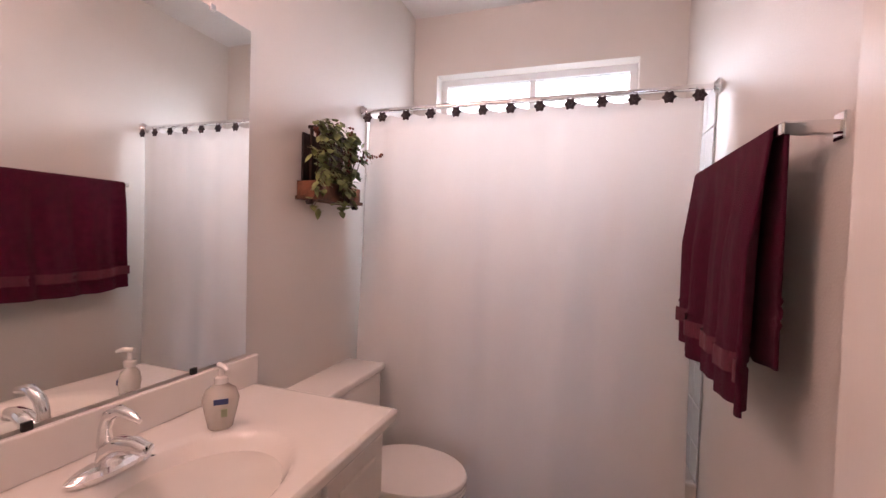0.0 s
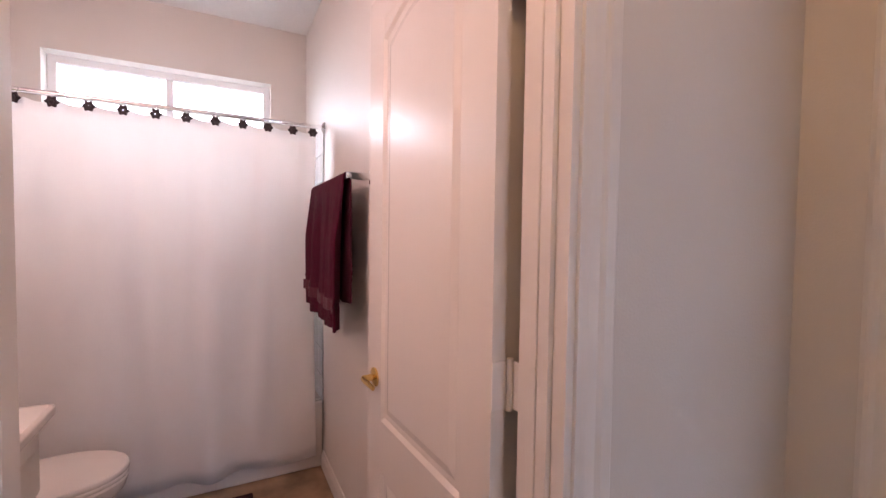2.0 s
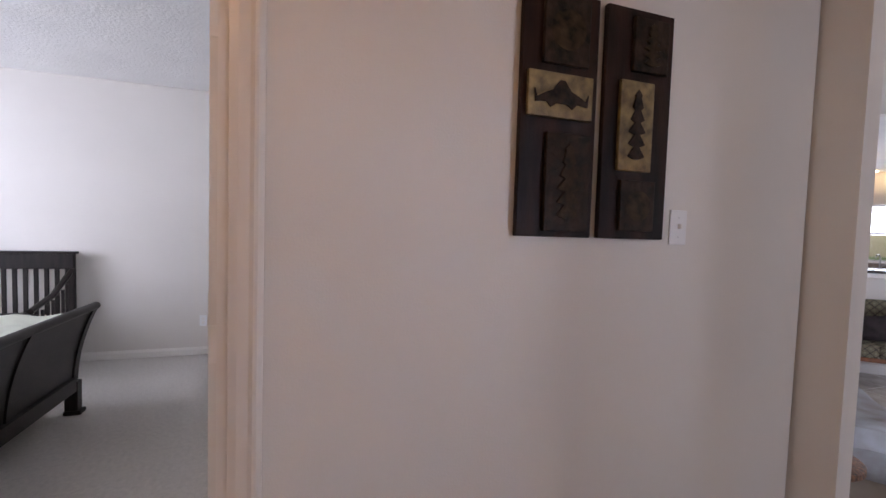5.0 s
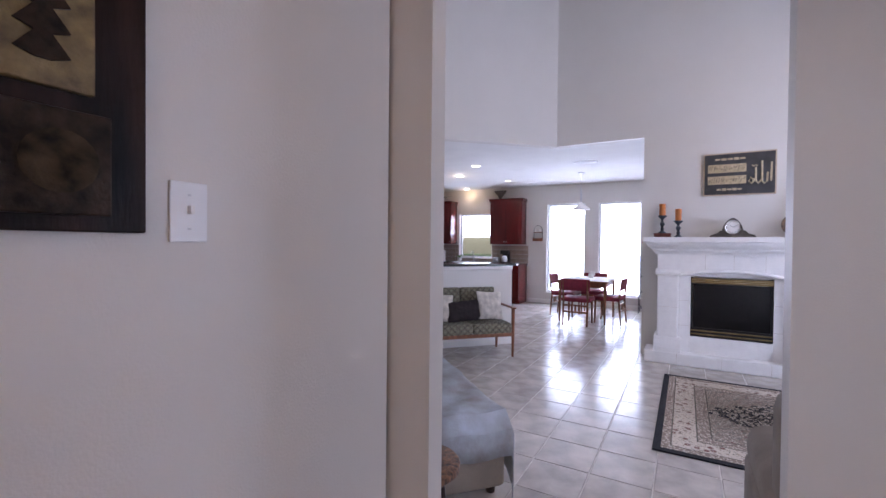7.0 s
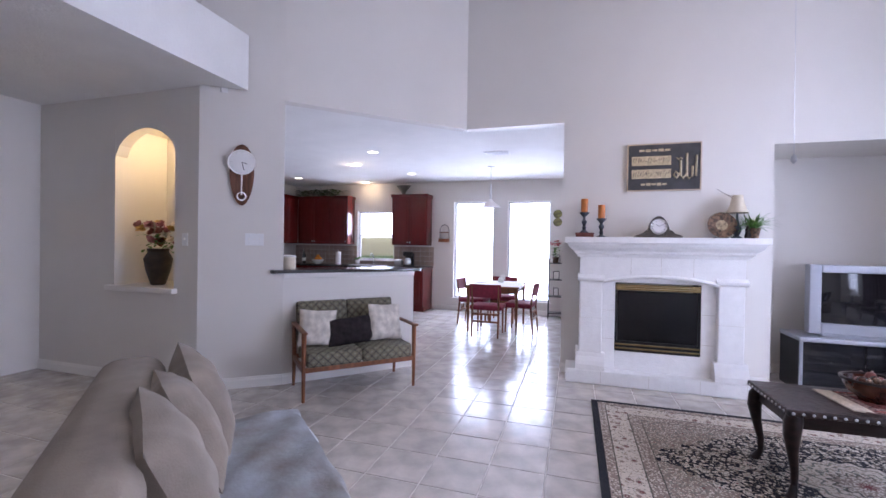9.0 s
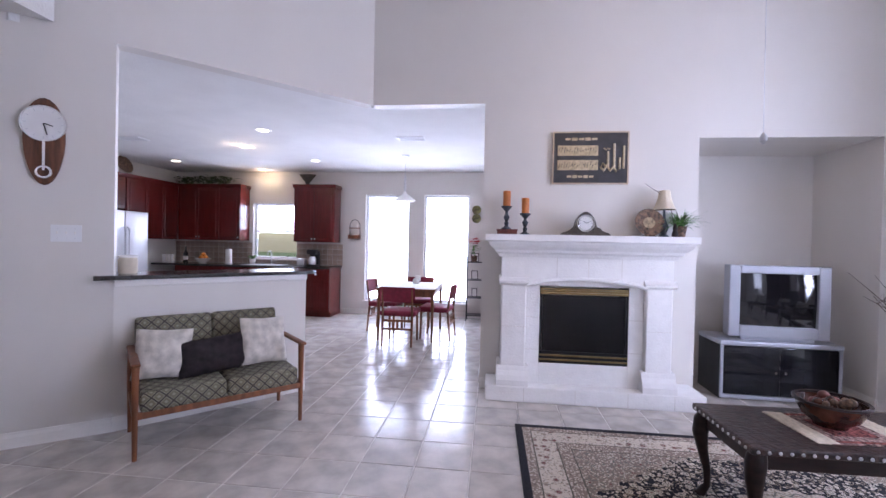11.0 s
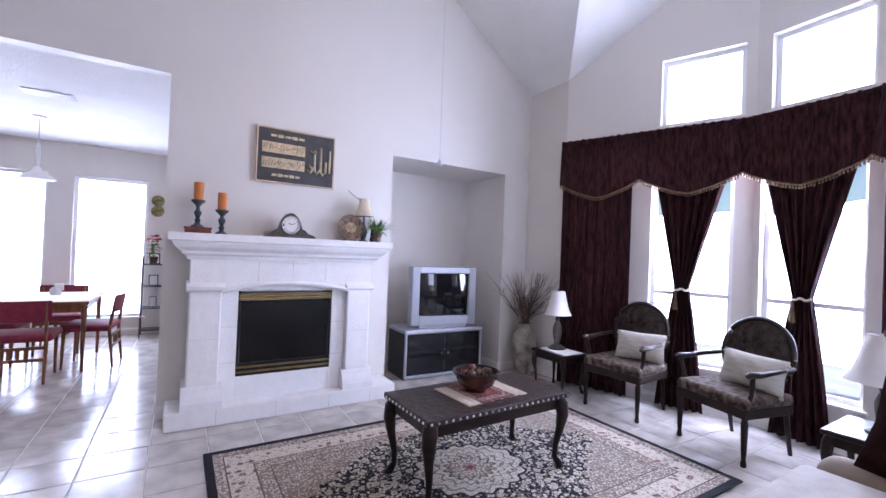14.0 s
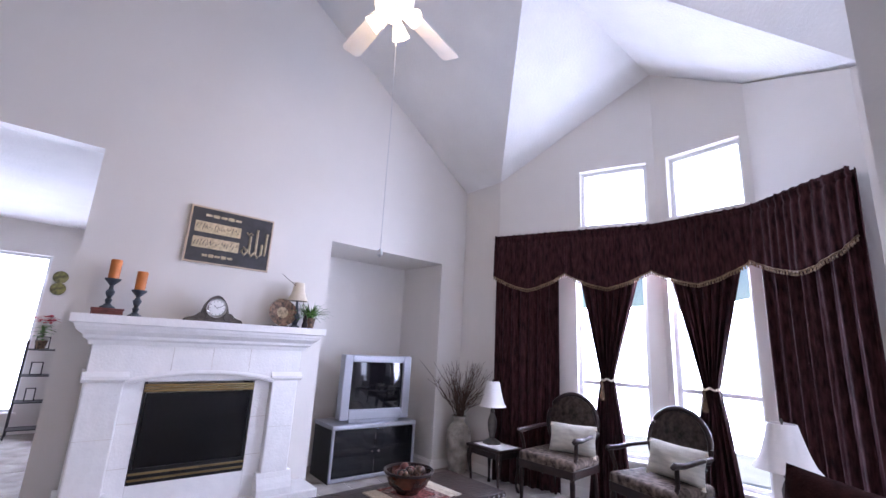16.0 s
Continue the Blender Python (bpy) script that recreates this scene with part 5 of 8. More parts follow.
def planter():
    e = thing("wall_planter", "rustic wooden wall planter box with trailing ivy and berries", "planter", pose(BE, -1.13, 1.50))
    part("box", boxes((-0.10, -0.165, 0.03, -0.088, 0.165, 0.09), (-0.088, -0.165, 0.03, -0.004, -0.153, 0.09), (-0.088, 0.153, 0.03, -0.004, 0.165, 0.09), (-0.11, -0.175, 0.015, -0.004, 0.175, 0.03)), mat("rust_wood", (0.15, 0.055, 0.025), 0.7, vary=0.5, scale=12, bump=0.3), e)
    part("back", box(-0.012, -0.15, 0.03, -0.002, 0.14, 0.29, 0.003), MAHOG, e)
    for y in (-0.17, 0.17):
        part("foot", lathe([(0.012, -0.005), (0.018, 0.005), (0.012, 0.016)], 10, -0.07, y), MAHOG, e, smooth=True)
    part("trellis", boxes((-0.06, -0.15, 0.09, -0.05, -0.14, 0.30), (-0.06, 0.14, 0.09, -0.05, 0.15, 0.30), (-0.07, -0.15, 0.30, -0.04, 0.15, 0.312)), MAHOG, e)
    rnd = random.Random(11)
    bm = bmesh.new()
    for k in range(26):
        y0, a = rnd.uniform(-0.14, 0.15), rnd.uniform(-0.5, 0.6)
        trail = k % 4 == 0
        p = [Vector((-0.06, y0 * 0.8, 0.10))]
        top = rnd.uniform(0.10, 0.27)
        for i in range(1, 8):
            f = i / 7
            rise = top * math.sin(f * 1.9) if not trail else 0.05 * math.sin(f * 3.1) - 0.11 * f * f
            p.append(Vector((-0.06 - 0.06 * math.sin(f * 2.2), y0 + a * 0.24 * f + rnd.uniform(-0.015, 0.015), 0.10 + rise + rnd.uniform(-0.012, 0.012))))
        part("stem", tube(p, 0.0022, 4), TWIG, e)
        for q in p[1:]:
            if rnd.random() < 0.25:
                continue
            for _ in range(3):
                leafy(bm, q + Vector((rnd.uniform(-0.018, 0.018), rnd.uniform(-0.022, 0.022), rnd.uniform(-0.018, 0.018))), (rnd.uniform(-1, 0.2), rnd.uniform(-1, 1), rnd.uniform(-0.9, 0.3)), rnd.uniform(0.026, 0.044), rnd.uniform(0.024, 0.038))
    part("ivy_leaves", bm, mat("variegated_ivy", (0.21, 0.24, 0.09), 0.5, vary=0.5, scale=28, dark=(0.05, 0.075, 0.02)), e, "variegated green trailing ivy")
    BERRY = mat("dark_berries", (0.20, 0.05, 0.025), 0.5, vary=0.4, scale=40)
    for pts in ([(-0.12, -0.02, 0.14), (-0.13, -0.03, 0.34)], [(-0.11, -0.05, 0.2), (-0.16, -0.28, 0.27)], [(-0.10, 0.17, 0.27), (-0.12, 0.21, 0.28)]):
        a, b, berry = Vector(pts[0]), Vector(pts[1]), bmesh.new()
        for k in range(26):
            c = a.lerp(b, k / 25) + Vector([rnd.uniform(-0.008, 0.008) for _ in range(3)])
            lathe([(0.002, c.z - 0.006), (0.006, c.z), (0.002, c.z + 0.006)], 6, c.x, c.y, berry)
        part("berry_sprig", berry, BERRY, e, "rust red berry sprig", smooth=True)


planter()
bm_mat = part("bath_mat", box(-0.28, -0.18, 0, 0.28, 0.18, 0.015, 0.006), mat("dark_mat", (0.045, 0.02, 0.025), 0.95, vary=0.3, scale=60, bump=0.9, bump_scale=200), m=pose(1.02, -1.20, 0.0005))
tagged(bm_mat, "dark burgundy bath mat on the floor", "bath mat")


# ---- hall ----
CARVEG = mat("aged_gold_tile", (0.20, 0.135, 0.05), 0.5, 0.2, vary=0.3, scale=25, bump=0.4, bump_scale=70)
CARVED = mat("dark_carved_tile", (0.030, 0.018, 0.011), 0.55, vary=0.4, scale=25, bump=0.4, bump_scale=60, spec=0.15)
DIMGOLD = mat("dim_gilt_relief", (0.042, 0.027, 0.014), 0.6, vary=0.5, scale=25, bump=0.3, bump_scale=60, spec=0.12)
PANELW = mat("red_brown_panel", (0.022, 0.009, 0.006), 0.5, vary=0.5, scale=5, bump=0.15, bump_scale=50, stretch=(1, 3, 0.5), spec=0.15)


def carved_panel(y, label, tiles):
    e = thing("wall_panel", label, "wall art", pose(-0.454, y, 1.745), group="carved panels in the hall")
    part("board", box(0.002, -0.125, -0.347, 0.022, 0.125, 0.347, 0.003), PANELW, e)
    for cy, cz, w, h, gold, motif in tiles:
        t = part("tile", box(0.022, cy - w / 2, cz - h / 2, 0.036, cy + w / 2, cz + h / 2, 0.003), CARVEG if gold else CARVED, e, "gilt relief tile" if gold else "dark relief tile")
        dark = CARVED if gold else DIMGOLD
        bm = bmesh.new()
        if motif == "round":
            lathe([(h * 0.26, 0), (h * 0.3, 0.004), (h * 0.2, 0.005), (h * 0.12, 0.002)], 20, bm=bm)
            part("relief", bm, dark, t, smooth=True, m=pose(0.036, cy, cz, 0, 90))
        elif motif == "mount":
            pr = [(-0.088, 0.010), (-0.08, -0.012), (-0.055, 0.002), (-0.03, 0.012), (-0.008, 0.040), (0.008, 0.040), (0.03, 0.012), (0.055, 0.002), (0.08, -0.012), (0.088, 0.010), (0.085, -0.026), (0.05, -0.022), (0.035, -0.036), (0.015, -0.024), (-0.015, -0.024), (-0.035, -0.036), (-0.05, -0.022), (-0.085, -0.026)]
            part("relief", prism([(cy + a, cz + b) for a, b in pr], 0.036, 0.041, axes="yz"), dark, t)
        else:
            n = 6
            pr = [(0, h * 0.40)]
            for i in range(n):
                z = h * (0.34 - 0.68 * i / (n - 1))
                pr += [(w * (0.10 + 0.05 * min(i, 3)), z), (w * 0.08, z - 0.008)]
            pr = pr + [(-a, b) for a, b in pr[::-1][:-1]]
            part("relief", prism([(cy + a, cz + b) for a, b in pr], 0.036, 0.041, axes="yz"), dark, t)


carved_panel(2.40, "dark red brown wooden panel with three carved relief tiles", [(0.01, 0.235, 0.15, 0.19, 0, "round"), (-0.004, 0.053, 0.212, 0.125, 1, "mount"), (0.03, -0.19, 0.15, 0.28, 0, "tree")])
carved_panel(2.678, "dark red brown wooden panel with tall gilt tree tile", [(0.03, 0.24, 0.13, 0.16, 0, "tree"), (-0.014, -0.005, 0.125, 0.27, 1, "tree"), (0.005, -0.245, 0.13, 0.155, 0, "round")])


def plate_switch(name, label, m, toggles, outlet=False):
    e = thing(name, label, "switch" if not outlet else "outlet", m)
    w = 0.035 + 0.023 * (toggles - 1)
    part("cover_plate", box(-w, -0.006, -0.057, w, -0.0005, 0.057, 0.002), FRAMEW, e)
    for k in range(toggles):
        x = (k - (toggles - 1) / 2) * 0.046
        if outlet:
            for z in (-0.02, 0.02):
                part("socket", box(x - 0.014, -0.008, z - 0.013, x + 0.014, -0.006, z + 0.013, 0.001), TRIM, e)
        else:
            part("toggle", box(x - 0.004, -0.018, -0.004, x + 0.004, -0.006, 0.012, 0.001), TRIM, e)
            part("screw", boxes((x - 0.003, -0.007, 0.030, x + 0.003, -0.006, 0.034), (x - 0.003, -0.007, -0.034, x + 0.003, -0.006, -0.030)), STEEL, e)
    return e


plate_switch("light_switch", "white single toggle light switch plate", pose(-0.454, 2.884, 1.44, 0, 0, 90), 1)
plate_switch("outlet", "white wall outlet plate", pose(-4.36, 0.73, 0.36, 0, 0, 90), 1, True)
plate_switch("light_switch", "white double toggle light switch plate in the bedroom", pose(-4.36, 1.00, 1.385, 0, 0, 90), 2)
plate_switch("light_switch", "white triple toggle light switch plate", pose(-2.875, 6.785, 1.40, 0, 0, 37), 3)
plate_switch("light_switch", "white single toggle light switch plate", pose(-3.40, 6.50, 1.39), 1)

# ---- bedroom ----
def bed():
    e = thing("bed", "dark espresso sleigh bed with curved footboard", "bed", pose(0, 0, 0))
    x0, x1 = -3.05, -1.53

    def curve(z):
        f = (z - 0.2) / 0.57
        return 0.17 + 0.13 * f * f

    prof = [(curve(z), z) for z in np.linspace(0.2, 0.77, 10)]
    back = [(y - 0.035, z) for y, z in prof[::-1]]
    part("footboard", prism(prof + back, x0 + 0.06, x1 - 0.06, axes="yz"), ESPRESSO, e, "curved panelled footboard", smooth=True)
    part("footboard_rail", boxes((x0 + 0.06, 0.13, 0.17, x1 - 0.06, 0.20, 0.27), bev=0.006), ESPRESSO, e)
    part("top_roll", tube([(x0, 0.295, 0.775), (x1, 0.295, 0.775)], 0.028, 12), ESPRESSO, e, smooth=True)
    for x in (x0 + 0.03, (x0 + x1) / 2, x1 - 0.03):
        pr = [(y + 0.012, z) for y, z in prof] + [(y - 0.05, z) for y, z in prof[::-1]]
        part("footboard_stile", prism(pr, x - 0.03, x + 0.03, axes="yz"), ESPRESSO, e, smooth=True)
    for x in (x0 + 0.03, x1 - 0.03):
        part("leg", boxes((x - 0.035, 0.125, 0.03, x + 0.035, 0.205, 0.24), (x - 0.045, 0.12, 0.0, x + 0.045, 0.225, 0.03), bev=0.006), ESPRESSO, e)
        part("side_rail", box(x - 0.015, -1.85, 0.17, x + 0.015, 0.13, 0.36, 0.004), ESPRESSO, e)
    part("headboard", box(x0, -1.92, 0.1, x1, -1.86, 1.2, 0.015), ESPRESSO, e)
    part("mattress", box(x0 + 0.04, -1.84, 0.24, x1 - 0.04, 0.10, 0.56, 0.05, 3), CREAM, e, smooth=True)
    c = thing("bed_cover", "very pale green cotton quilt heaped on the bed", "bedspread", pose(0, 0, 0))

    def fn(u, v):
        x = x0 - 0.05 + (x1 - x0 + 0.10) * u
        y = -1.5 + 1.66 * v
        z = 0.70 + 0.17 * math.sin(math.pi * u) ** 0.45 * (0.5 + 0.5 * math.sin(v * 4 + u * 2)) + 0.012 * math.sin(x * 21 + y * 9) + 0.008 * math.sin(x * 11 - y * 23)
        if u > 0.94:
            z -= (u - 0.94) / 0.06 * 0.40
            x = x1 + 0.015 + 0.02 * math.sin(y * 14)
        if u < 0.06:
            z -= (0.06 - u) / 0.06 * 0.30
            x = x0 - 0.02
        return (x, y, z)

    thick(part("cloth", sheet(fn, 60, 60), mat("pale_green_cotton", (0.76, 0.79, 0.68), 0.85, vary=0.05, scale=8, bump=0.3, bump_scale=60), c, smooth=True), 0.012)
    b = thing("blanket", "red folded blanket hanging under the bed cover", "blanket", pose(0, 0, 0))
    part("cloth", box(x1 - 0.02, -0.5, 0.24, x1 + 0.012, 0.04, 0.45, 0.01), mat("red_blanket", (0.25, 0.015, 0.02), 0.9, vary=0.2, scale=20), b)


bed()


def crib():
    e = thing("crib", "dark espresso slatted crib with scooped side rails", "crib", pose(-4.28, -1.0, 0))
    w = 0.67
    part("back_rail", boxes((0, -w, 0.92, 0.05, w, 1.07), (0, -w, 0.30, 0.04, w, 0.40), bev=0.008), ESPRESSO, e)
    part("cap", box(-0.01, -w - 0.02, 1.06, 0.06, w + 0.02, 1.085, 0.008), ESPRESSO, e)
    for y in (-w, w - 0.05):
        part("back_post", box(0, y, 0, 0.05, y + 0.05, 0.92, 0.005), ESPRESSO, e)
        part("front_post", box(0.66, y, 0, 0.71, y + 0.05, 0.62, 0.005), ESPRESSO, e)
        pts = [(0.04, y + 0.025, 0.90), (0.16, y + 0.025, 0.83), (0.35, y + 0.025, 0.72), (0.68, y + 0.025, 0.64)]
        part("side_rail", tube(pts, 0.024, 8), ESPRESSO, e, smooth=True)
        for k in range(7):
            x = 0.10 + k * 0.08
            part("slat", box(x, y + 0.015, 0.34, x + 0.018, y + 0.035, 0.86 - 0.30 * (x / 0.7) ** 0.7 + 0.0), ESPRESSO, e)
        part("side_bottom", box(0.05, y + 0.01, 0.30, 0.66, y + 0.04, 0.38), ESPRESSO, e)
    for k in range(16):
        y = -w + 0.085 + k * 0.0785
        part("slat", box(0.012, y, 0.40, 0.03, y + 0.03, 0.92), ESPRESSO, e)
    part("front_rail", boxes((0.66, -w + 0.05, 0.58, 0.70, w - 0.05, 0.63), (0.66, -w + 0.05, 0.30, 0.70, w - 0.05, 0.38)), ESPRESSO, e)
    part("mattress", box(0.05, -w + 0.05, 0.38, 0.65, w - 0.05, 0.50, 0.03), CREAM, e)


crib()


def dresser():
    e = thing("dresser", "tall dark espresso chest of drawers", "dresser", pose(-2.93, 1.26, 0))
    W = 0.48
    part("body", box(0, 0.02, 0.09, W, 0.47, 1.18, 0.004), ESPRESSO, e)
    part("top", box(-0.015, 0, 1.18, W + 0.015, 0.485, 1.212, 0.006), ESPRESSO, e)
    for x in (0.0, W - 0.06):
        for y in (0.02, 0.41):
            part("foot", box(x, y, 0, x + 0.06, y + 0.06, 0.09, 0.006), ESPRESSO, e)
    for k in range(5):
        d = part("drawer_front", box(W, 0.04, 0.12 + k * 0.21, W + 0.014, 0.45, 0.315 + k * 0.21, 0.004), ESPRESSO, e)
        part("knob", lathe([(0.012, 0), (0.010, 0.012), (0.016, 0.02), (0.008, 0.026)], 10), PEWTER, d, m=pose(W + 0.014, 0.245, 0.21 + k * 0.21, 0, 90))


dresser()
cl = thing("ceiling_light", "round white glass flush ceiling light in the bedroom", "ceiling light", pose(-2.32, -0.29, 2.75))
part("rim", lathe([(0.17, -0.03), (0.18, -0.02), (0.18, 0)], 28), FRAMEW, cl, smooth=True)
part("diffuser", lathe([(0.01, -0.11), (0.08, -0.10), (0.14, -0.065), (0.165, -0.03)], 28), glow("lit_diffuser", (1, 0.93, 0.82), 2.5), cl, "lit white glass diffuser", smooth=True)
part("finial", lathe([(0.004, -0.135), (0.012, -0.122), (0.006, -0.11)], 10), BRASS, cl, smooth=True)


# ---- bay drapery ----
def bay_line(off):
    pts = [Vector(A0), Vector(A1), Vector(B1), Vector(C1)]
    segs = [(b - a) for a, b in zip(pts, pts[1:])]
    norm = [Vector((s.y, -s.x)).normalized() for s in segs]
    norm = [n if (Vector((2, 6)) - p).dot(n) > 0 else -n for n, p in zip(norm, pts)]
    out = [pts[0] + norm[0] * off]
    for i in (1, 2):
        m = (norm[i - 1] + norm[i]).normalized()
        out.append(pts[i] + m * off / m.dot(norm[i]))
    out.append(pts[3] + norm[2] * off)
    return out


def on_bay(off):
    line = bay_line(off)
    lens = [(b - a).length for a, b in zip(line, line[1:])]
    total = sum(lens)

    def at(f):
        s = max(0, min(1, f)) * total
        for a, b, n in zip(line, line[1:], lens):
            if s <= n + 1e-9:
                d = (b - a).normalized()
                return a + d * s, Vector((d.y, -d.x))
            s -= n
        d = (line[-1] - line[-2]).normalized()
        return line[-1], Vector((d.y, -d.x))

    return at


def inward(p, n):
    return n if (Vector((2.0, 6.0)) - p).dot(n) > 0 else -n


EDGES = [0.0, 0.245, 0.495, 0.745, 1.0]


def drapery():
    at = on_bay(0.13)
    v = thing("valance", "dark brown velvet valance with gold tasselled scalloped hem", "valance", pose(0, 0, 0))
    rnd = random.Random(6)
    for k in range(4):
        f0, f1 = EDGES[k], EDGES[k + 1]

        def fn(u, w):
            f = f0 + (f1 - f0) * u
            p, n = at(f)
            n = inward(p, n)
            tri = 1 - abs(2 * u - 1)
            low = 2.225 - 0.165 * (0.55 * tri ** 0.8 + 0.45 * math.sin(math.pi * u))
            z = 2.705 + (low - 2.705) * w
            pl = 0.011 * math.sin(u * 70 + k + 1.6 * math.sin(u * 9 + k)) * (1 - 0.45 * w) + 0.009 * math.sin(u * 27 + 2 * k + w) * (0.4 + 0.6 * w) - 0.012 * math.exp(-((w - 0.13) / 0.03) ** 2)
            if w < 0.12:
                z += 0.009 * math.sin(u * 70 + k) * (1 - w / 0.12)
            p = p + n * (pl + 0.014 * w)
            return (p.x, p.y, z)

        thick(part("scallop", sheet(fn, 150, 24), DRAPE, v, smooth=True), 0.006)
        bm = bmesh.new()
        hem = [Vector(fn(i / 40, 1.0)) for i in range(41)]
        tube(hem, 0.008, 6, bm)
        for i in range(40):
            p = hem[i].lerp(hem[i + 1], 0.5)
            lathe([(0.003, p.z - 0.035), (0.0085, p.z - 0.030), (0.006, p.z - 0.012), (0.004, p.z)], 6, p.x, p.y, bm)
        part("tassel_fringe", bm, TRIMGOLD, v, "gold tasselled fringe", smooth=True)
    part("top_board", tube([(*at(f)[0], 2.695) for f in (0.005, 0.25, 0.48, 0.5, 0.74, 0.76, 0.99)], 0.012, 6), DRAPE, v)

    def drape(f0, f1, waist, label, fw=None, wz=1.15):
        c = thing("curtain", label, "curtain", pose(0, 0, 0), group="drapes of the bay window")
        at2 = on_bay(0.085)

        def fn(u, w):
            z = 2.70 - 2.68 * w
            mid = (f0 + f1) / 2 if fw is None else fw
            half = (f1 - f0) / 2
            centre = (f0 + f1) / 2
            if waist:
                if z > wz:
                    g = ((z - wz) / (2.70 - wz)) ** 1.05
                    hw, cc = half * (0.14 + 0.86 * g), mid + (centre - mid) * g
                else:
                    g = ((wz - z) / wz) ** 0.8
                    hw, cc = half * (0.14 + 0.36 * g), mid
            else:
                hw, cc = half, centre
            p, n = at2(cc + hw * (2 * u - 1))
            n = inward(p, n)
            depth = 0.020 if not waist else 0.018 + 0.014 * (1 - hw / half)
            fold = depth * math.sin(u * (44 if not waist else 40) + 1.5 * math.sin(3 * w)) + 0.008 * math.sin(u * 95)
            p = p + n * fold
            return (p.x, p.y, z)

        thick(part("cloth", sheet(fn, 130, 40), DRAPE, c, smooth=True), 0.005)
        if waist:
            ring = []
            for i in range(13):
                p, n = at2(fw - (f1 - f0) * 0.085 + (f1 - f0) * 0.17 * i / 12)
                n = inward(p, n)
                q = p + n * (0.045 + 0.012 * math.sin(math.pi * i / 12))
                ring.append((q.x, q.y, wz + 0.01 * math.cos(i)))
            t = part("tieback", tube(ring, 0.010, 8), FRINGE, c, "gold rope tie-back", smooth=True)
            x, y, _ = ring[2]
            part("tassel", lathe([(0.006, wz), (0.010, wz - 0.03), (0.012, wz - 0.05), (0.026, wz - 0.19), (0.012, wz - 0.2)], 10, x, y), TRIMGOLD, t, smooth=True)

    drape(0.006, 0.220, False, "dark brown velvet drape panel hanging straight")
    drape(0.258, 0.497, True, "dark brown velvet drape gathered by a tie-back", 0.358)
    drape(0.507, 0.752, True, "dark brown velvet drape gathered by a tie-back", 0.622)
    drape(0.765, 0.998, False, "dark brown velvet drape panel hanging straight")


drapery()

# ---- armchairs by the bay ----
DAMASK = mat("brown_damask", (0.13, 0.10, 0.08), 0.85, vary=0.5, scale=24, bump=0.3, bump_scale=120, dark=(0.022, 0.014, 0.011))
# Darker copy for the backs: shade of facing away from the windows, in colour.
DAMASK_SHADED = mat("shaded_damask", (0.045, 0.033, 0.027), 0.8, vary=0.5, scale=20, bump=0.3, bump_scale=120, dark=(0.012, 0.008, 0.007))
PILLOW = mat("cream_chenille", (0.60, 0.57, 0.50), 0.9, vary=0.09, scale=9, bump=0.6, bump_scale=90, stretch=(1, 1, 5))


def cushion(w, h, t, n=16):
    """A stuffed square: flat at the seams, full in the middle."""
    bm = bmesh.new()
    for s in (-1, 1):
        def fn(u, v):
            a, b = 2 * u - 1, 2 * v - 1
            full = ((1 - abs(a) ** 2.6) * (1 - abs(b) ** 2.6)) ** 0.5
            pin = 1 - 0.06 * (1 - abs(a)) * abs(b) - 0.06 * (1 - abs(b)) * abs(a)
            return (a * w / 2 * pin, s * t / 2 * full + 0.006 * math.sin(9 * a + 5 * b) * full, b * h / 2 * pin)
        sheet(fn, n, n, bm)
    bmesh.ops.remove_doubles(bm, verts=bm.verts[:], dist=0.0008)
    return bm


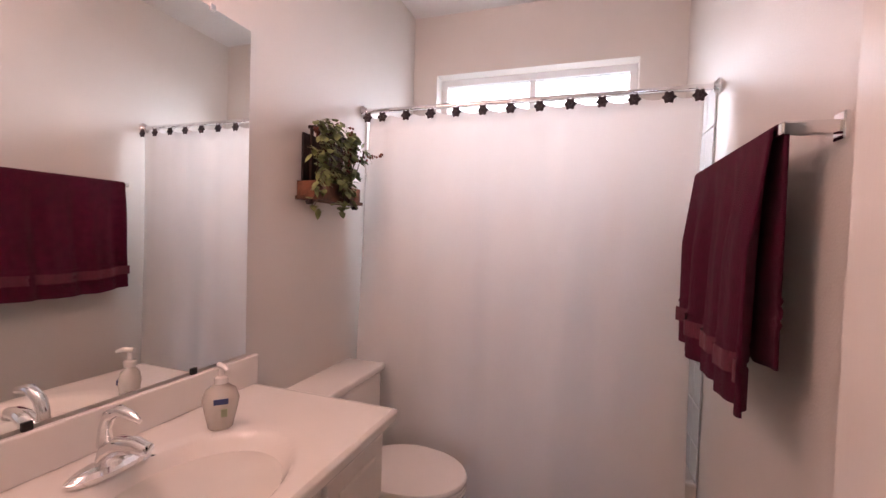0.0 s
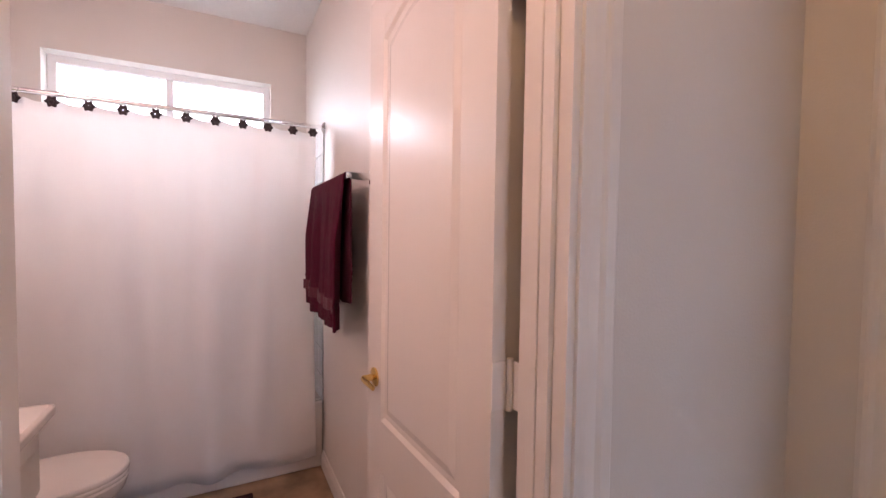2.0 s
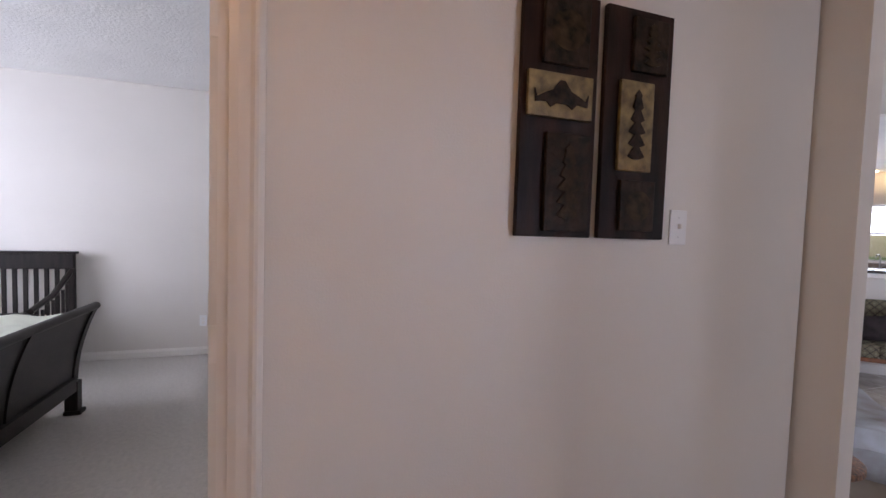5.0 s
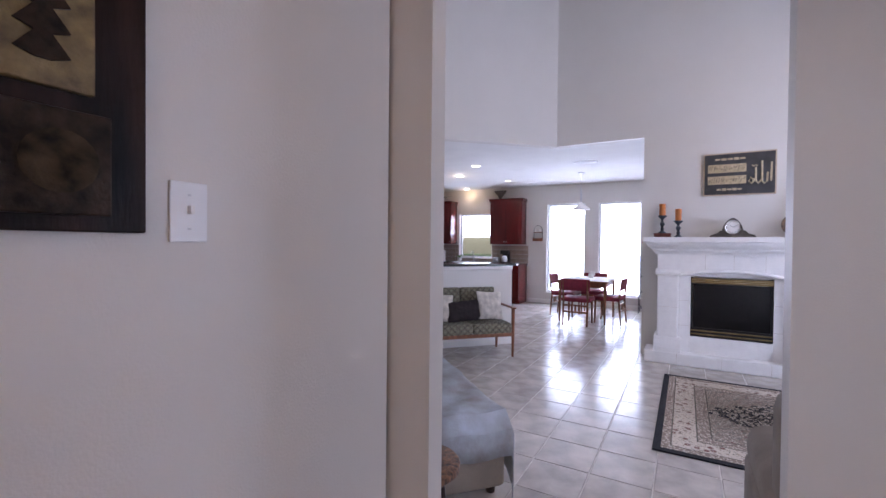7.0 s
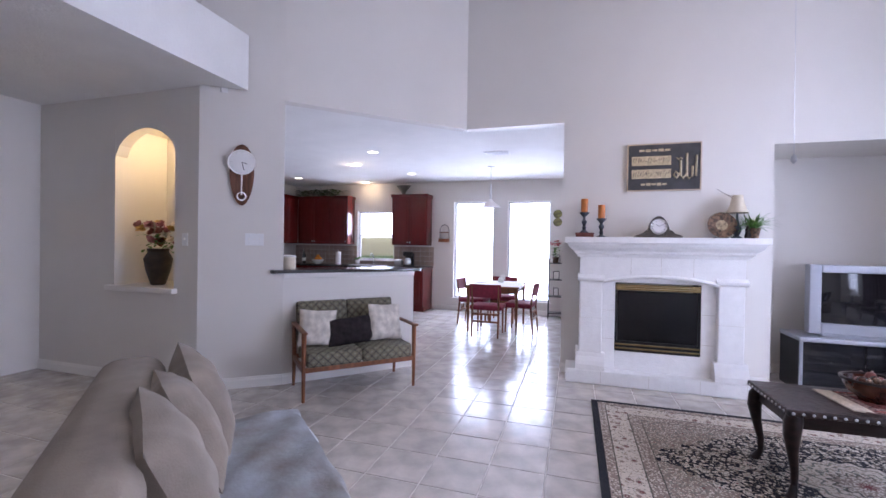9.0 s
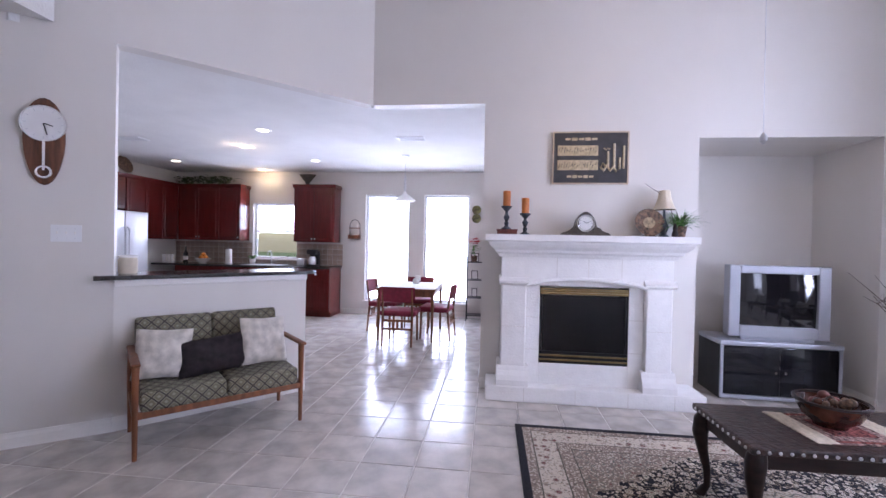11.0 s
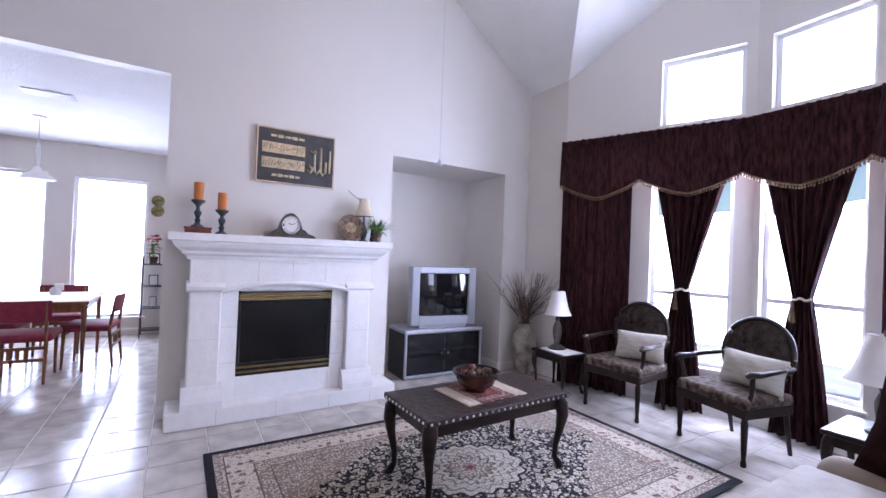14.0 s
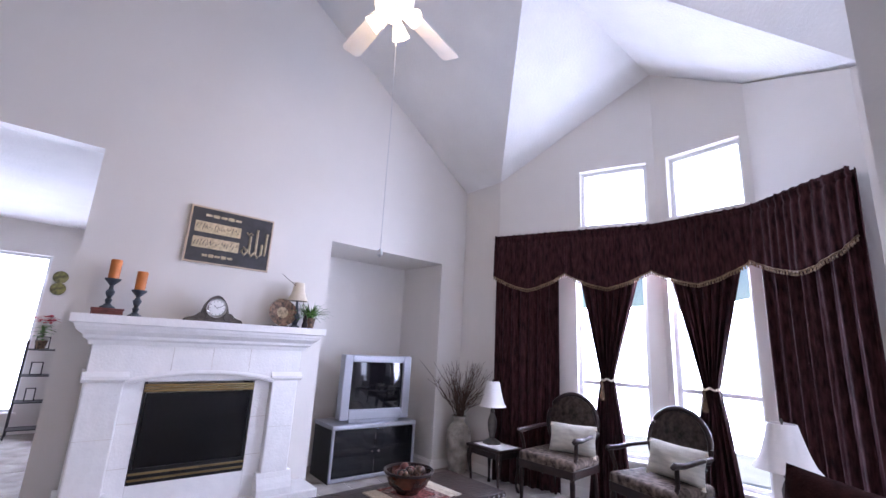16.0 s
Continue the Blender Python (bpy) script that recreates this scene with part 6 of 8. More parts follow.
def armchair():
    """Faces local -y; origin on the floor under the seat's middle."""
    e = thing("armchair", "dark wooden open armchair with oval brown damask back", "chair", pose(3.65, 6.81, 0, 0, 0, -86), group="armchairs by the window")
    for x in (-0.26, 0.26):
        pr = [(0.017, 0), (0.02, 0.02), (0.014, 0.05), (0.018, 0.10), (0.024, 0.30), (0.018, 0.32), (0.026, 0.345), (0.026, 0.40)]
        part("front_leg", lathe(pr, 12, x, -0.24), MAHOG, e, smooth=True)
        part("back_leg", tube([(x * 0.86, 0.30, 0.0), (x * 0.86, 0.26, 0.2), (x * 0.86, 0.23, 0.42)], [0.014, 0.019, 0.022], 8), MAHOG, e, smooth=True)
        arm = [(x * 1.08, 0.22, 0.66), (x * 1.14, 0.05, 0.655), (x * 1.15, -0.15, 0.64), (x * 1.12, -0.24, 0.645), (x * 1.10, -0.265, 0.63)]
        part("armrest", tube(arm, [0.016, 0.018, 0.022, 0.024, 0.016], 10), MAHOG, e, smooth=True)
        part("arm_post", tube([(x, -0.24, 0.39), (x * 1.04, -0.19, 0.50), (x * 1.12, -0.22, 0.63)], [0.02, 0.016, 0.018], 8), MAHOG, e, smooth=True)
    part("seat_rail", boxes((-0.28, -0.265, 0.33, 0.28, -0.235, 0.40), (-0.25, 0.21, 0.33, 0.25, 0.24, 0.40), (-0.285, -0.235, 0.33, -0.25, 0.22, 0.40), (0.25, -0.235, 0.33, 0.285, 0.22, 0.40), bev=0.006), MAHOG, e)
    part("seat", box(-0.285, -0.27, 0.385, 0.285, 0.24, 0.475, 0.035, 4), DAMASK, e, "brown damask seat cushion", smooth=True)
    tilt = pose(0, 0.24, 0.72, -10)
    ring = []
    for i in range(33):
        a = 2 * math.pi * i / 32
        ring.append((0.265 * math.cos(a), 0.0, 0.265 * math.sin(a)))
    part("back_frame", tube(ring, 0.022, 10), MAHOG, e, "oval dark wooden back frame", smooth=True, m=tilt)
    part("backrest", lathe([(0.02, -0.030), (0.12, -0.028), (0.21, -0.016), (0.25, -0.004), (0.25, 0.004), (0.21, 0.018), (0.02, 0.022)], 30), DAMASK_SHADED, e, "oval brown damask back pad", smooth=True, m=tilt @ pose(0, 0, 0, -90))
    for x in (-0.13, 0.13):
        part("back_support", tube([(x, 0.23, 0.38), (x, 0.225, 0.49)], 0.02, 8), MAHOG, e)
    return e


chair = armchair()
copy_thing(chair, pose(3.68, 5.90, 0, 0, 0, -103))


def lumbar(m):
    p = thing("pillow", "cream chenille lumbar pillow with fringed corners on an armchair", "pillow", m, group="armchair pillows")
    part("cover", cushion(0.46, 0.26, 0.15), PILLOW, p, smooth=True)
    for sx in (-1, 1):
        for sz in (-1, 1):
            part("corner_tassel", lathe([(0.004, -0.03), (0.018, -0.025), (0.006, 0.0)], 8), FRINGE, p, m=pose(sx * 0.22, 0, sz * 0.12))
    return p


lumbar(pose(3.71, 6.71, 0.605, -14, -2, -82))
lumbar(pose(3.73, 5.80, 0.605, -14, 2, -98))


# ---- tables, lamps, vase ----
def side_table(m, w, d, h, label):
    e = thing("side_table", label, "table", m, group="end tables")
    part("tabletop", box(-w / 2, -d / 2, h - 0.03, w / 2, d / 2, h, 0.008), MAHOG, e)
    part("apron", boxes((-w / 2 + 0.03, -d / 2 + 0.03, h - 0.09, w / 2 - 0.03, d / 2 - 0.03, h - 0.03)), MAHOG, e)
    for sx in (-1, 1):
        for sy in (-1, 1):
            part("leg", cabriole(h - 0.03, 0.8), MAHOG, e, smooth=True, m=pose(sx * (w / 2 - 0.04), sy * (d / 2 - 0.04), 0, 0, 0, math.degrees(math.atan2(sy, sx)) - 45))
    return e


SHADE = mat("lamp_shade", (0.80, 0.77, 0.74), 0.8, vary=0.02, scale=20, bump=0.1, bump_scale=200)


def table_lamp(m, s, shade, label):
    e = thing("table_lamp", label, "lamp", m, group="table lamps")
    prof = [(0.075, 0), (0.075, 0.015), (0.05, 0.03), (0.022, 0.045), (0.024, 0.07), (0.036, 0.12), (0.040, 0.18), (0.024, 0.23), (0.014, 0.245), (0.022, 0.26), (0.012, 0.28), (0.008, 0.34)]
    part("base", lathe([(r * s, z * s) for r, z in prof], 24), PEWTER, e, "antique bronze urn shaped base", smooth=True)
    r0, r1, h = shade
    z0 = 0.30 * s
    n = 8
    pro = [(r0 - (r0 - r1) * (k / n) ** 0.62, z0 + h * k / n) for k in range(n + 1)]
    pro = pro + [(r - 0.004, z) for r, z in pro[::-1]]
    part("shade", lathe(pro, 32), SHADE, e, "white fabric bell shade", smooth=True)
    part("finial", lathe([(0.004, z0 + h - 0.01), (0.009, z0 + h + 0.012), (0.003, z0 + h + 0.03)], 8), PEWTER, e, smooth=True)
    return e


side_table(pose(3.47, 7.48, 0, 0, 0, 0), 0.36, 0.46, 0.42, "dark wooden end table beside an armchair")
table_lamp(pose(3.50, 7.54, 0.42), 1.24, (0.145, 0.07, 0.25), "bronze table lamp with white bell shade, switched off")
dl = thing("doily", "white lace cloth on the end table", "cloth", pose(3.47, 7.46, 0.4205))
part("cloth", box(-0.13, -0.19, 0, 0.13, 0.19, 0.004, 0.001), SHADE, dl)
side_table(pose(3.34, 5.01, 0, 0, 0, 0), 0.46, 0.42, 0.50, "dark wooden end table beside the sofa")
table_lamp(pose(3.32, 5.01, 0.50), 0.95, (0.17, 0.075, 0.26), "bronze table lamp with white bell shade, switched off")


def floor_vase():
    e = thing("floor_vase", "large glazed stoneware floor vase with bare branches", "vase", pose(3.57, 8.13, 0))
    part("vase", lathe([(0.09, 0), (0.10, 0.02), (0.128, 0.19), (0.148, 0.35), (0.14, 0.44), (0.095, 0.51), (0.064, 0.54), (0.066, 0.58), (0.09, 0.605), (0.08, 0.605), (0.052, 0.565)], 32), POT, e, smooth=True)
    rnd = random.Random(9)
    bm = bmesh.new()
    for k in range(70):
        a, sp, h = rnd.uniform(2.2, 5.9), rnd.uniform(0.10, 0.60), rnd.uniform(0.25, 0.68)
        if math.sin(a) > 0.3:
            sp *= 0.3
        if math.cos(a) > 0.3:
            sp *= 0.5
        pts = [(0.02 * math.cos(a), 0.02 * math.sin(a), 0.5)]
        for i in range(1, 6):
            f = i / 5
            pts.append((math.cos(a) * sp * f ** 1.3 + rnd.uniform(-0.028, 0.028), math.sin(a) * sp * f ** 1.3 + rnd.uniform(-0.02, 0.02), 0.57 + h * f + rnd.uniform(-0.02, 0.02)))
        tube(pts, [0.005, 0.0042, 0.0036, 0.003, 0.0024, 0.0015], 5, bm)
        for _ in range(4):
            q = Vector(pts[rnd.choice((2, 3, 4))])
            tube([q, q + Vector((rnd.uniform(-0.10, 0.10), rnd.uniform(-0.08, 0.04), rnd.uniform(0.03, 0.13)))], [0.0022, 0.001], 4, bm)
    part("branch", bm, TWIG, e, "bare brown branches")


floor_vase()

# ---- sofas ----
SUEDE = mat("taupe_microsuede", (0.27, 0.22, 0.175), 0.85, vary=0.12, scale=5, bump=0.25, bump_scale=160, sheen=0.1)
THROW = mat("blue_grey_floral", (0.33, 0.36, 0.40), 0.7, vary=0.25, scale=6, bump=0.2, bump_scale=60, dark=(0.24, 0.22, 0.20))
REDC = mat("dark_red_cushion", (0.026, 0.010, 0.009), 0.9, vary=0.25, scale=12, bump=0.3, bump_scale=90, spec=0.04)
BEIGEC = mat("beige_cushion", (0.45, 0.41, 0.37), 0.85, vary=0.08, scale=8, bump=0.25, bump_scale=120)


def sofa(m, w, d, label, seat_mat):
    """Faces local -y, its middle at the origin."""
    e = thing("sofa", label, "sofa", m)
    part("base", box(-w / 2, -d / 2 + 0.03, 0.05, w / 2, d / 2, 0.32, 0.03, 3), SUEDE, e, smooth=True)
    part("backrest", box(-w / 2 + 0.02, d / 2 - 0.26, 0.30, w / 2 - 0.02, d / 2, 0.86, 0.09, 4), SUEDE, e, smooth=True)
    n = 2
    for k in range(n):
        x0 = -w / 2 + 0.20 + k * (w - 0.40) / n
        part("seat_cushion", box(x0 + 0.005, -d / 2, 0.31, x0 + (w - 0.40) / n - 0.005, d / 2 - 0.24, 0.46, 0.045, 4), seat_mat, e, smooth=True)
        part("back_cushion", box(x0 + 0.01, d / 2 - 0.30, 0.45, x0 + (w - 0.40) / n - 0.01, d / 2 - 0.13, 0.80, 0.07, 4), SUEDE, e, smooth=True)
    for s in (-1, 1):
        x0, x1 = sorted((s * (w / 2), s * (w / 2 - 0.21)))
        part("arm", box(x0, -d / 2 + 0.04, 0.28, x1, d / 2 - 0.02, 0.50, 0.09, 5), SUEDE, e, "rolled padded arm", smooth=True)
        for y in (-d / 2 + 0.10, d / 2 - 0.10):
            part("foot", lathe([(0.025, 0), (0.03, 0.05)], 10, s * (w / 2 - 0.1), y), MAHOG, e)
    return e


sofa(pose(1.74, 4.72, 0, 0, 0, 180), 2.18, 0.86, "taupe microsuede sofa with pale seat cushions", BEIGEC)
pl = thing("pillow", "dark red throw pillow leaning in the sofa corner", "pillow", pose(2.73, 4.64, 0.665, -20, 8, -93))
part("cover", cushion(0.60, 0.44, 0.17), REDC, pl, smooth=True)

chaise = thing("daybed", "upholstered daybed under a blue grey floral throw", "sofa", pose(-0.955, 5.06, 0, 0, 0, 138.3))
part("base", box(-0.67, 0.02, 0.05, 0.67, 0.86, 0.30, 0.03, 3), SUEDE, chaise, smooth=True)
part("backrest", box(-0.67, 0.60, 0.28, 0.67, 0.86, 0.84, 0.09, 4), SUEDE, chaise, smooth=True)
for x in (-0.6, 0.6):
    for y in (0.08, 0.78):
        part("foot", lathe([(0.025, 0), (0.03, 0.05)], 10, x, y), MAHOG, chaise)


def throw_cloth(u, v):
    x = -0.69 + 1.38 * u
    s = v * 0.95
    if s < 0.30:
        y, z = -0.012 + 0.008 * math.sin(x * 16), 0.14 + s
    else:
        y, z = (s - 0.30) * 0.96, 0.445 + 0.012 * math.sin(x * 6) + 0.006 * math.sin(x * 17 + s * 20)
    if u < 0.05:
        z -= (0.05 - u) / 0.05 * 0.22
        x = -0.69 - 0.012
    return (x, y, z)


thick(part("throw", sheet(throw_cloth, 60, 50), THROW, chaise, "pale blue grey floral throw", smooth=True), 0.012)
for x, y, tilt in ((0.42, 0.46, 20), (0.12, 0.52, 24), (-0.25, 0.55, 22)):
    part("back_cushion", cushion(0.46, 0.44, 0.20), SUEDE, chaise, "taupe suede cushion", smooth=True, m=pose(x, y, 0.66, -tilt, 8 * math.sin(x * 9), 6))
stool = thing("stool", "small round carved wooden stool beside the daybed", "stool", pose(-0.66, 4.02, 0))
part("seat", lathe([(0.17, 0.36), (0.185, 0.375), (0.185, 0.40), (0.17, 0.41), (0.02, 0.405)], 28), mat("carved_stool", (0.17, 0.075, 0.035), 0.5, vary=0.6, scale=60, bump=0.5, bump_scale=60), stool, smooth=True)
for k in range(3):
    a = k * 2.094
    part("leg", tube([(0.11 * math.cos(a), 0.11 * math.sin(a), 0.365), (0.15 * math.cos(a), 0.15 * math.sin(a), 0)], [0.02, 0.014], 8), MAHOG, stool, smooth=True)


# ---- loveseat by the bar ----
def lattice():
    m = bpy.data.materials.new("lattice_upholstery")
    m.use_nodes = True
    nt, b = m.node_tree, m.node_tree.nodes["Principled BSDF"]
    link, mk = nt.links.new, nt.nodes.new
    tc = mk("ShaderNodeTexCoord")
    sep = mk("ShaderNodeSeparateXYZ")
    link(tc.outputs["Object"], sep.inputs[0])

    def op(o, a, c):
        n = mk("ShaderNodeMath")
        n.operation = o
        for i, v in enumerate((a, c)):
            if isinstance(v, (int, float)):
                n.inputs[i].default_value = v
            else:
                link(v, n.inputs[i])
        return n.outputs[0]

    yz = op("ADD", sep.outputs[2], op("MULTIPLY", sep.outputs[1], 0.8))
    a, c = op("ADD", sep.outputs[0], yz), op("SUBTRACT", sep.outputs[0], yz)
    la = op("ABSOLUTE", op("SUBTRACT", op("FRACT", op("MULTIPLY", a, 12.5), 0), 0.5), 0)
    lc = op("ABSOLUTE", op("SUBTRACT", op("FRACT", op("MULTIPLY", c, 12.5), 0), 0.5), 0)
    lines = op("LESS_THAN", op("MINIMUM", la, lc), 0.085)
    dots = op("GREATER_THAN", op("MINIMUM", la, lc), 0.36)
    pale = op("LESS_THAN", op("MINIMUM", la, lc), 0.15)
    col = (0.16, 0.145, 0.095)
    out = None
    for fac, shade in ((pale, (0.27, 0.25, 0.18)), (lines, (0.045, 0.036, 0.03)), (dots, (0.29, 0.27, 0.21))):
        n = mk("ShaderNodeMix")
        n.data_type = "RGBA"
        link(fac, n.inputs["Factor"])
        if out is None:
            n.inputs["A"].default_value = (*col, 1)
        else:
            link(out, n.inputs["A"])
        n.inputs["B"].default_value = (*shade, 1)
        out = n.outputs["Result"]
    weave = mk("ShaderNodeTexNoise")
    weave.inputs["Scale"].default_value = 240
    link(tc.outputs["Object"], weave.inputs["Vector"])
    hsv = mk("ShaderNodeHueSaturation")
    link(op("ADD", op("MULTIPLY", weave.outputs[0], 0.6), 0.7), hsv.inputs["Value"])
    link(out, hsv.inputs["Color"])
    link(hsv.outputs[0], b.inputs["Base Color"])
    b.inputs["Roughness"].default_value = 0.9
    bp = mk("ShaderNodeBump")
    bp.inputs["Strength"].default_value, bp.inputs["Distance"].default_value = 0.4, 0.003
    link(weave.outputs[0], bp.inputs["Height"])
    link(bp.outputs[0], b.inputs["Normal"])
    return m


def loveseat():
    LAT = lattice()
    M = pose(-2.18, 6.60, 0, 0, 0, 45.7)
    e = thing("loveseat", "mid century teak loveseat with patterned olive cushions", "sofa", M)
    w, d = 1.035, 0.51
    for x in (0.0, w):
        part("front_leg", tube([(x, 0, 0), (x, 0, 0.60)], [0.014, 0.022], 10), TEAK, e, smooth=True)
        part("back_leg", tube([(x, d, 0), (x, d - 0.02, 0.35), (x, d + 0.04, 0.60)], [0.014, 0.022, 0.018], 10), TEAK, e, smooth=True)
        part("armrest", box(x - 0.025, -0.05, 0.588, x + 0.025, d + 0.05, 0.610, 0.010, 3), TEAK, e, smooth=True)
        part("side_rail", box(x - 0.014, 0, 0.25, x + 0.014, d, 0.30, 0.004), TEAK, e)
    part("front_rail", box(0.01, -0.012, 0.252, w - 0.01, 0.016, 0.295, 0.005), TEAK, e)
    part("back_rail", box(0.01, d - 0.01, 0.26, w - 0.01, d + 0.015, 0.30, 0.005), TEAK, e)
    for k in range(2):
        x0 = 0.025 + k * (w - 0.05) / 2
        x1 = x0 + (w - 0.05) / 2 - 0.006
        part("seat_cushion", box(x0, -0.03, 0.295, x1, d - 0.08, 0.42, 0.022, 3), LAT, e, "olive lattice patterned seat cushion", smooth=True)
        part("back_cushion", box(x0, -0.055, 0, x1, 0.055, 0.41, 0.022, 3), LAT, e, "olive lattice patterned back cushion", smooth=True, m=pose(0, d - 0.03, 0.40, -14))
    IVORYC = mat("ivory_damask", (0.64, 0.59, 0.52), 0.75, vary=0.16, scale=14, bump=0.3, bump_scale=90)
    DARKC = mat("charcoal_cushion", (0.035, 0.028, 0.03), 0.85, vary=0.2, scale=20, bump=0.3, bump_scale=150)
    for x, y, z, cw, ch, mt, rz, lab in ((0.17, 0.27, 0.585, 0.34, 0.34, IVORYC, -8, "ivory damask throw pillow with piping on the loveseat"), (0.83, 0.25, 0.60, 0.35, 0.36, IVORYC, 6, "ivory damask throw pillow with piping on the loveseat"), (0.47, 0.22, 0.545, 0.46, 0.26, DARKC, 3, "charcoal lumbar pillow on the loveseat")):
        p = thing("pillow", lab, "pillow", M @ pose(x, y, z, -20, 4 * math.sin(9 * x), rz))
        part("cover", cushion(cw, ch, 0.13), mt, p, smooth=True)


loveseat()


def wall_clock():
    e = thing("wall_clock", "oval wooden wall clock with white dial and pendulum", "clock", pose(-2.965, 6.716, 2.0, 0, 0, 37.2))
    n = 28
    body = [(0.105 * math.sin(2 * math.pi * i / n) * (1 + 0.12 * math.cos(2 * math.pi * i / n)), 0.285 * math.cos(2 * math.pi * i / n)) for i in range(n)]
    part("backboard", prism(body, -0.02, -0.002), mat("walnut", (0.16, 0.06, 0.03), 0.4, vary=0.3, scale=6, stretch=(5, 5, 0.7)), e, "oval walnut backboard")
    d = part("dial", lathe([(0.115, 0), (0.115, 0.012), (0.108, 0.016), (0.105, 0.013)], 32), DIAL, e, "round white dial", smooth=True, m=pose(0, -0.022, 0.115, 90))
    part("rim", lathe([(0.113, 0.01), (0.118, 0.01), (0.118, 0.02), (0.113, 0.02), (0.113, 0.01)], 32, caps=False), CHROME, d, smooth=True)
    for ang, ln in ((-105, 0.05), (-165, 0.075)):
        part("clock_pointer", box(-0.003, 0, 0.017, 0.003, ln, 0.019), BLACK, d, m=pose(0, 0, 0, 0, 0, ang))
    for k in range(12):
        part("hour_mark", box(-0.002, 0.085, 0.0135, 0.002, 0.10, 0.0155), STEEL, d, m=pose(0, 0, 0, 0, 0, 30 * k))
    part("pendulum_rod", box(-0.008, -0.03, -0.19, 0.008, -0.024, 0.01, 0.002), CHROME, e)
    part("pendulum_bob", lathe([(0.028, 0), (0.042, 0), (0.044, 0.006), (0.040, 0.010), (0.030, 0.010), (0.028, 0)], 24, caps=False), CHROME, e, smooth=True, m=pose(0, -0.022, -0.20, 90))


wall_clock()


def ceiling_fan():
    cx, cy, z = 1.08, 6.20, 3.42
    e = thing("ceiling_fan", "white ceiling fan with lit glass lamps and pull chain", "ceiling fan", pose(cx, cy, z))
    top = zc(cx) - z
    WH = mat("fan_white", (0.72, 0.68, 0.64), 0.4, vary=0.03)
    part("down_rod", tube([(0, 0, 0.1), (0, 0, top)], 0.012, 10), WH, e, smooth=True)
    part("canopy", lathe([(0.07, top - 0.02), (0.06, top - 0.08), (0.02, top - 0.11)], 20), WH, e, smooth=True)
    part("motor", lathe([(0.05, -0.06), (0.09, -0.05), (0.12, 0.0), (0.12, 0.06), (0.08, 0.10), (0.02, 0.12)], 28), WH, e, smooth=True)
    for k in range(5):
        b = part("blade", prism([(0.14, -0.045), (0.20, -0.06), (0.60, -0.07), (0.63, -0.055), (0.63, 0.055), (0.60, 0.07), (0.20, 0.06), (0.14, 0.045)], 0.0, 0.008, axes="xy"), WH, e, m=pose(0, 0, 0.01, 0, 0, 15 + 72 * k) @ pose(0, 0, 0, 10))
        part("blade_iron", box(0.08, -0.015, -0.006, 0.20, 0.015, 0.0, 0.002), BRASS, b)
    part("light_kit", lathe([(0.02, -0.14), (0.05, -0.12), (0.055, -0.06)], 18), WH, e, smooth=True)
    LIT = glow("lit_tulip_glass", (1, 0.72, 0.50), 6.0)
    for k in range(4):
        a = math.radians(35 + 90 * k)
        s = part("lamp_shade", lathe([(0.018, 0), (0.03, 0.02), (0.042, 0.06), (0.055, 0.10), (0.05, 0.10), (0.012, 0.02)], 16), LIT, e, "lit frosted tulip glass", smooth=True, m=pose(0.06 * math.cos(a), 0.06 * math.sin(a), -0.09, 0, 0, math.degrees(a)) @ pose(0, 0, 0, 0, 125))
    part("pull_chain", tube([(0.03, 0, -0.14), (0.04, -0.01, -0.8), (0.045, -0.01, -1.55)], 0.0018, 5), STEEL, e)
    part("chain_weight", lathe([(0.004, -1.585), (0.016, -1.57), (0.012, -1.55), (0.003, -1.535)], 10, 0.045, -0.01), STEEL, e, smooth=True)


ceiling_fan()
bulb("fan_bulb", (1.08, 6.20, 3.22), 14, (1, 0.66, 0.42), 0.08)


# ---- flower niche ----
nb = bmesh.new()
for sp in ((-3.42, 6.62, 0.93, -3.53, 7.15, 2.6), (-4.42, 6.62, 0.93, -4.30, 7.15, 2.6), (-4.30, 7.05, 0.93, -3.53, 7.15, 2.6), (-4.42, 6.62, 0.83, -3.42, 7.15, 0.93), (-4.30, 6.62, 2.50, -3.53, 7.05, 2.6)):
    box(min(sp[0], sp[3]), sp[1], sp[2], max(sp[0], sp[3]), sp[4], sp[5], bm=nb)
tagged(part("wall_flower_niche", nb, PAINT), "painted arched display niche", "wall", kind="structure")
ar = [(-4.30 + 0.77 * i / 16, 2.20 + 0.25 * math.sin(math.pi * i / 16) ** 0.55) for i in range(17)]
tagged(part("trim_niche_arch", prism([(-4.30, 2.47), *ar, (-3.53, 2.47)], 6.503, 6.617), PAINT), "plaster arch of the display niche", "wall", kind="structure")
tagged(part("trim_niche_sill", box(-4.36, 6.44, 0.885, -3.49, 7.05, 0.934, 0.008), TRIM), "white moulded niche sill", "sill", kind="structure")
bulb("niche_bulb", (-3.80, 6.80, 2.40), 8, (1, 0.72, 0.42), 0.03)


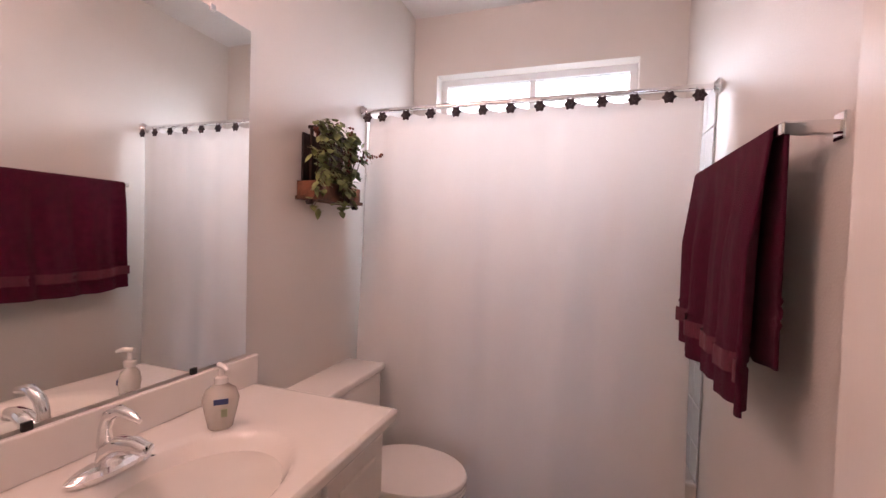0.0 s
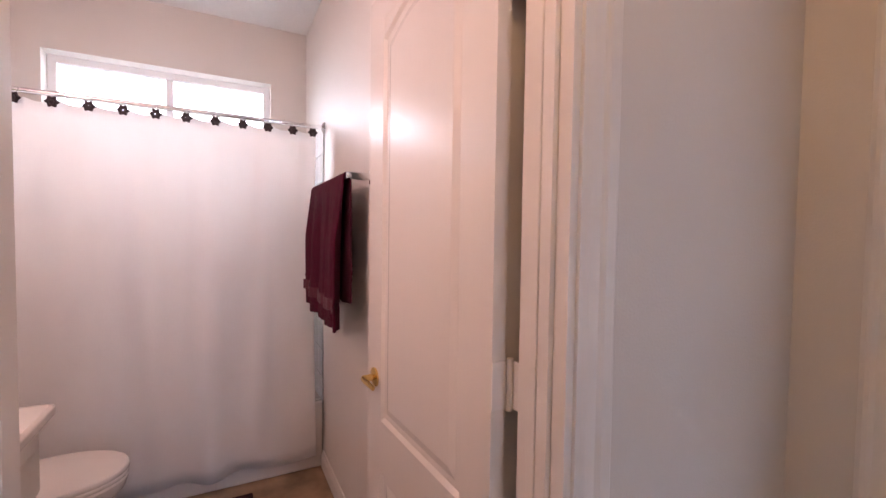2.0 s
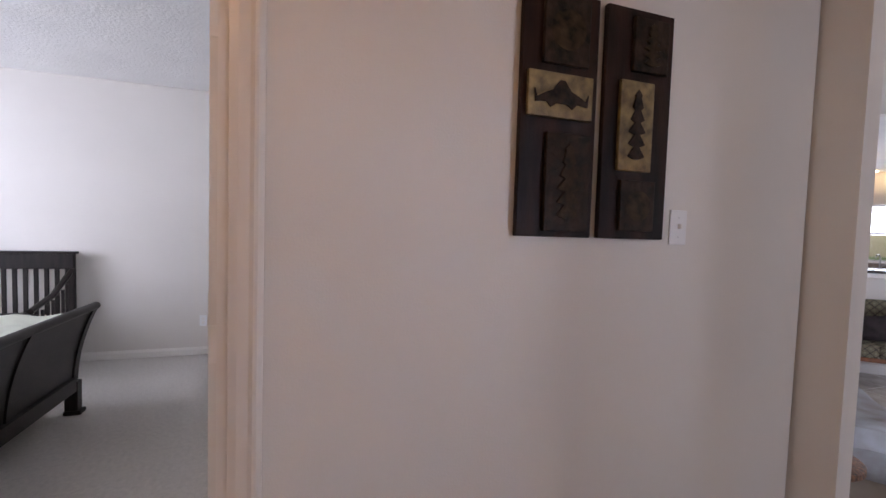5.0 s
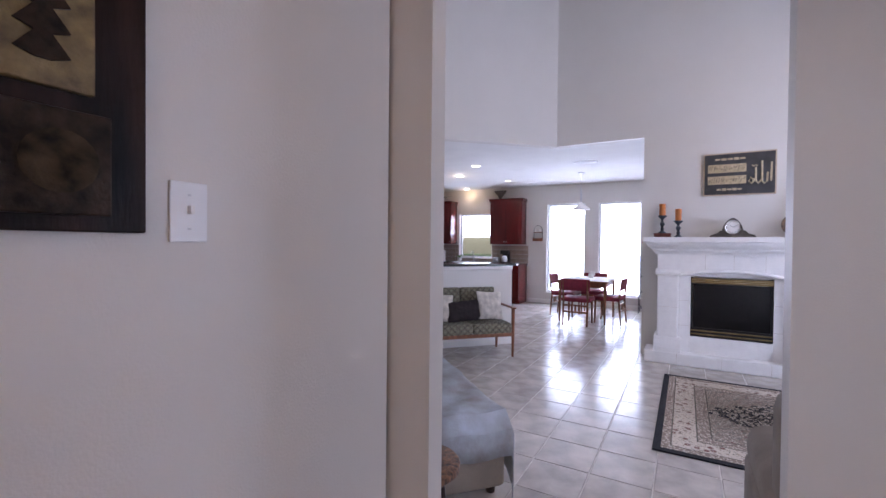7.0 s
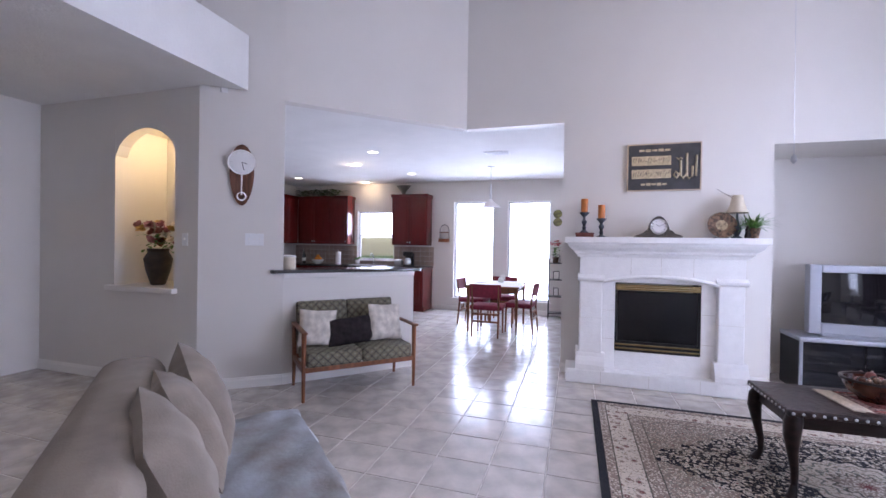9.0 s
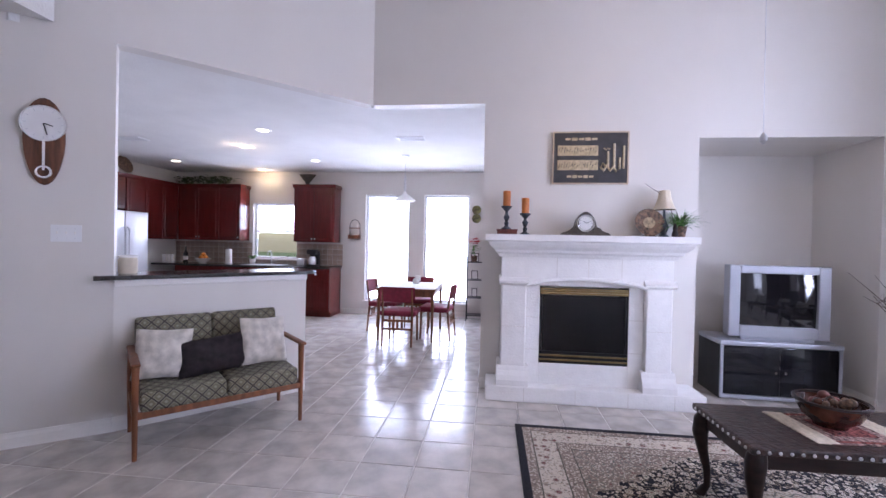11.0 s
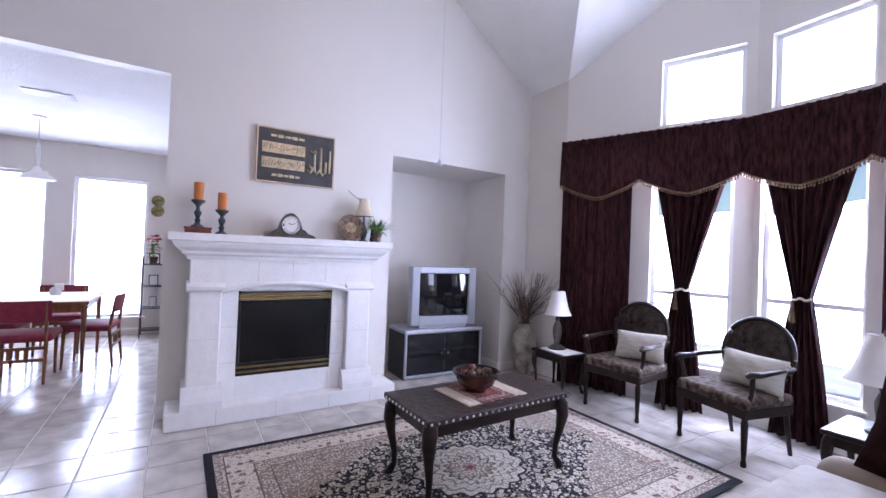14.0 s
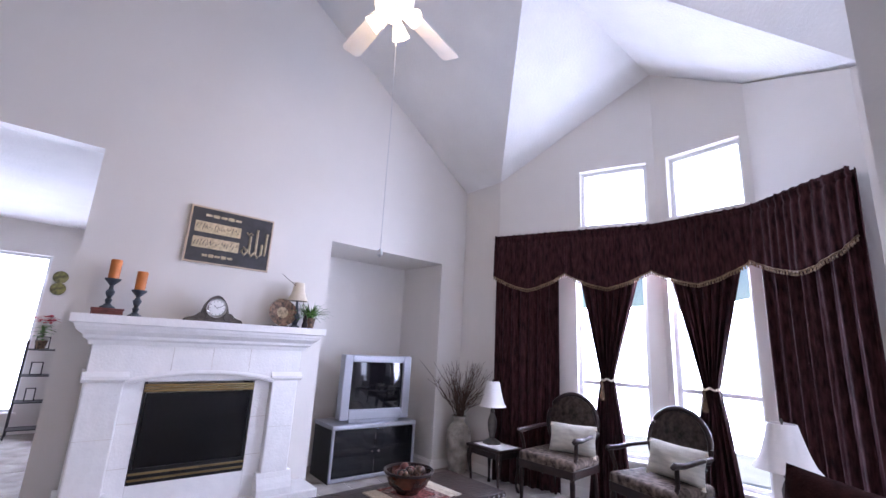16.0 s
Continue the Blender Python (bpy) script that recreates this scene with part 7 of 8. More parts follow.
def bouquet():
    e = thing("flower_vase", "dark vase of pink, cream and yellow silk flowers", "vase", pose(-3.95, 6.68, 0.935))
    part("vase", lathe([(0.06, 0), (0.07, 0.02), (0.11, 0.16), (0.125, 0.26), (0.09, 0.33), (0.10, 0.36), (0.085, 0.36)], 20), mat("dark_bronze_vase", (0.045, 0.028, 0.018), 0.45, vary=0.3, scale=12), e, smooth=True)
    rnd = random.Random(12)
    lf = bmesh.new()
    for k in range(70):
        a = rnd.uniform(0, 6.28)
        leafy(lf, (rnd.uniform(-0.1, 0.1), rnd.uniform(-0.1, 0.1), 0.33 + rnd.uniform(0, 0.2)), (math.cos(a), math.sin(a), rnd.uniform(-0.3, 0.8)), rnd.uniform(0.06, 0.12), 0.035)
    part("foliage", lf, GREEN, e)
    cols = [mat("petal_pink", (0.5, 0.22, 0.25), 0.7, vary=0.2), mat("petal_cream", (0.72, 0.66, 0.55), 0.7, vary=0.1), mat("petal_yellow", (0.65, 0.42, 0.14), 0.7, vary=0.15), mat("petal_rust", (0.30, 0.10, 0.08), 0.7, vary=0.2)]
    for k in range(22):
        bm = bmesh.new()
        for q in range(14):
            a = q * 2.4
            leafy(bm, (0, 0, 0), (math.cos(a), math.sin(a), 0.3 + q * 0.12), 0.068, 0.055, 0.15)
        ang = rnd.uniform(0, 6.28)
        r = rnd.uniform(0.05, 0.25)
        part("flower", bm, cols[k % 4], e, m=pose(r * math.cos(ang), r * math.sin(ang) * 0.8, 0.48 + rnd.uniform(-0.08, 0.14), rnd.uniform(-50, 50), rnd.uniform(-50, 50)))


bouquet()


# ---- kitchen ----
def raised_door(x0, x1, z0, z1, e, y=0.0, knob=None):
    bm = box(x0, y - 0.02, z0, x1, y, z1, 0.003, 1)
    rail = 0.055
    box(x0 + rail, y - 0.026, z0 + rail, x1 - rail, y - 0.016, z1 - rail, 0.005, 1, bm=bm)
    d = part("door", bm, CHERRY, e)
    if knob:
        part("handle", lathe([(0.006, 0), (0.006, 0.014), (0.014, 0.02), (0.010, 0.027)], 10), STEEL, d, "brushed metal knob", m=pose(knob[0], y - 0.02, knob[1], 90))
    return d


def upper_cabinet(m, w, n, z0=1.37, z1=2.40, crown=True):
    e = thing("wall_cabinet", "cherry red wooden wall cabinet with raised panel doors", "cabinet", m, group="kitchen wall cabinets")
    part("body", box(0, 0, z0, w, 0.31, z1, 0.002, 1), CHERRY, e)
    dw = w / n
    for k in range(n):
        raised_door(k * dw + 0.004, (k + 1) * dw - 0.004, z0 + 0.01, z1 - 0.01, e, 0.0, ((k + 1) * dw - 0.03 if k % 2 == 0 else k * dw + 0.03, z0 + 0.06))
    if crown:
        part("crown_moulding", prism([(-0.02, z1 - 0.01), (-0.04, z1 + 0.03), (-0.045, z1 + 0.055), (0.31, z1 + 0.055), (0.31, z1 - 0.01)], -0.02, w + 0.02, axes="yz"), CHERRY, e)
    return e


upper_cabinet(pose(-3.755, 11.88, 0), 0.80, 2)
upper_cabinet(pose(-6.13, 11.88, 0), 1.29, 3)
upper_cabinet(pose(-6.13, 10.66, 0, 0, 0, 90), 1.18, 3)
upper_cabinet(pose(-6.13, 9.70, 0, 0, 0, 90), 0.94, 2, 1.86, 2.40)


def base_cabinet(m, w, n):
    e = thing("base_cabinet", "cherry red wooden base cabinet with drawer and door", "cabinet", m, group="kitchen base cabinets")
    part("body", boxes((0, 0, 0.10, w, 0.58, 0.88), (0.0, 0.06, 0, w, 0.58, 0.10)), CHERRY, e)
    dw = w / n
    for k in range(n):
        raised_door(k * dw + 0.006, (k + 1) * dw - 0.006, 0.12, 0.68, e, 0.0, (k * dw + 0.05, 0.62))
        b = box(k * dw + 0.006, -0.02, 0.70, (k + 1) * dw - 0.006, 0, 0.86, 0.004, 1)
        d = part("drawer_front", b, CHERRY, e)
        part("handle", lathe([(0.006, 0), (0.006, 0.014), (0.014, 0.02), (0.010, 0.027)], 10), STEEL, d, m=pose((k + 0.5) * dw, -0.02, 0.78, 90))
    return e


base_cabinet(pose(-3.42, 11.61, 0), 0.49, 1)
base_cabinet(pose(-5.0, 11.61, 0), 0.96, 2)
base_cabinet(pose(-5.98, 11.61, 0), 0.96, 2)
dw = thing("dishwasher", "stainless steel dishwasher under the counter", "dishwasher", pose(-4.035, 11.60, 0))
part("body", box(0, 0.02, 0.0, 0.605, 0.58, 0.88), BLACK, dw)
part("door", box(0.005, 0, 0.10, 0.60, 0.02, 0.76, 0.005), STEEL, dw)
part("control_panel", box(0.005, 0, 0.765, 0.60, 0.02, 0.875, 0.005), BLACK, dw)
part("handle", tube([(0.06, -0.03, 0.73), (0.54, -0.03, 0.73)], 0.010, 8), STEEL, dw, smooth=True)
ct = part("countertop", boxes((-6.44, 11.56, 0.882, -2.91, 12.195, 0.918), bev=0.006), GRANITE)
tagged(ct, "dark polished granite kitchen counter", "countertop")
rows = thing("backsplash", "tan stone tile backsplash behind the counter", "wall tiles", kind="structure")
sp_me = None
for i in range(34):
    for j in range(4):
        x, z = -6.38 + 0.104 * i, 0.974 + 0.104 * j
        if -4.80 < x < -3.82 and z > 0.98:
            continue
        if sp_me is None:
            o = part("tile", box(-0.05, -0.006, -0.05, 0.05, 0, 0.05, 0.003, 1), SPLASH, rows, m=pose(x, 12.196, z))
            sp_me = o.data
        else:
            o = new("tile", sp_me)
            o.parent, o.matrix_basis = rows, pose(x, 12.196, z)
bar = part("bar_counter", prism([(-0.07, -0.05), (1.50, -0.05), (1.55, 0.0), (1.55, 0.36), (1.50, 0.40), (-0.07, 0.40)], 1.079, 1.110, axes="xy"), GRANITE, m=pose(-2.70, 6.91, 0, 0, 0, 47.6))
tagged(bar, "dark granite breakfast bar counter on the half wall", "countertop")
tagged(part("trim_bar", box(0.0, -0.022, 1.03, 1.41, -0.002, 1.078, 0.005), TRIM, m=pose(-2.67, 6.94, 0, 0, 0, 47.6)), "white moulding under the bar counter", "trim", kind="structure")


def fridge():
    e = thing("refrigerator", "pale stainless steel two door refrigerator", "refrigerator", pose(-5.66, 10.62, 0, 0, 0, 90))
    W = mat("fridge_steel", (0.66, 0.66, 0.68), 0.36, 0.55, vary=0.03, stretch=(1, 1, 0.1), bump_scale=90)
    part("body", box(-0.90, 0.06, 0.02, 0, 0.72, 1.80, 0.008), W, e)
    for x0, x1, hx in ((-0.895, -0.455, -0.48), (-0.445, -0.005, -0.42)):
        d = part("door", box(x0, 0, 0.06, x1, 0.06, 1.80, 0.015, 3), W, e, smooth=True)
        part("handle", tube([(hx, -0.01, 0.75), (hx, -0.05, 0.80), (hx, -0.05, 1.50), (hx, -0.01, 1.55)], 0.012, 8), W, d, smooth=True)


fridge()
fx = thing("faucet", "tall kitchen faucet at the window", "faucet", pose(-4.25, 11.98, 0.918))
part("spout", tube([(0, 0, 0), (0, 0, 0.20), (0, -0.05, 0.26), (0, -0.12, 0.25), (0, -0.14, 0.20)], 0.012, 10), STEEL, fx, smooth=True)
part("lever", tube([(0.03, 0, 0.0), (0.03, 0, 0.05), (0.09, 0, 0.08)], 0.009, 8), STEEL, fx, smooth=True)
snk = thing("sink", "stainless steel kitchen sink rim", "sink", pose(-4.3, 11.86, 0.9185))
part("rim", boxes((-0.40, -0.22, 0, 0.40, -0.19, 0.006), (-0.40, 0.10, 0, 0.40, 0.13, 0.006), (-0.40, -0.19, 0, -0.37, 0.10, 0.006), (0.37, -0.19, 0, 0.40, 0.10, 0.006), (-0.37, -0.19, 0, 0.37, 0.10, 0.001)), STEEL, snk)


def counter_things():
    e = thing("fruit_bowl", "white bowl of oranges and bananas on the counter", "bowl", pose(-5.55, 11.80, 0.918))
    part("bowl", lathe([(0.05, 0), (0.06, 0.01), (0.13, 0.07), (0.15, 0.10), (0.14, 0.10), (0.11, 0.06), (0.03, 0.02)], 24), PORC, e, smooth=True)
    OR = mat("orange_peel", (0.75, 0.26, 0.03), 0.5, vary=0.1, bump=0.2, bump_scale=150)
    for x, y, z in ((0.05, 0.02, 0.11), (-0.05, 0.03, 0.11), (0.0, -0.05, 0.11), (0.0, 0.02, 0.165)):
        part("orange", lathe([(0.045 * math.sin(t), -0.045 * math.cos(t)) for t in np.linspace(0.1, 3.04, 9)], 12), OR, e, smooth=True, m=pose(x, y, z))
    e = thing("paper_towel", "roll of white paper towel on a stand", "paper towel", pose(-5.05, 11.85, 0.918))
    part("roll", lathe([(0.02, 0.012), (0.06, 0.012), (0.06, 0.28), (0.02, 0.28)], 20), SHADE, e, smooth=True)
    part("stand", lathe([(0.07, 0), (0.07, 0.012), (0.008, 0.014), (0.008, 0.32)], 16), STEEL, e)
    e = thing("bottle", "dark glass bottle with a pale label on the counter", "bottle", pose(-5.95, 11.85, 0.918))
    part("body", lathe([(0.04, 0), (0.042, 0.02), (0.042, 0.18), (0.015, 0.25), (0.014, 0.32)], 16), BLACKGLASS, e, smooth=True)
    part("label", lathe([(0.0428, 0.06), (0.0428, 0.13)], 16), SHADE, e)
    e = thing("canister_set", "row of small white spice canisters", "canisters", pose(-6.2, 11.7, 0.918))
    for k in range(4):
        part("canister", lathe([(0.03, 0), (0.03, 0.15), (0.026, 0.16)], 14, -0.09 + 0.062 * k, 0), SHADE, e, smooth=True)
    e = thing("coffee_maker", "black and steel coffee maker on the counter", "coffee maker", pose(-3.38, 11.92, 0.918))
    part("base", box(-0.09, -0.10, 0, 0.09, 0.12, 0.03, 0.008), BLACK, e)
    part("tower", box(-0.09, 0.04, 0.03, 0.09, 0.12, 0.28, 0.010), BLACK, e)
    part("head", box(-0.09, -0.10, 0.22, 0.09, 0.04, 0.31, 0.012), BLACK, e)
    part("carafe", lathe([(0.06, 0.03), (0.075, 0.08), (0.06, 0.15), (0.045, 0.18)], 18, 0, -0.03), STEEL, e, smooth=True)
    e = thing("toaster", "small steel kitchen appliance beside the coffee maker", "toaster", pose(-3.60, 11.9, 0.918))
    part("body", box(-0.08, -0.06, 0, 0.08, 0.06, 0.14, 0.03, 3), STEEL, e, smooth=True)
    e = thing("potted_plant", "small green plant in a white pot at the kitchen window", "plant", pose(-4.68, 12.05, 0.918))
    part("pot", lathe([(0.05, 0), (0.065, 0.10), (0.055, 0.10)], 16), PORC, e, smooth=True)
    rnd = random.Random(21)
    bm = bmesh.new()
    for k in range(40):
        a = rnd.uniform(0, 6.28)
        leafy(bm, (0, 0, 0.09), (math.cos(a), math.sin(a), rnd.uniform(0.6, 2)), rnd.uniform(0.10, 0.22), 0.03, 0.4)
    part("leaves", bm, GREEN, e)
    e = thing("mug", "pale ceramic jar on the bar counter", "jar", pose(-2.74, 7.13, 1.110))
    part("jar", lathe([(0.055, 0), (0.06, 0.01), (0.062, 0.10), (0.055, 0.12), (0.05, 0.12)], 18), CREAM, e, smooth=True)
    part("lid", lathe([(0.064, 0.12), (0.064, 0.135), (0.02, 0.14)], 18), SHADE, e, smooth=True)
    e = thing("woven_basket", "round woven plate basket on top of the cabinets", "basket", pose(-6.25, 10.7, 2.455))
    part("basket", lathe([(0.05, 0), (0.10, 0.01), (0.15, 0.03), (0.155, 0.04), (0.10, 0.02)], 20), PLATE, e, smooth=True, m=pose(0.03, 0, 0.15, 0, 70))
    e = thing("garland", "dried greenery garland on top of the cabinets", "garland", pose(-5.9, 11.95, 2.457))
    bm = bmesh.new()
    for k in range(260):
        x = rnd.uniform(-0.2, 0.85)
        a = rnd.uniform(0, 6.28)
        leafy(bm, (x, rnd.uniform(-0.16, 0.06), rnd.uniform(0.0, 0.13)), (math.cos(a), math.sin(a), rnd.uniform(-0.1, 1.0)), rnd.uniform(0.09, 0.2), 0.045, 0.4)
    part("leaves", bm, OLIVE, e)
    e = thing("metal_planter", "bronze fan shaped vase on top of the cabinet", "vase", pose(-3.55, 12.0, 2.457))
    part("cone", lathe([(0.02, 0), (0.035, 0.02), (0.06, 0.07), (0.17, 0.20), (0.165, 0.205), (0.05, 0.08)], 18, sy=0.45), PEWTER, e, smooth=True)
    e = thing("wall_rack", "small wooden wall shelf with arched wire back", "shelf", pose(-2.66, 12.195, 1.45))
    part("shelf_board", boxes((-0.11, -0.09, 0.0, 0.11, -0.002, 0.02), (-0.11, -0.09, 0.02, -0.10, -0.002, 0.08), (0.10, -0.09, 0.02, 0.11, -0.002, 0.08), (-0.10, -0.09, 0.02, 0.10, -0.08, 0.07)), TEAK, e)
    part("shelf_board", box(-0.10, -0.08, 0.20, 0.10, -0.002, 0.215), TEAK, e)
    part("wire_back", tube([(-0.10, -0.01, 0.02), (-0.10, -0.01, 0.28), (-0.06, -0.01, 0.35), (0, -0.01, 0.38), (0.06, -0.01, 0.35), (0.10, -0.01, 0.28), (0.10, -0.01, 0.02)], 0.006, 6), BLACK, e)
    for x in (-0.06, 0.0, 0.05):
        part("jar", lathe([(0.018, 0), (0.02, 0.05), (0.012, 0.07)], 10, x, -0.045), SHADE, e, smooth=True, m=pose(0, 0, 0.216 if x else 0.021))


counter_things()


# ---- dining ----
def dining():
    REDU = mat("red_upholstery", (0.22, 0.012, 0.035), 0.65, vary=0.12, scale=20, bump=0.2, bump_scale=150)
    t = thing("dining_table", "teak dining table with a white cloth top", "table", pose(-1.21, 10.58, 0))
    part("tabletop", box(-0.43, -0.53, 0.715, 0.43, 0.53, 0.745, 0.006), TEAK, t)
    part("table_cover", box(-0.425, -0.525, 0.746, 0.425, 0.525, 0.752, 0.002), SHADE, t, "white table cover")
    part("apron", boxes((-0.38, -0.48, 0.63, 0.38, -0.46, 0.715), (-0.38, 0.46, 0.63, 0.38, 0.48, 0.715), (-0.38, -0.46, 0.63, -0.36, 0.46, 0.715), (0.36, -0.46, 0.63, 0.38, 0.46, 0.715)), TEAK, t)
    for x in (-0.385, 0.385):
        for y in (-0.485, 0.485):
            part("leg", tube([(x, y, 0), (x, y, 0.715)], [0.014, 0.027], 10), TEAK, t, smooth=True)
    c = thing("dining_chair", "teak dining chair with red upholstered seat and back", "chair", pose(-1.25, 9.98, 0, 0, 0, 180), group="dining chairs")
    for x in (-0.20, 0.20):
        part("front_leg", tube([(x, -0.20, 0), (x, -0.19, 0.42)], [0.012, 0.018], 8), TEAK, c, smooth=True)
        part("back_leg", tube([(x, 0.24, 0), (x, 0.20, 0.42), (x, 0.25, 0.78)], [0.012, 0.018, 0.013], 8), TEAK, c, smooth=True)
    part("seat", box(-0.235, -0.22, 0.415, 0.235, 0.20, 0.46, 0.018, 3), REDU, c, "red upholstered seat", smooth=True)
    part("backrest", sheet(lambda u, v: (-0.24 + 0.48 * u, 0.225 + 0.03 * (1 - (2 * u - 1) ** 2) + 0.03 * v, 0.60 + 0.20 * v), 12, 4), REDU, c, "red upholstered curved back", smooth=True)
    thick(c.children[-1], 0.03)
    for sp in ((-0.20, 0.205, 0.33, 0.20, 0.225, 0.36), (-0.20, 0.215, 0.22, 0.20, 0.235, 0.25), (-0.19, -0.205, 0.36, 0.19, -0.185, 0.40)):
        part("stretcher", box(*sp), TEAK, c)
    for k in range(3):
        part("back_slat", box(-0.08 + 0.06 * k, 0.212, 0.25, -0.05 + 0.06 * k, 0.222, 0.33), TEAK, c)
    copy_thing(c, pose(-0.80, 10.45, 0, 0, 0, -96))
    copy_thing(c, pose(-1.66, 10.80, 0, 0, 0, 84))
    copy_thing(c, pose(-1.22, 11.25, 0, 0, 0, 3))
    e = thing("napkin_holder", "white ceramic napkin holder on the dining table", "table decor", pose(-1.18, 10.75, 0.753))
    part("body", lathe([(0.05, 0), (0.055, 0.06), (0.03, 0.09)], 14, sy=0.6), PORC, e, smooth=True)
    part("napkins", box(-0.01, -0.02, 0.05, 0.07, 0.02, 0.13, 0.004), SHADE, e)
    p = thing("pendant_light", "pendant lamp with white glass bowl shade", "pendant lamp", pose(-1.38, 10.72, 2.75))
    part("canopy", lathe([(0.06, -0.02), (0.06, 0)], 18), STEEL, p)
    part("stem", tube([(0, 0, -0.01), (0, 0, -0.30)], 0.005, 6), STEEL, p)
    part("holder", lathe([(0.015, -0.56), (0.022, -0.50), (0.018, -0.32), (0.006, -0.30)], 14), STEEL, p, smooth=True)
    part("shade", lathe([(0.17, -0.70), (0.15, -0.68), (0.10, -0.645), (0.05, -0.61), (0.02, -0.56), (0.015, -0.56), (0.045, -0.615), (0.16, -0.705)], 28), SHADE, p, "white glass shade", smooth=True)
    s = thing("wire_shelf", "black wire corner shelf with small frames", "shelf", pose(-0.30, 11.95, 0))
    for x in (-0.15, 0.15):
        for y in (-0.13, 0.13):
            part("post", tube([(x, y, 0), (x, y, 1.18)], 0.008, 6), BLACK, s)
    for z in (0.10, 0.42, 0.74, 1.06):
        part("shelf", boxes((-0.15, -0.13, z, 0.15, -0.12, z + 0.012), (-0.15, 0.12, z, 0.15, 0.13, z + 0.012), (-0.15, -0.12, z + 0.002, 0.15, 0.12, z + 0.008)), BLACK, s)
    for z, w in ((0.752, 0.12), (1.072, 0.14), (0.432, 0.10)):
        f = thing("photo_frame", "small pale picture frame on the wire shelf", "picture frame", pose(-0.31, 11.93, z, -10, 0, 10))
        part("frame", boxes((-w / 2, -0.008, 0, w / 2, 0.008, 0.012), (-w / 2, -0.008, 0.15, w / 2, 0.008, 0.162), (-w / 2, -0.008, 0.012, -w / 2 + 0.012, 0.008, 0.15), (w / 2 - 0.012, -0.008, 0.012, w / 2, 0.008, 0.15)), BLACK, f)
        part("print", box(-w / 2 + 0.012, -0.003, 0.012, w / 2 - 0.012, 0.003, 0.15), SHADE, f)
    fl = thing("flower_pot", "red poinsettia in a pot on the wire shelf", "plant", pose(-0.33, 11.95, 1.074))
    part("pot", lathe([(0.05, 0), (0.065, 0.11), (0.055, 0.11)], 14), PLATE, fl, smooth=True)
    rnd = random.Random(31)
    g, r = bmesh.new(), bmesh.new()
    for k in range(50):
        a = rnd.uniform(0, 6.28)
        leafy(g, (0, 0, 0.12 + rnd.uniform(0, 0.2)), (math.cos(a), math.sin(a), rnd.uniform(0.1, 0.8)), rnd.uniform(0.08, 0.15), 0.05, 0.4)
        leafy(r, (rnd.uniform(-0.08, 0.08), rnd.uniform(-0.08, 0.08), 0.34 + rnd.uniform(0, 0.08)), (math.cos(a), math.sin(a), rnd.uniform(0.0, 0.6)), rnd.uniform(0.07, 0.12), 0.05, 0.3)
    part("leaves", g, GREEN, fl)
    part("bracts", r, mat("poinsettia_red", (0.55, 0.03, 0.06), 0.6, vary=0.2), fl, "bright red bracts")
    for k, z in enumerate((1.875, 2.035)):
        d = thing("wall_plate", "small olive decorative plate hung on the dining wall", "plate", pose(-0.31, 12.195, z))
        part("plate", lathe([(0.03, 0), (0.06, 0.006), (0.085, 0.016), (0.08, 0.02), (0.05, 0.01)], 20), mat("olive_glaze", (0.22, 0.20, 0.07), 0.3, vary=0.4, scale=20), d, smooth=True, m=pose(0, -0.004, 0, 90))


dining()


def recessed(x, y):
    e = thing("ceiling_light", "recessed round kitchen ceiling light, lit", "ceiling light", pose(x, y, 2.75), group="recessed kitchen lights")
    part("trim_ring", lathe([(0.07, -0.004), (0.10, -0.006), (0.105, -0.001), (0.07, -0.001), (0.07, -0.004)], 26, caps=False), FRAMEW, e, smooth=True)
    part("lamp", lathe([(0.068, -0.003), (0.068, -0.001)], 24), glow("lit_downlight", (1, 0.86, 0.68), 7.0), e, "glowing lamp lens")


for x, y in ((-2.87, 9.2), (-3.63, 10.02), (-5.57, 11.1), (-4.43, 11.95), (-3.01, 11.1)):
    recessed(x, y)
for x, y in ((-3.63, 10.02), (-4.43, 11.95)):
    bulb("downlight_bulb", (x, y, 2.66), 3 if y > 11 else 3.5, (1, 0.74, 0.50), 0.05)


def vent(x, y, rz=0):
    e = thing("ceiling_vent", "white slatted ceiling air vent", "air vent", pose(x, y, 2.75, 0, 0, rz), group="kitchen air vents")
    part("frame", boxes((-0.18, -0.10, -0.012, 0.18, -0.08, -0.001), (-0.18, 0.08, -0.012, 0.18, 0.10, -0.001), (-0.18, -0.08, -0.012, -0.16, 0.08, -0.001), (0.16, -0.08, -0.012, 0.18, 0.08, -0.001)), FRAMEW, e)
    part("backing", box(-0.16, -0.08, -0.003, 0.16, 0.08, -0.001), STEEL, e)
    for k in range(7):
        part("slat", box(-0.16, -0.075 + k * 0.023, -0.011, 0.16, -0.063 + k * 0.023, -0.004), FRAMEW, e)


vent(-1.09, 9.67)
vent(-4.97, 9.54)


# ---- outside ----
gr = part("ground", prism([(-60, -60), (60, -60), (60, 60), (-60, 60)], -0.5, -0.2, axes="xy"), mat("lawn", (0.13, 0.16, 0.07), 0.95, vary=0.3, scale=2, bump=0.3))
tagged(gr, "green lawn outside the house", "ground", kind="structure")

# Pale ground added over the lawn; its colour stands for overexposed garden glare.
GLARE_GROUND = mat("glare_ground", (0.66, 0.64, 0.60), 0.9, vary=0.08, scale=3, bump=0.2)
tagged(part("pavement_patio", box(5.0, -8.0, -0.2, 45.0, 45.0, -0.16, 0.01), GLARE_GROUND), "added pale ground outside the bay, for the washed-out garden glare", "patio", kind="structure")
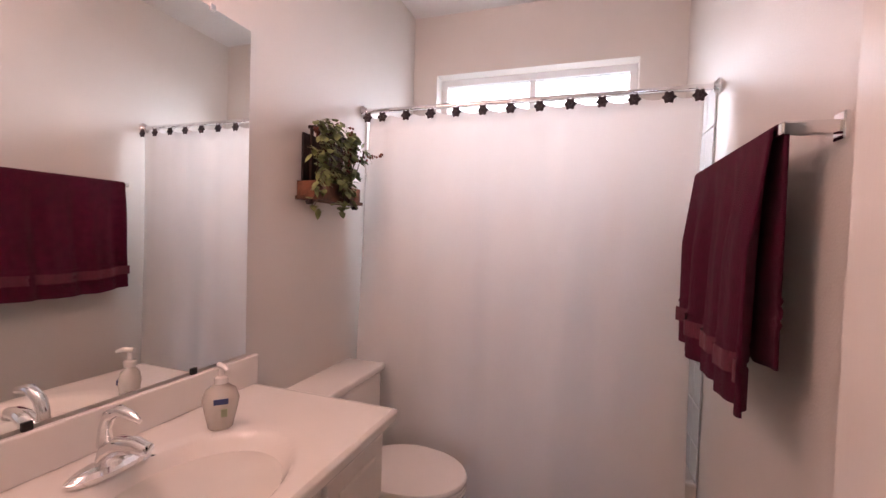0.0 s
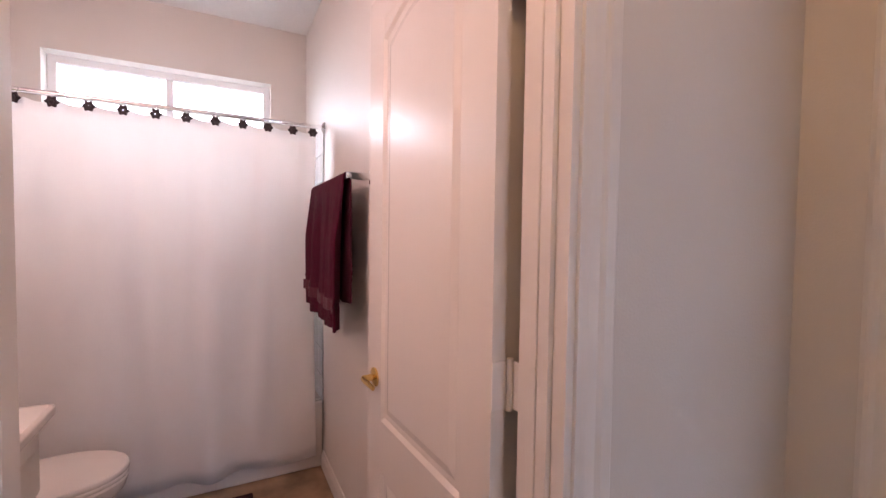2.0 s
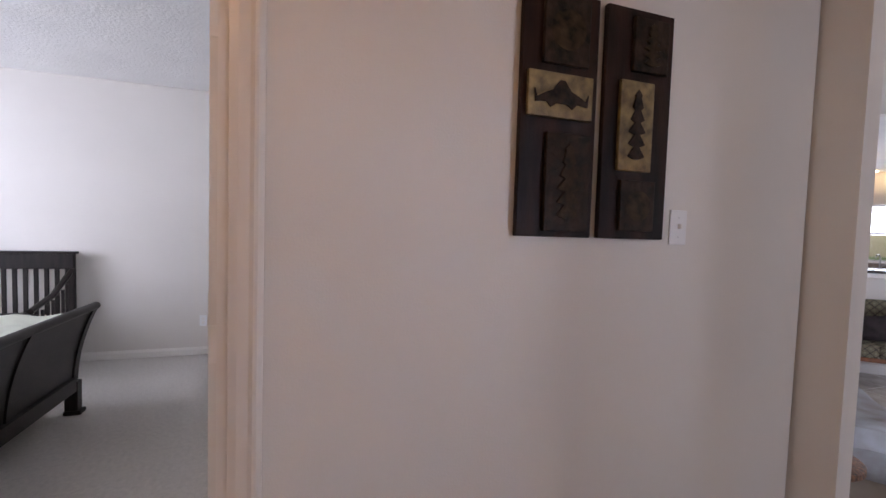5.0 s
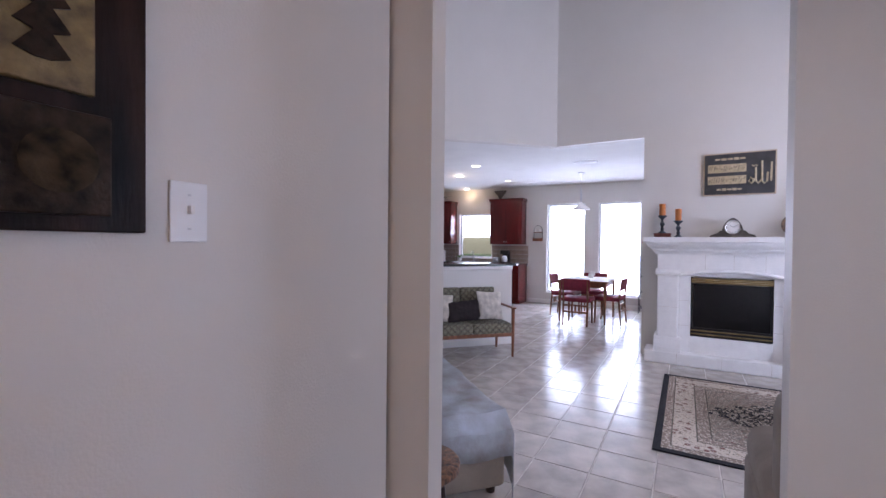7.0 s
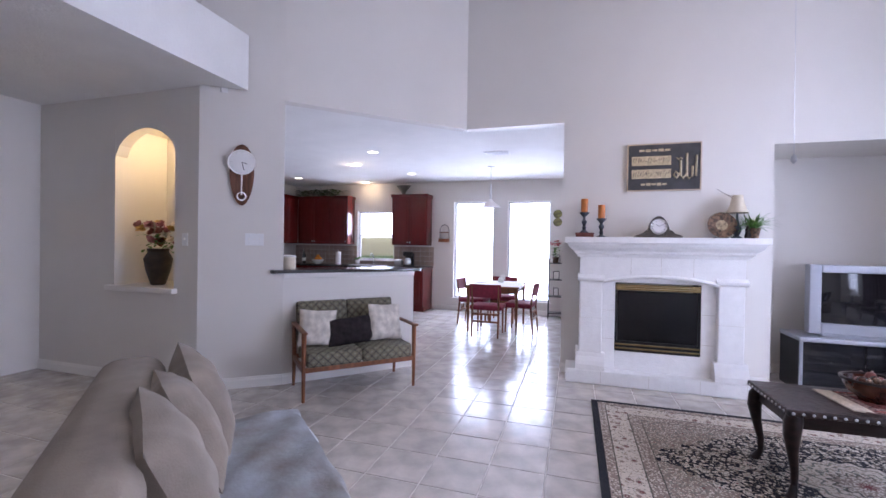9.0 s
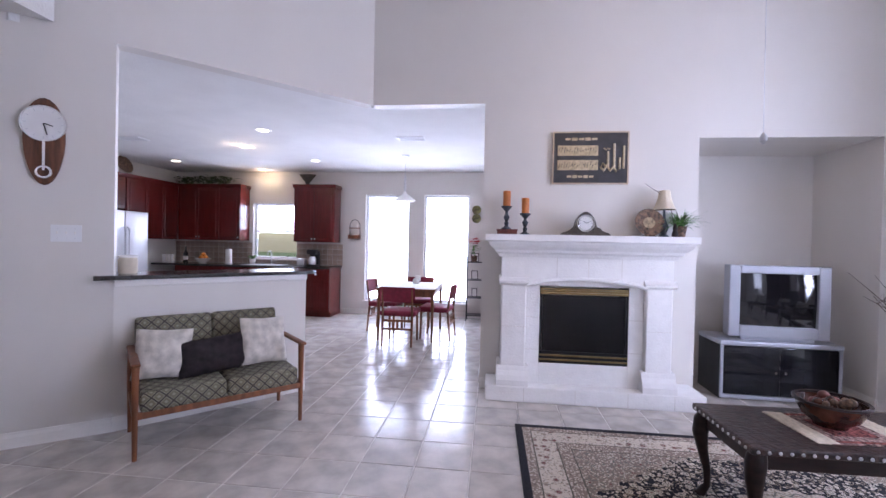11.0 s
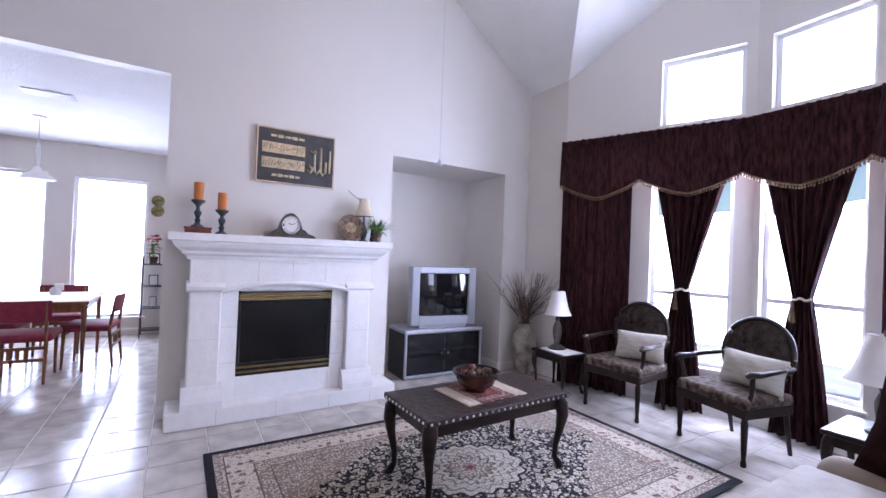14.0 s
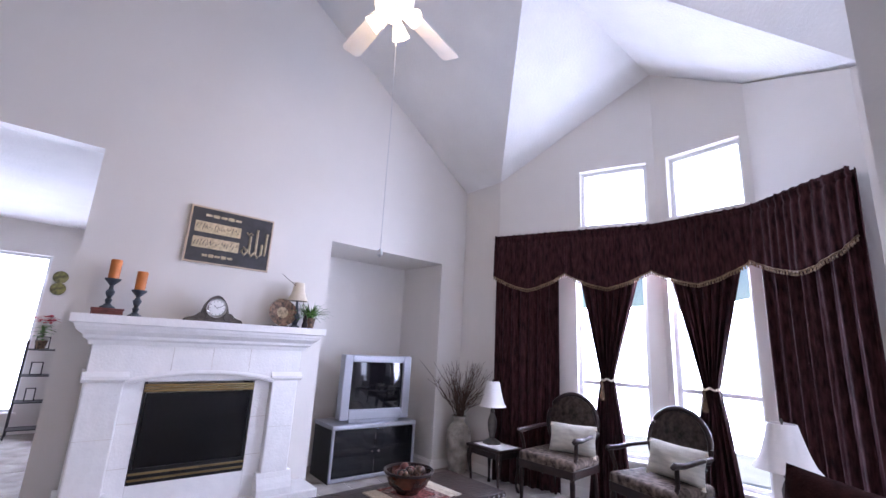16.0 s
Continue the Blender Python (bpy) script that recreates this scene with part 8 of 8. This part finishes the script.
tagged(part("pavement_walk", box(-40.0, 13.2, -0.2, 4.9, 45.0, -0.16, 0.01), GLARE_GROUND), "added pale ground behind the kitchen, for the washed-out garden glare", "patio", kind="structure")


def shrub(x, y, r, h, seed):
    e = thing("shrub", "sunlit green garden shrub", "shrub", pose(x, y, -0.2), group="garden shrubs")
    rs = random.Random(seed)
    part("trunk", tube([(0, 0, 0), (0.03, 0.02, h * 0.3), (-0.02, 0.03, h * 0.55)], [0.04, 0.03, 0.015], 7), TWIG, e, smooth=True)
    lf = bmesh.new()
    for _ in range(420):
        a, b, q = rs.uniform(0, 6.28), rs.uniform(-0.4, 1.4), rs.uniform(0.55, 1.0) * (0.85 + 0.15 * math.sin(5 * rs.random()))
        at = (r * q * math.cos(a) * math.cos(b), r * q * math.sin(a) * math.cos(b), h * 0.5 + h * 0.45 * q * math.sin(b))
        leafy(lf, at, (math.cos(a), math.sin(a), rs.uniform(-0.3, 0.9)), rs.uniform(0.10, 0.2), 0.07, 0.3)
    part("crown", lf, mat("shrub_leaf", (0.12, 0.17, 0.05), 0.6, vary=0.4, scale=9), e)


for k, (sx, sy, sr, sh) in enumerate(((12.4, 11.4, 0.9, 1.2), (12.2, 5.9, 0.7, 0.9), (-6.6, 17.4, 0.9, 1.3), (-5.0, 18.2, 0.8, 1.1))):
    shrub(sx, sy, sr, sh, 40 + k)

# ---- floor tiles ----
STEP = 0.345
tile_bm = box(-STEP / 2 + 0.004, -STEP / 2 + 0.004, -0.012, STEP / 2 - 0.004, STEP / 2 - 0.004, 0.0, 0.0025, 1)
first_tile = None
rest = []
for i in range(-18, 14):
    for j in range(-20, 16):
        x, y = -0.117 + STEP * (i + 0.5), 7.145 + STEP * (j + 0.5)
        inside = (-0.5 < x < 4.4 and 0.5 < y < 9.15) or (-6.4 < x < -0.1 and 3.5 < y < 12.3)
        if not inside:
            continue
        if -3.2 < x < 3.5 and 4.9 < y < 10.4 and not (1.9 < x and y > 8.5):
            if first_tile is None:
                first_tile = part("tile", tile_bm, TILE, floor, m=pose(x, y, 0))
            else:
                o = new("tile", first_tile.data)
                o.parent, o.matrix_basis = floor, pose(x, y, 0, 0, 0, random.choice((0, 90, 180, 270)))
        else:
            rest.append((x, y))
bm = bmesh.new()
for x, y in rest:
    h = STEP / 2 - 0.004
    a = [bm.verts.new((x + sx * h, y + sy * h, 0.0)) for sx, sy in ((-1, -1), (1, -1), (1, 1), (-1, 1))]
    b = [bm.verts.new((x + sx * h, y + sy * h, -0.012)) for sx, sy in ((-1, -1), (1, -1), (1, 1), (-1, 1))]
    bm.faces.new(a)
    for k in range(4):
        bm.faces.new((a[k], a[(k + 1) % 4], b[(k + 1) % 4], b[k]))
far = part("tiles", bm, TILE, floor)
tagged(far, "beige ceramic floor tiles", kind="stuff")
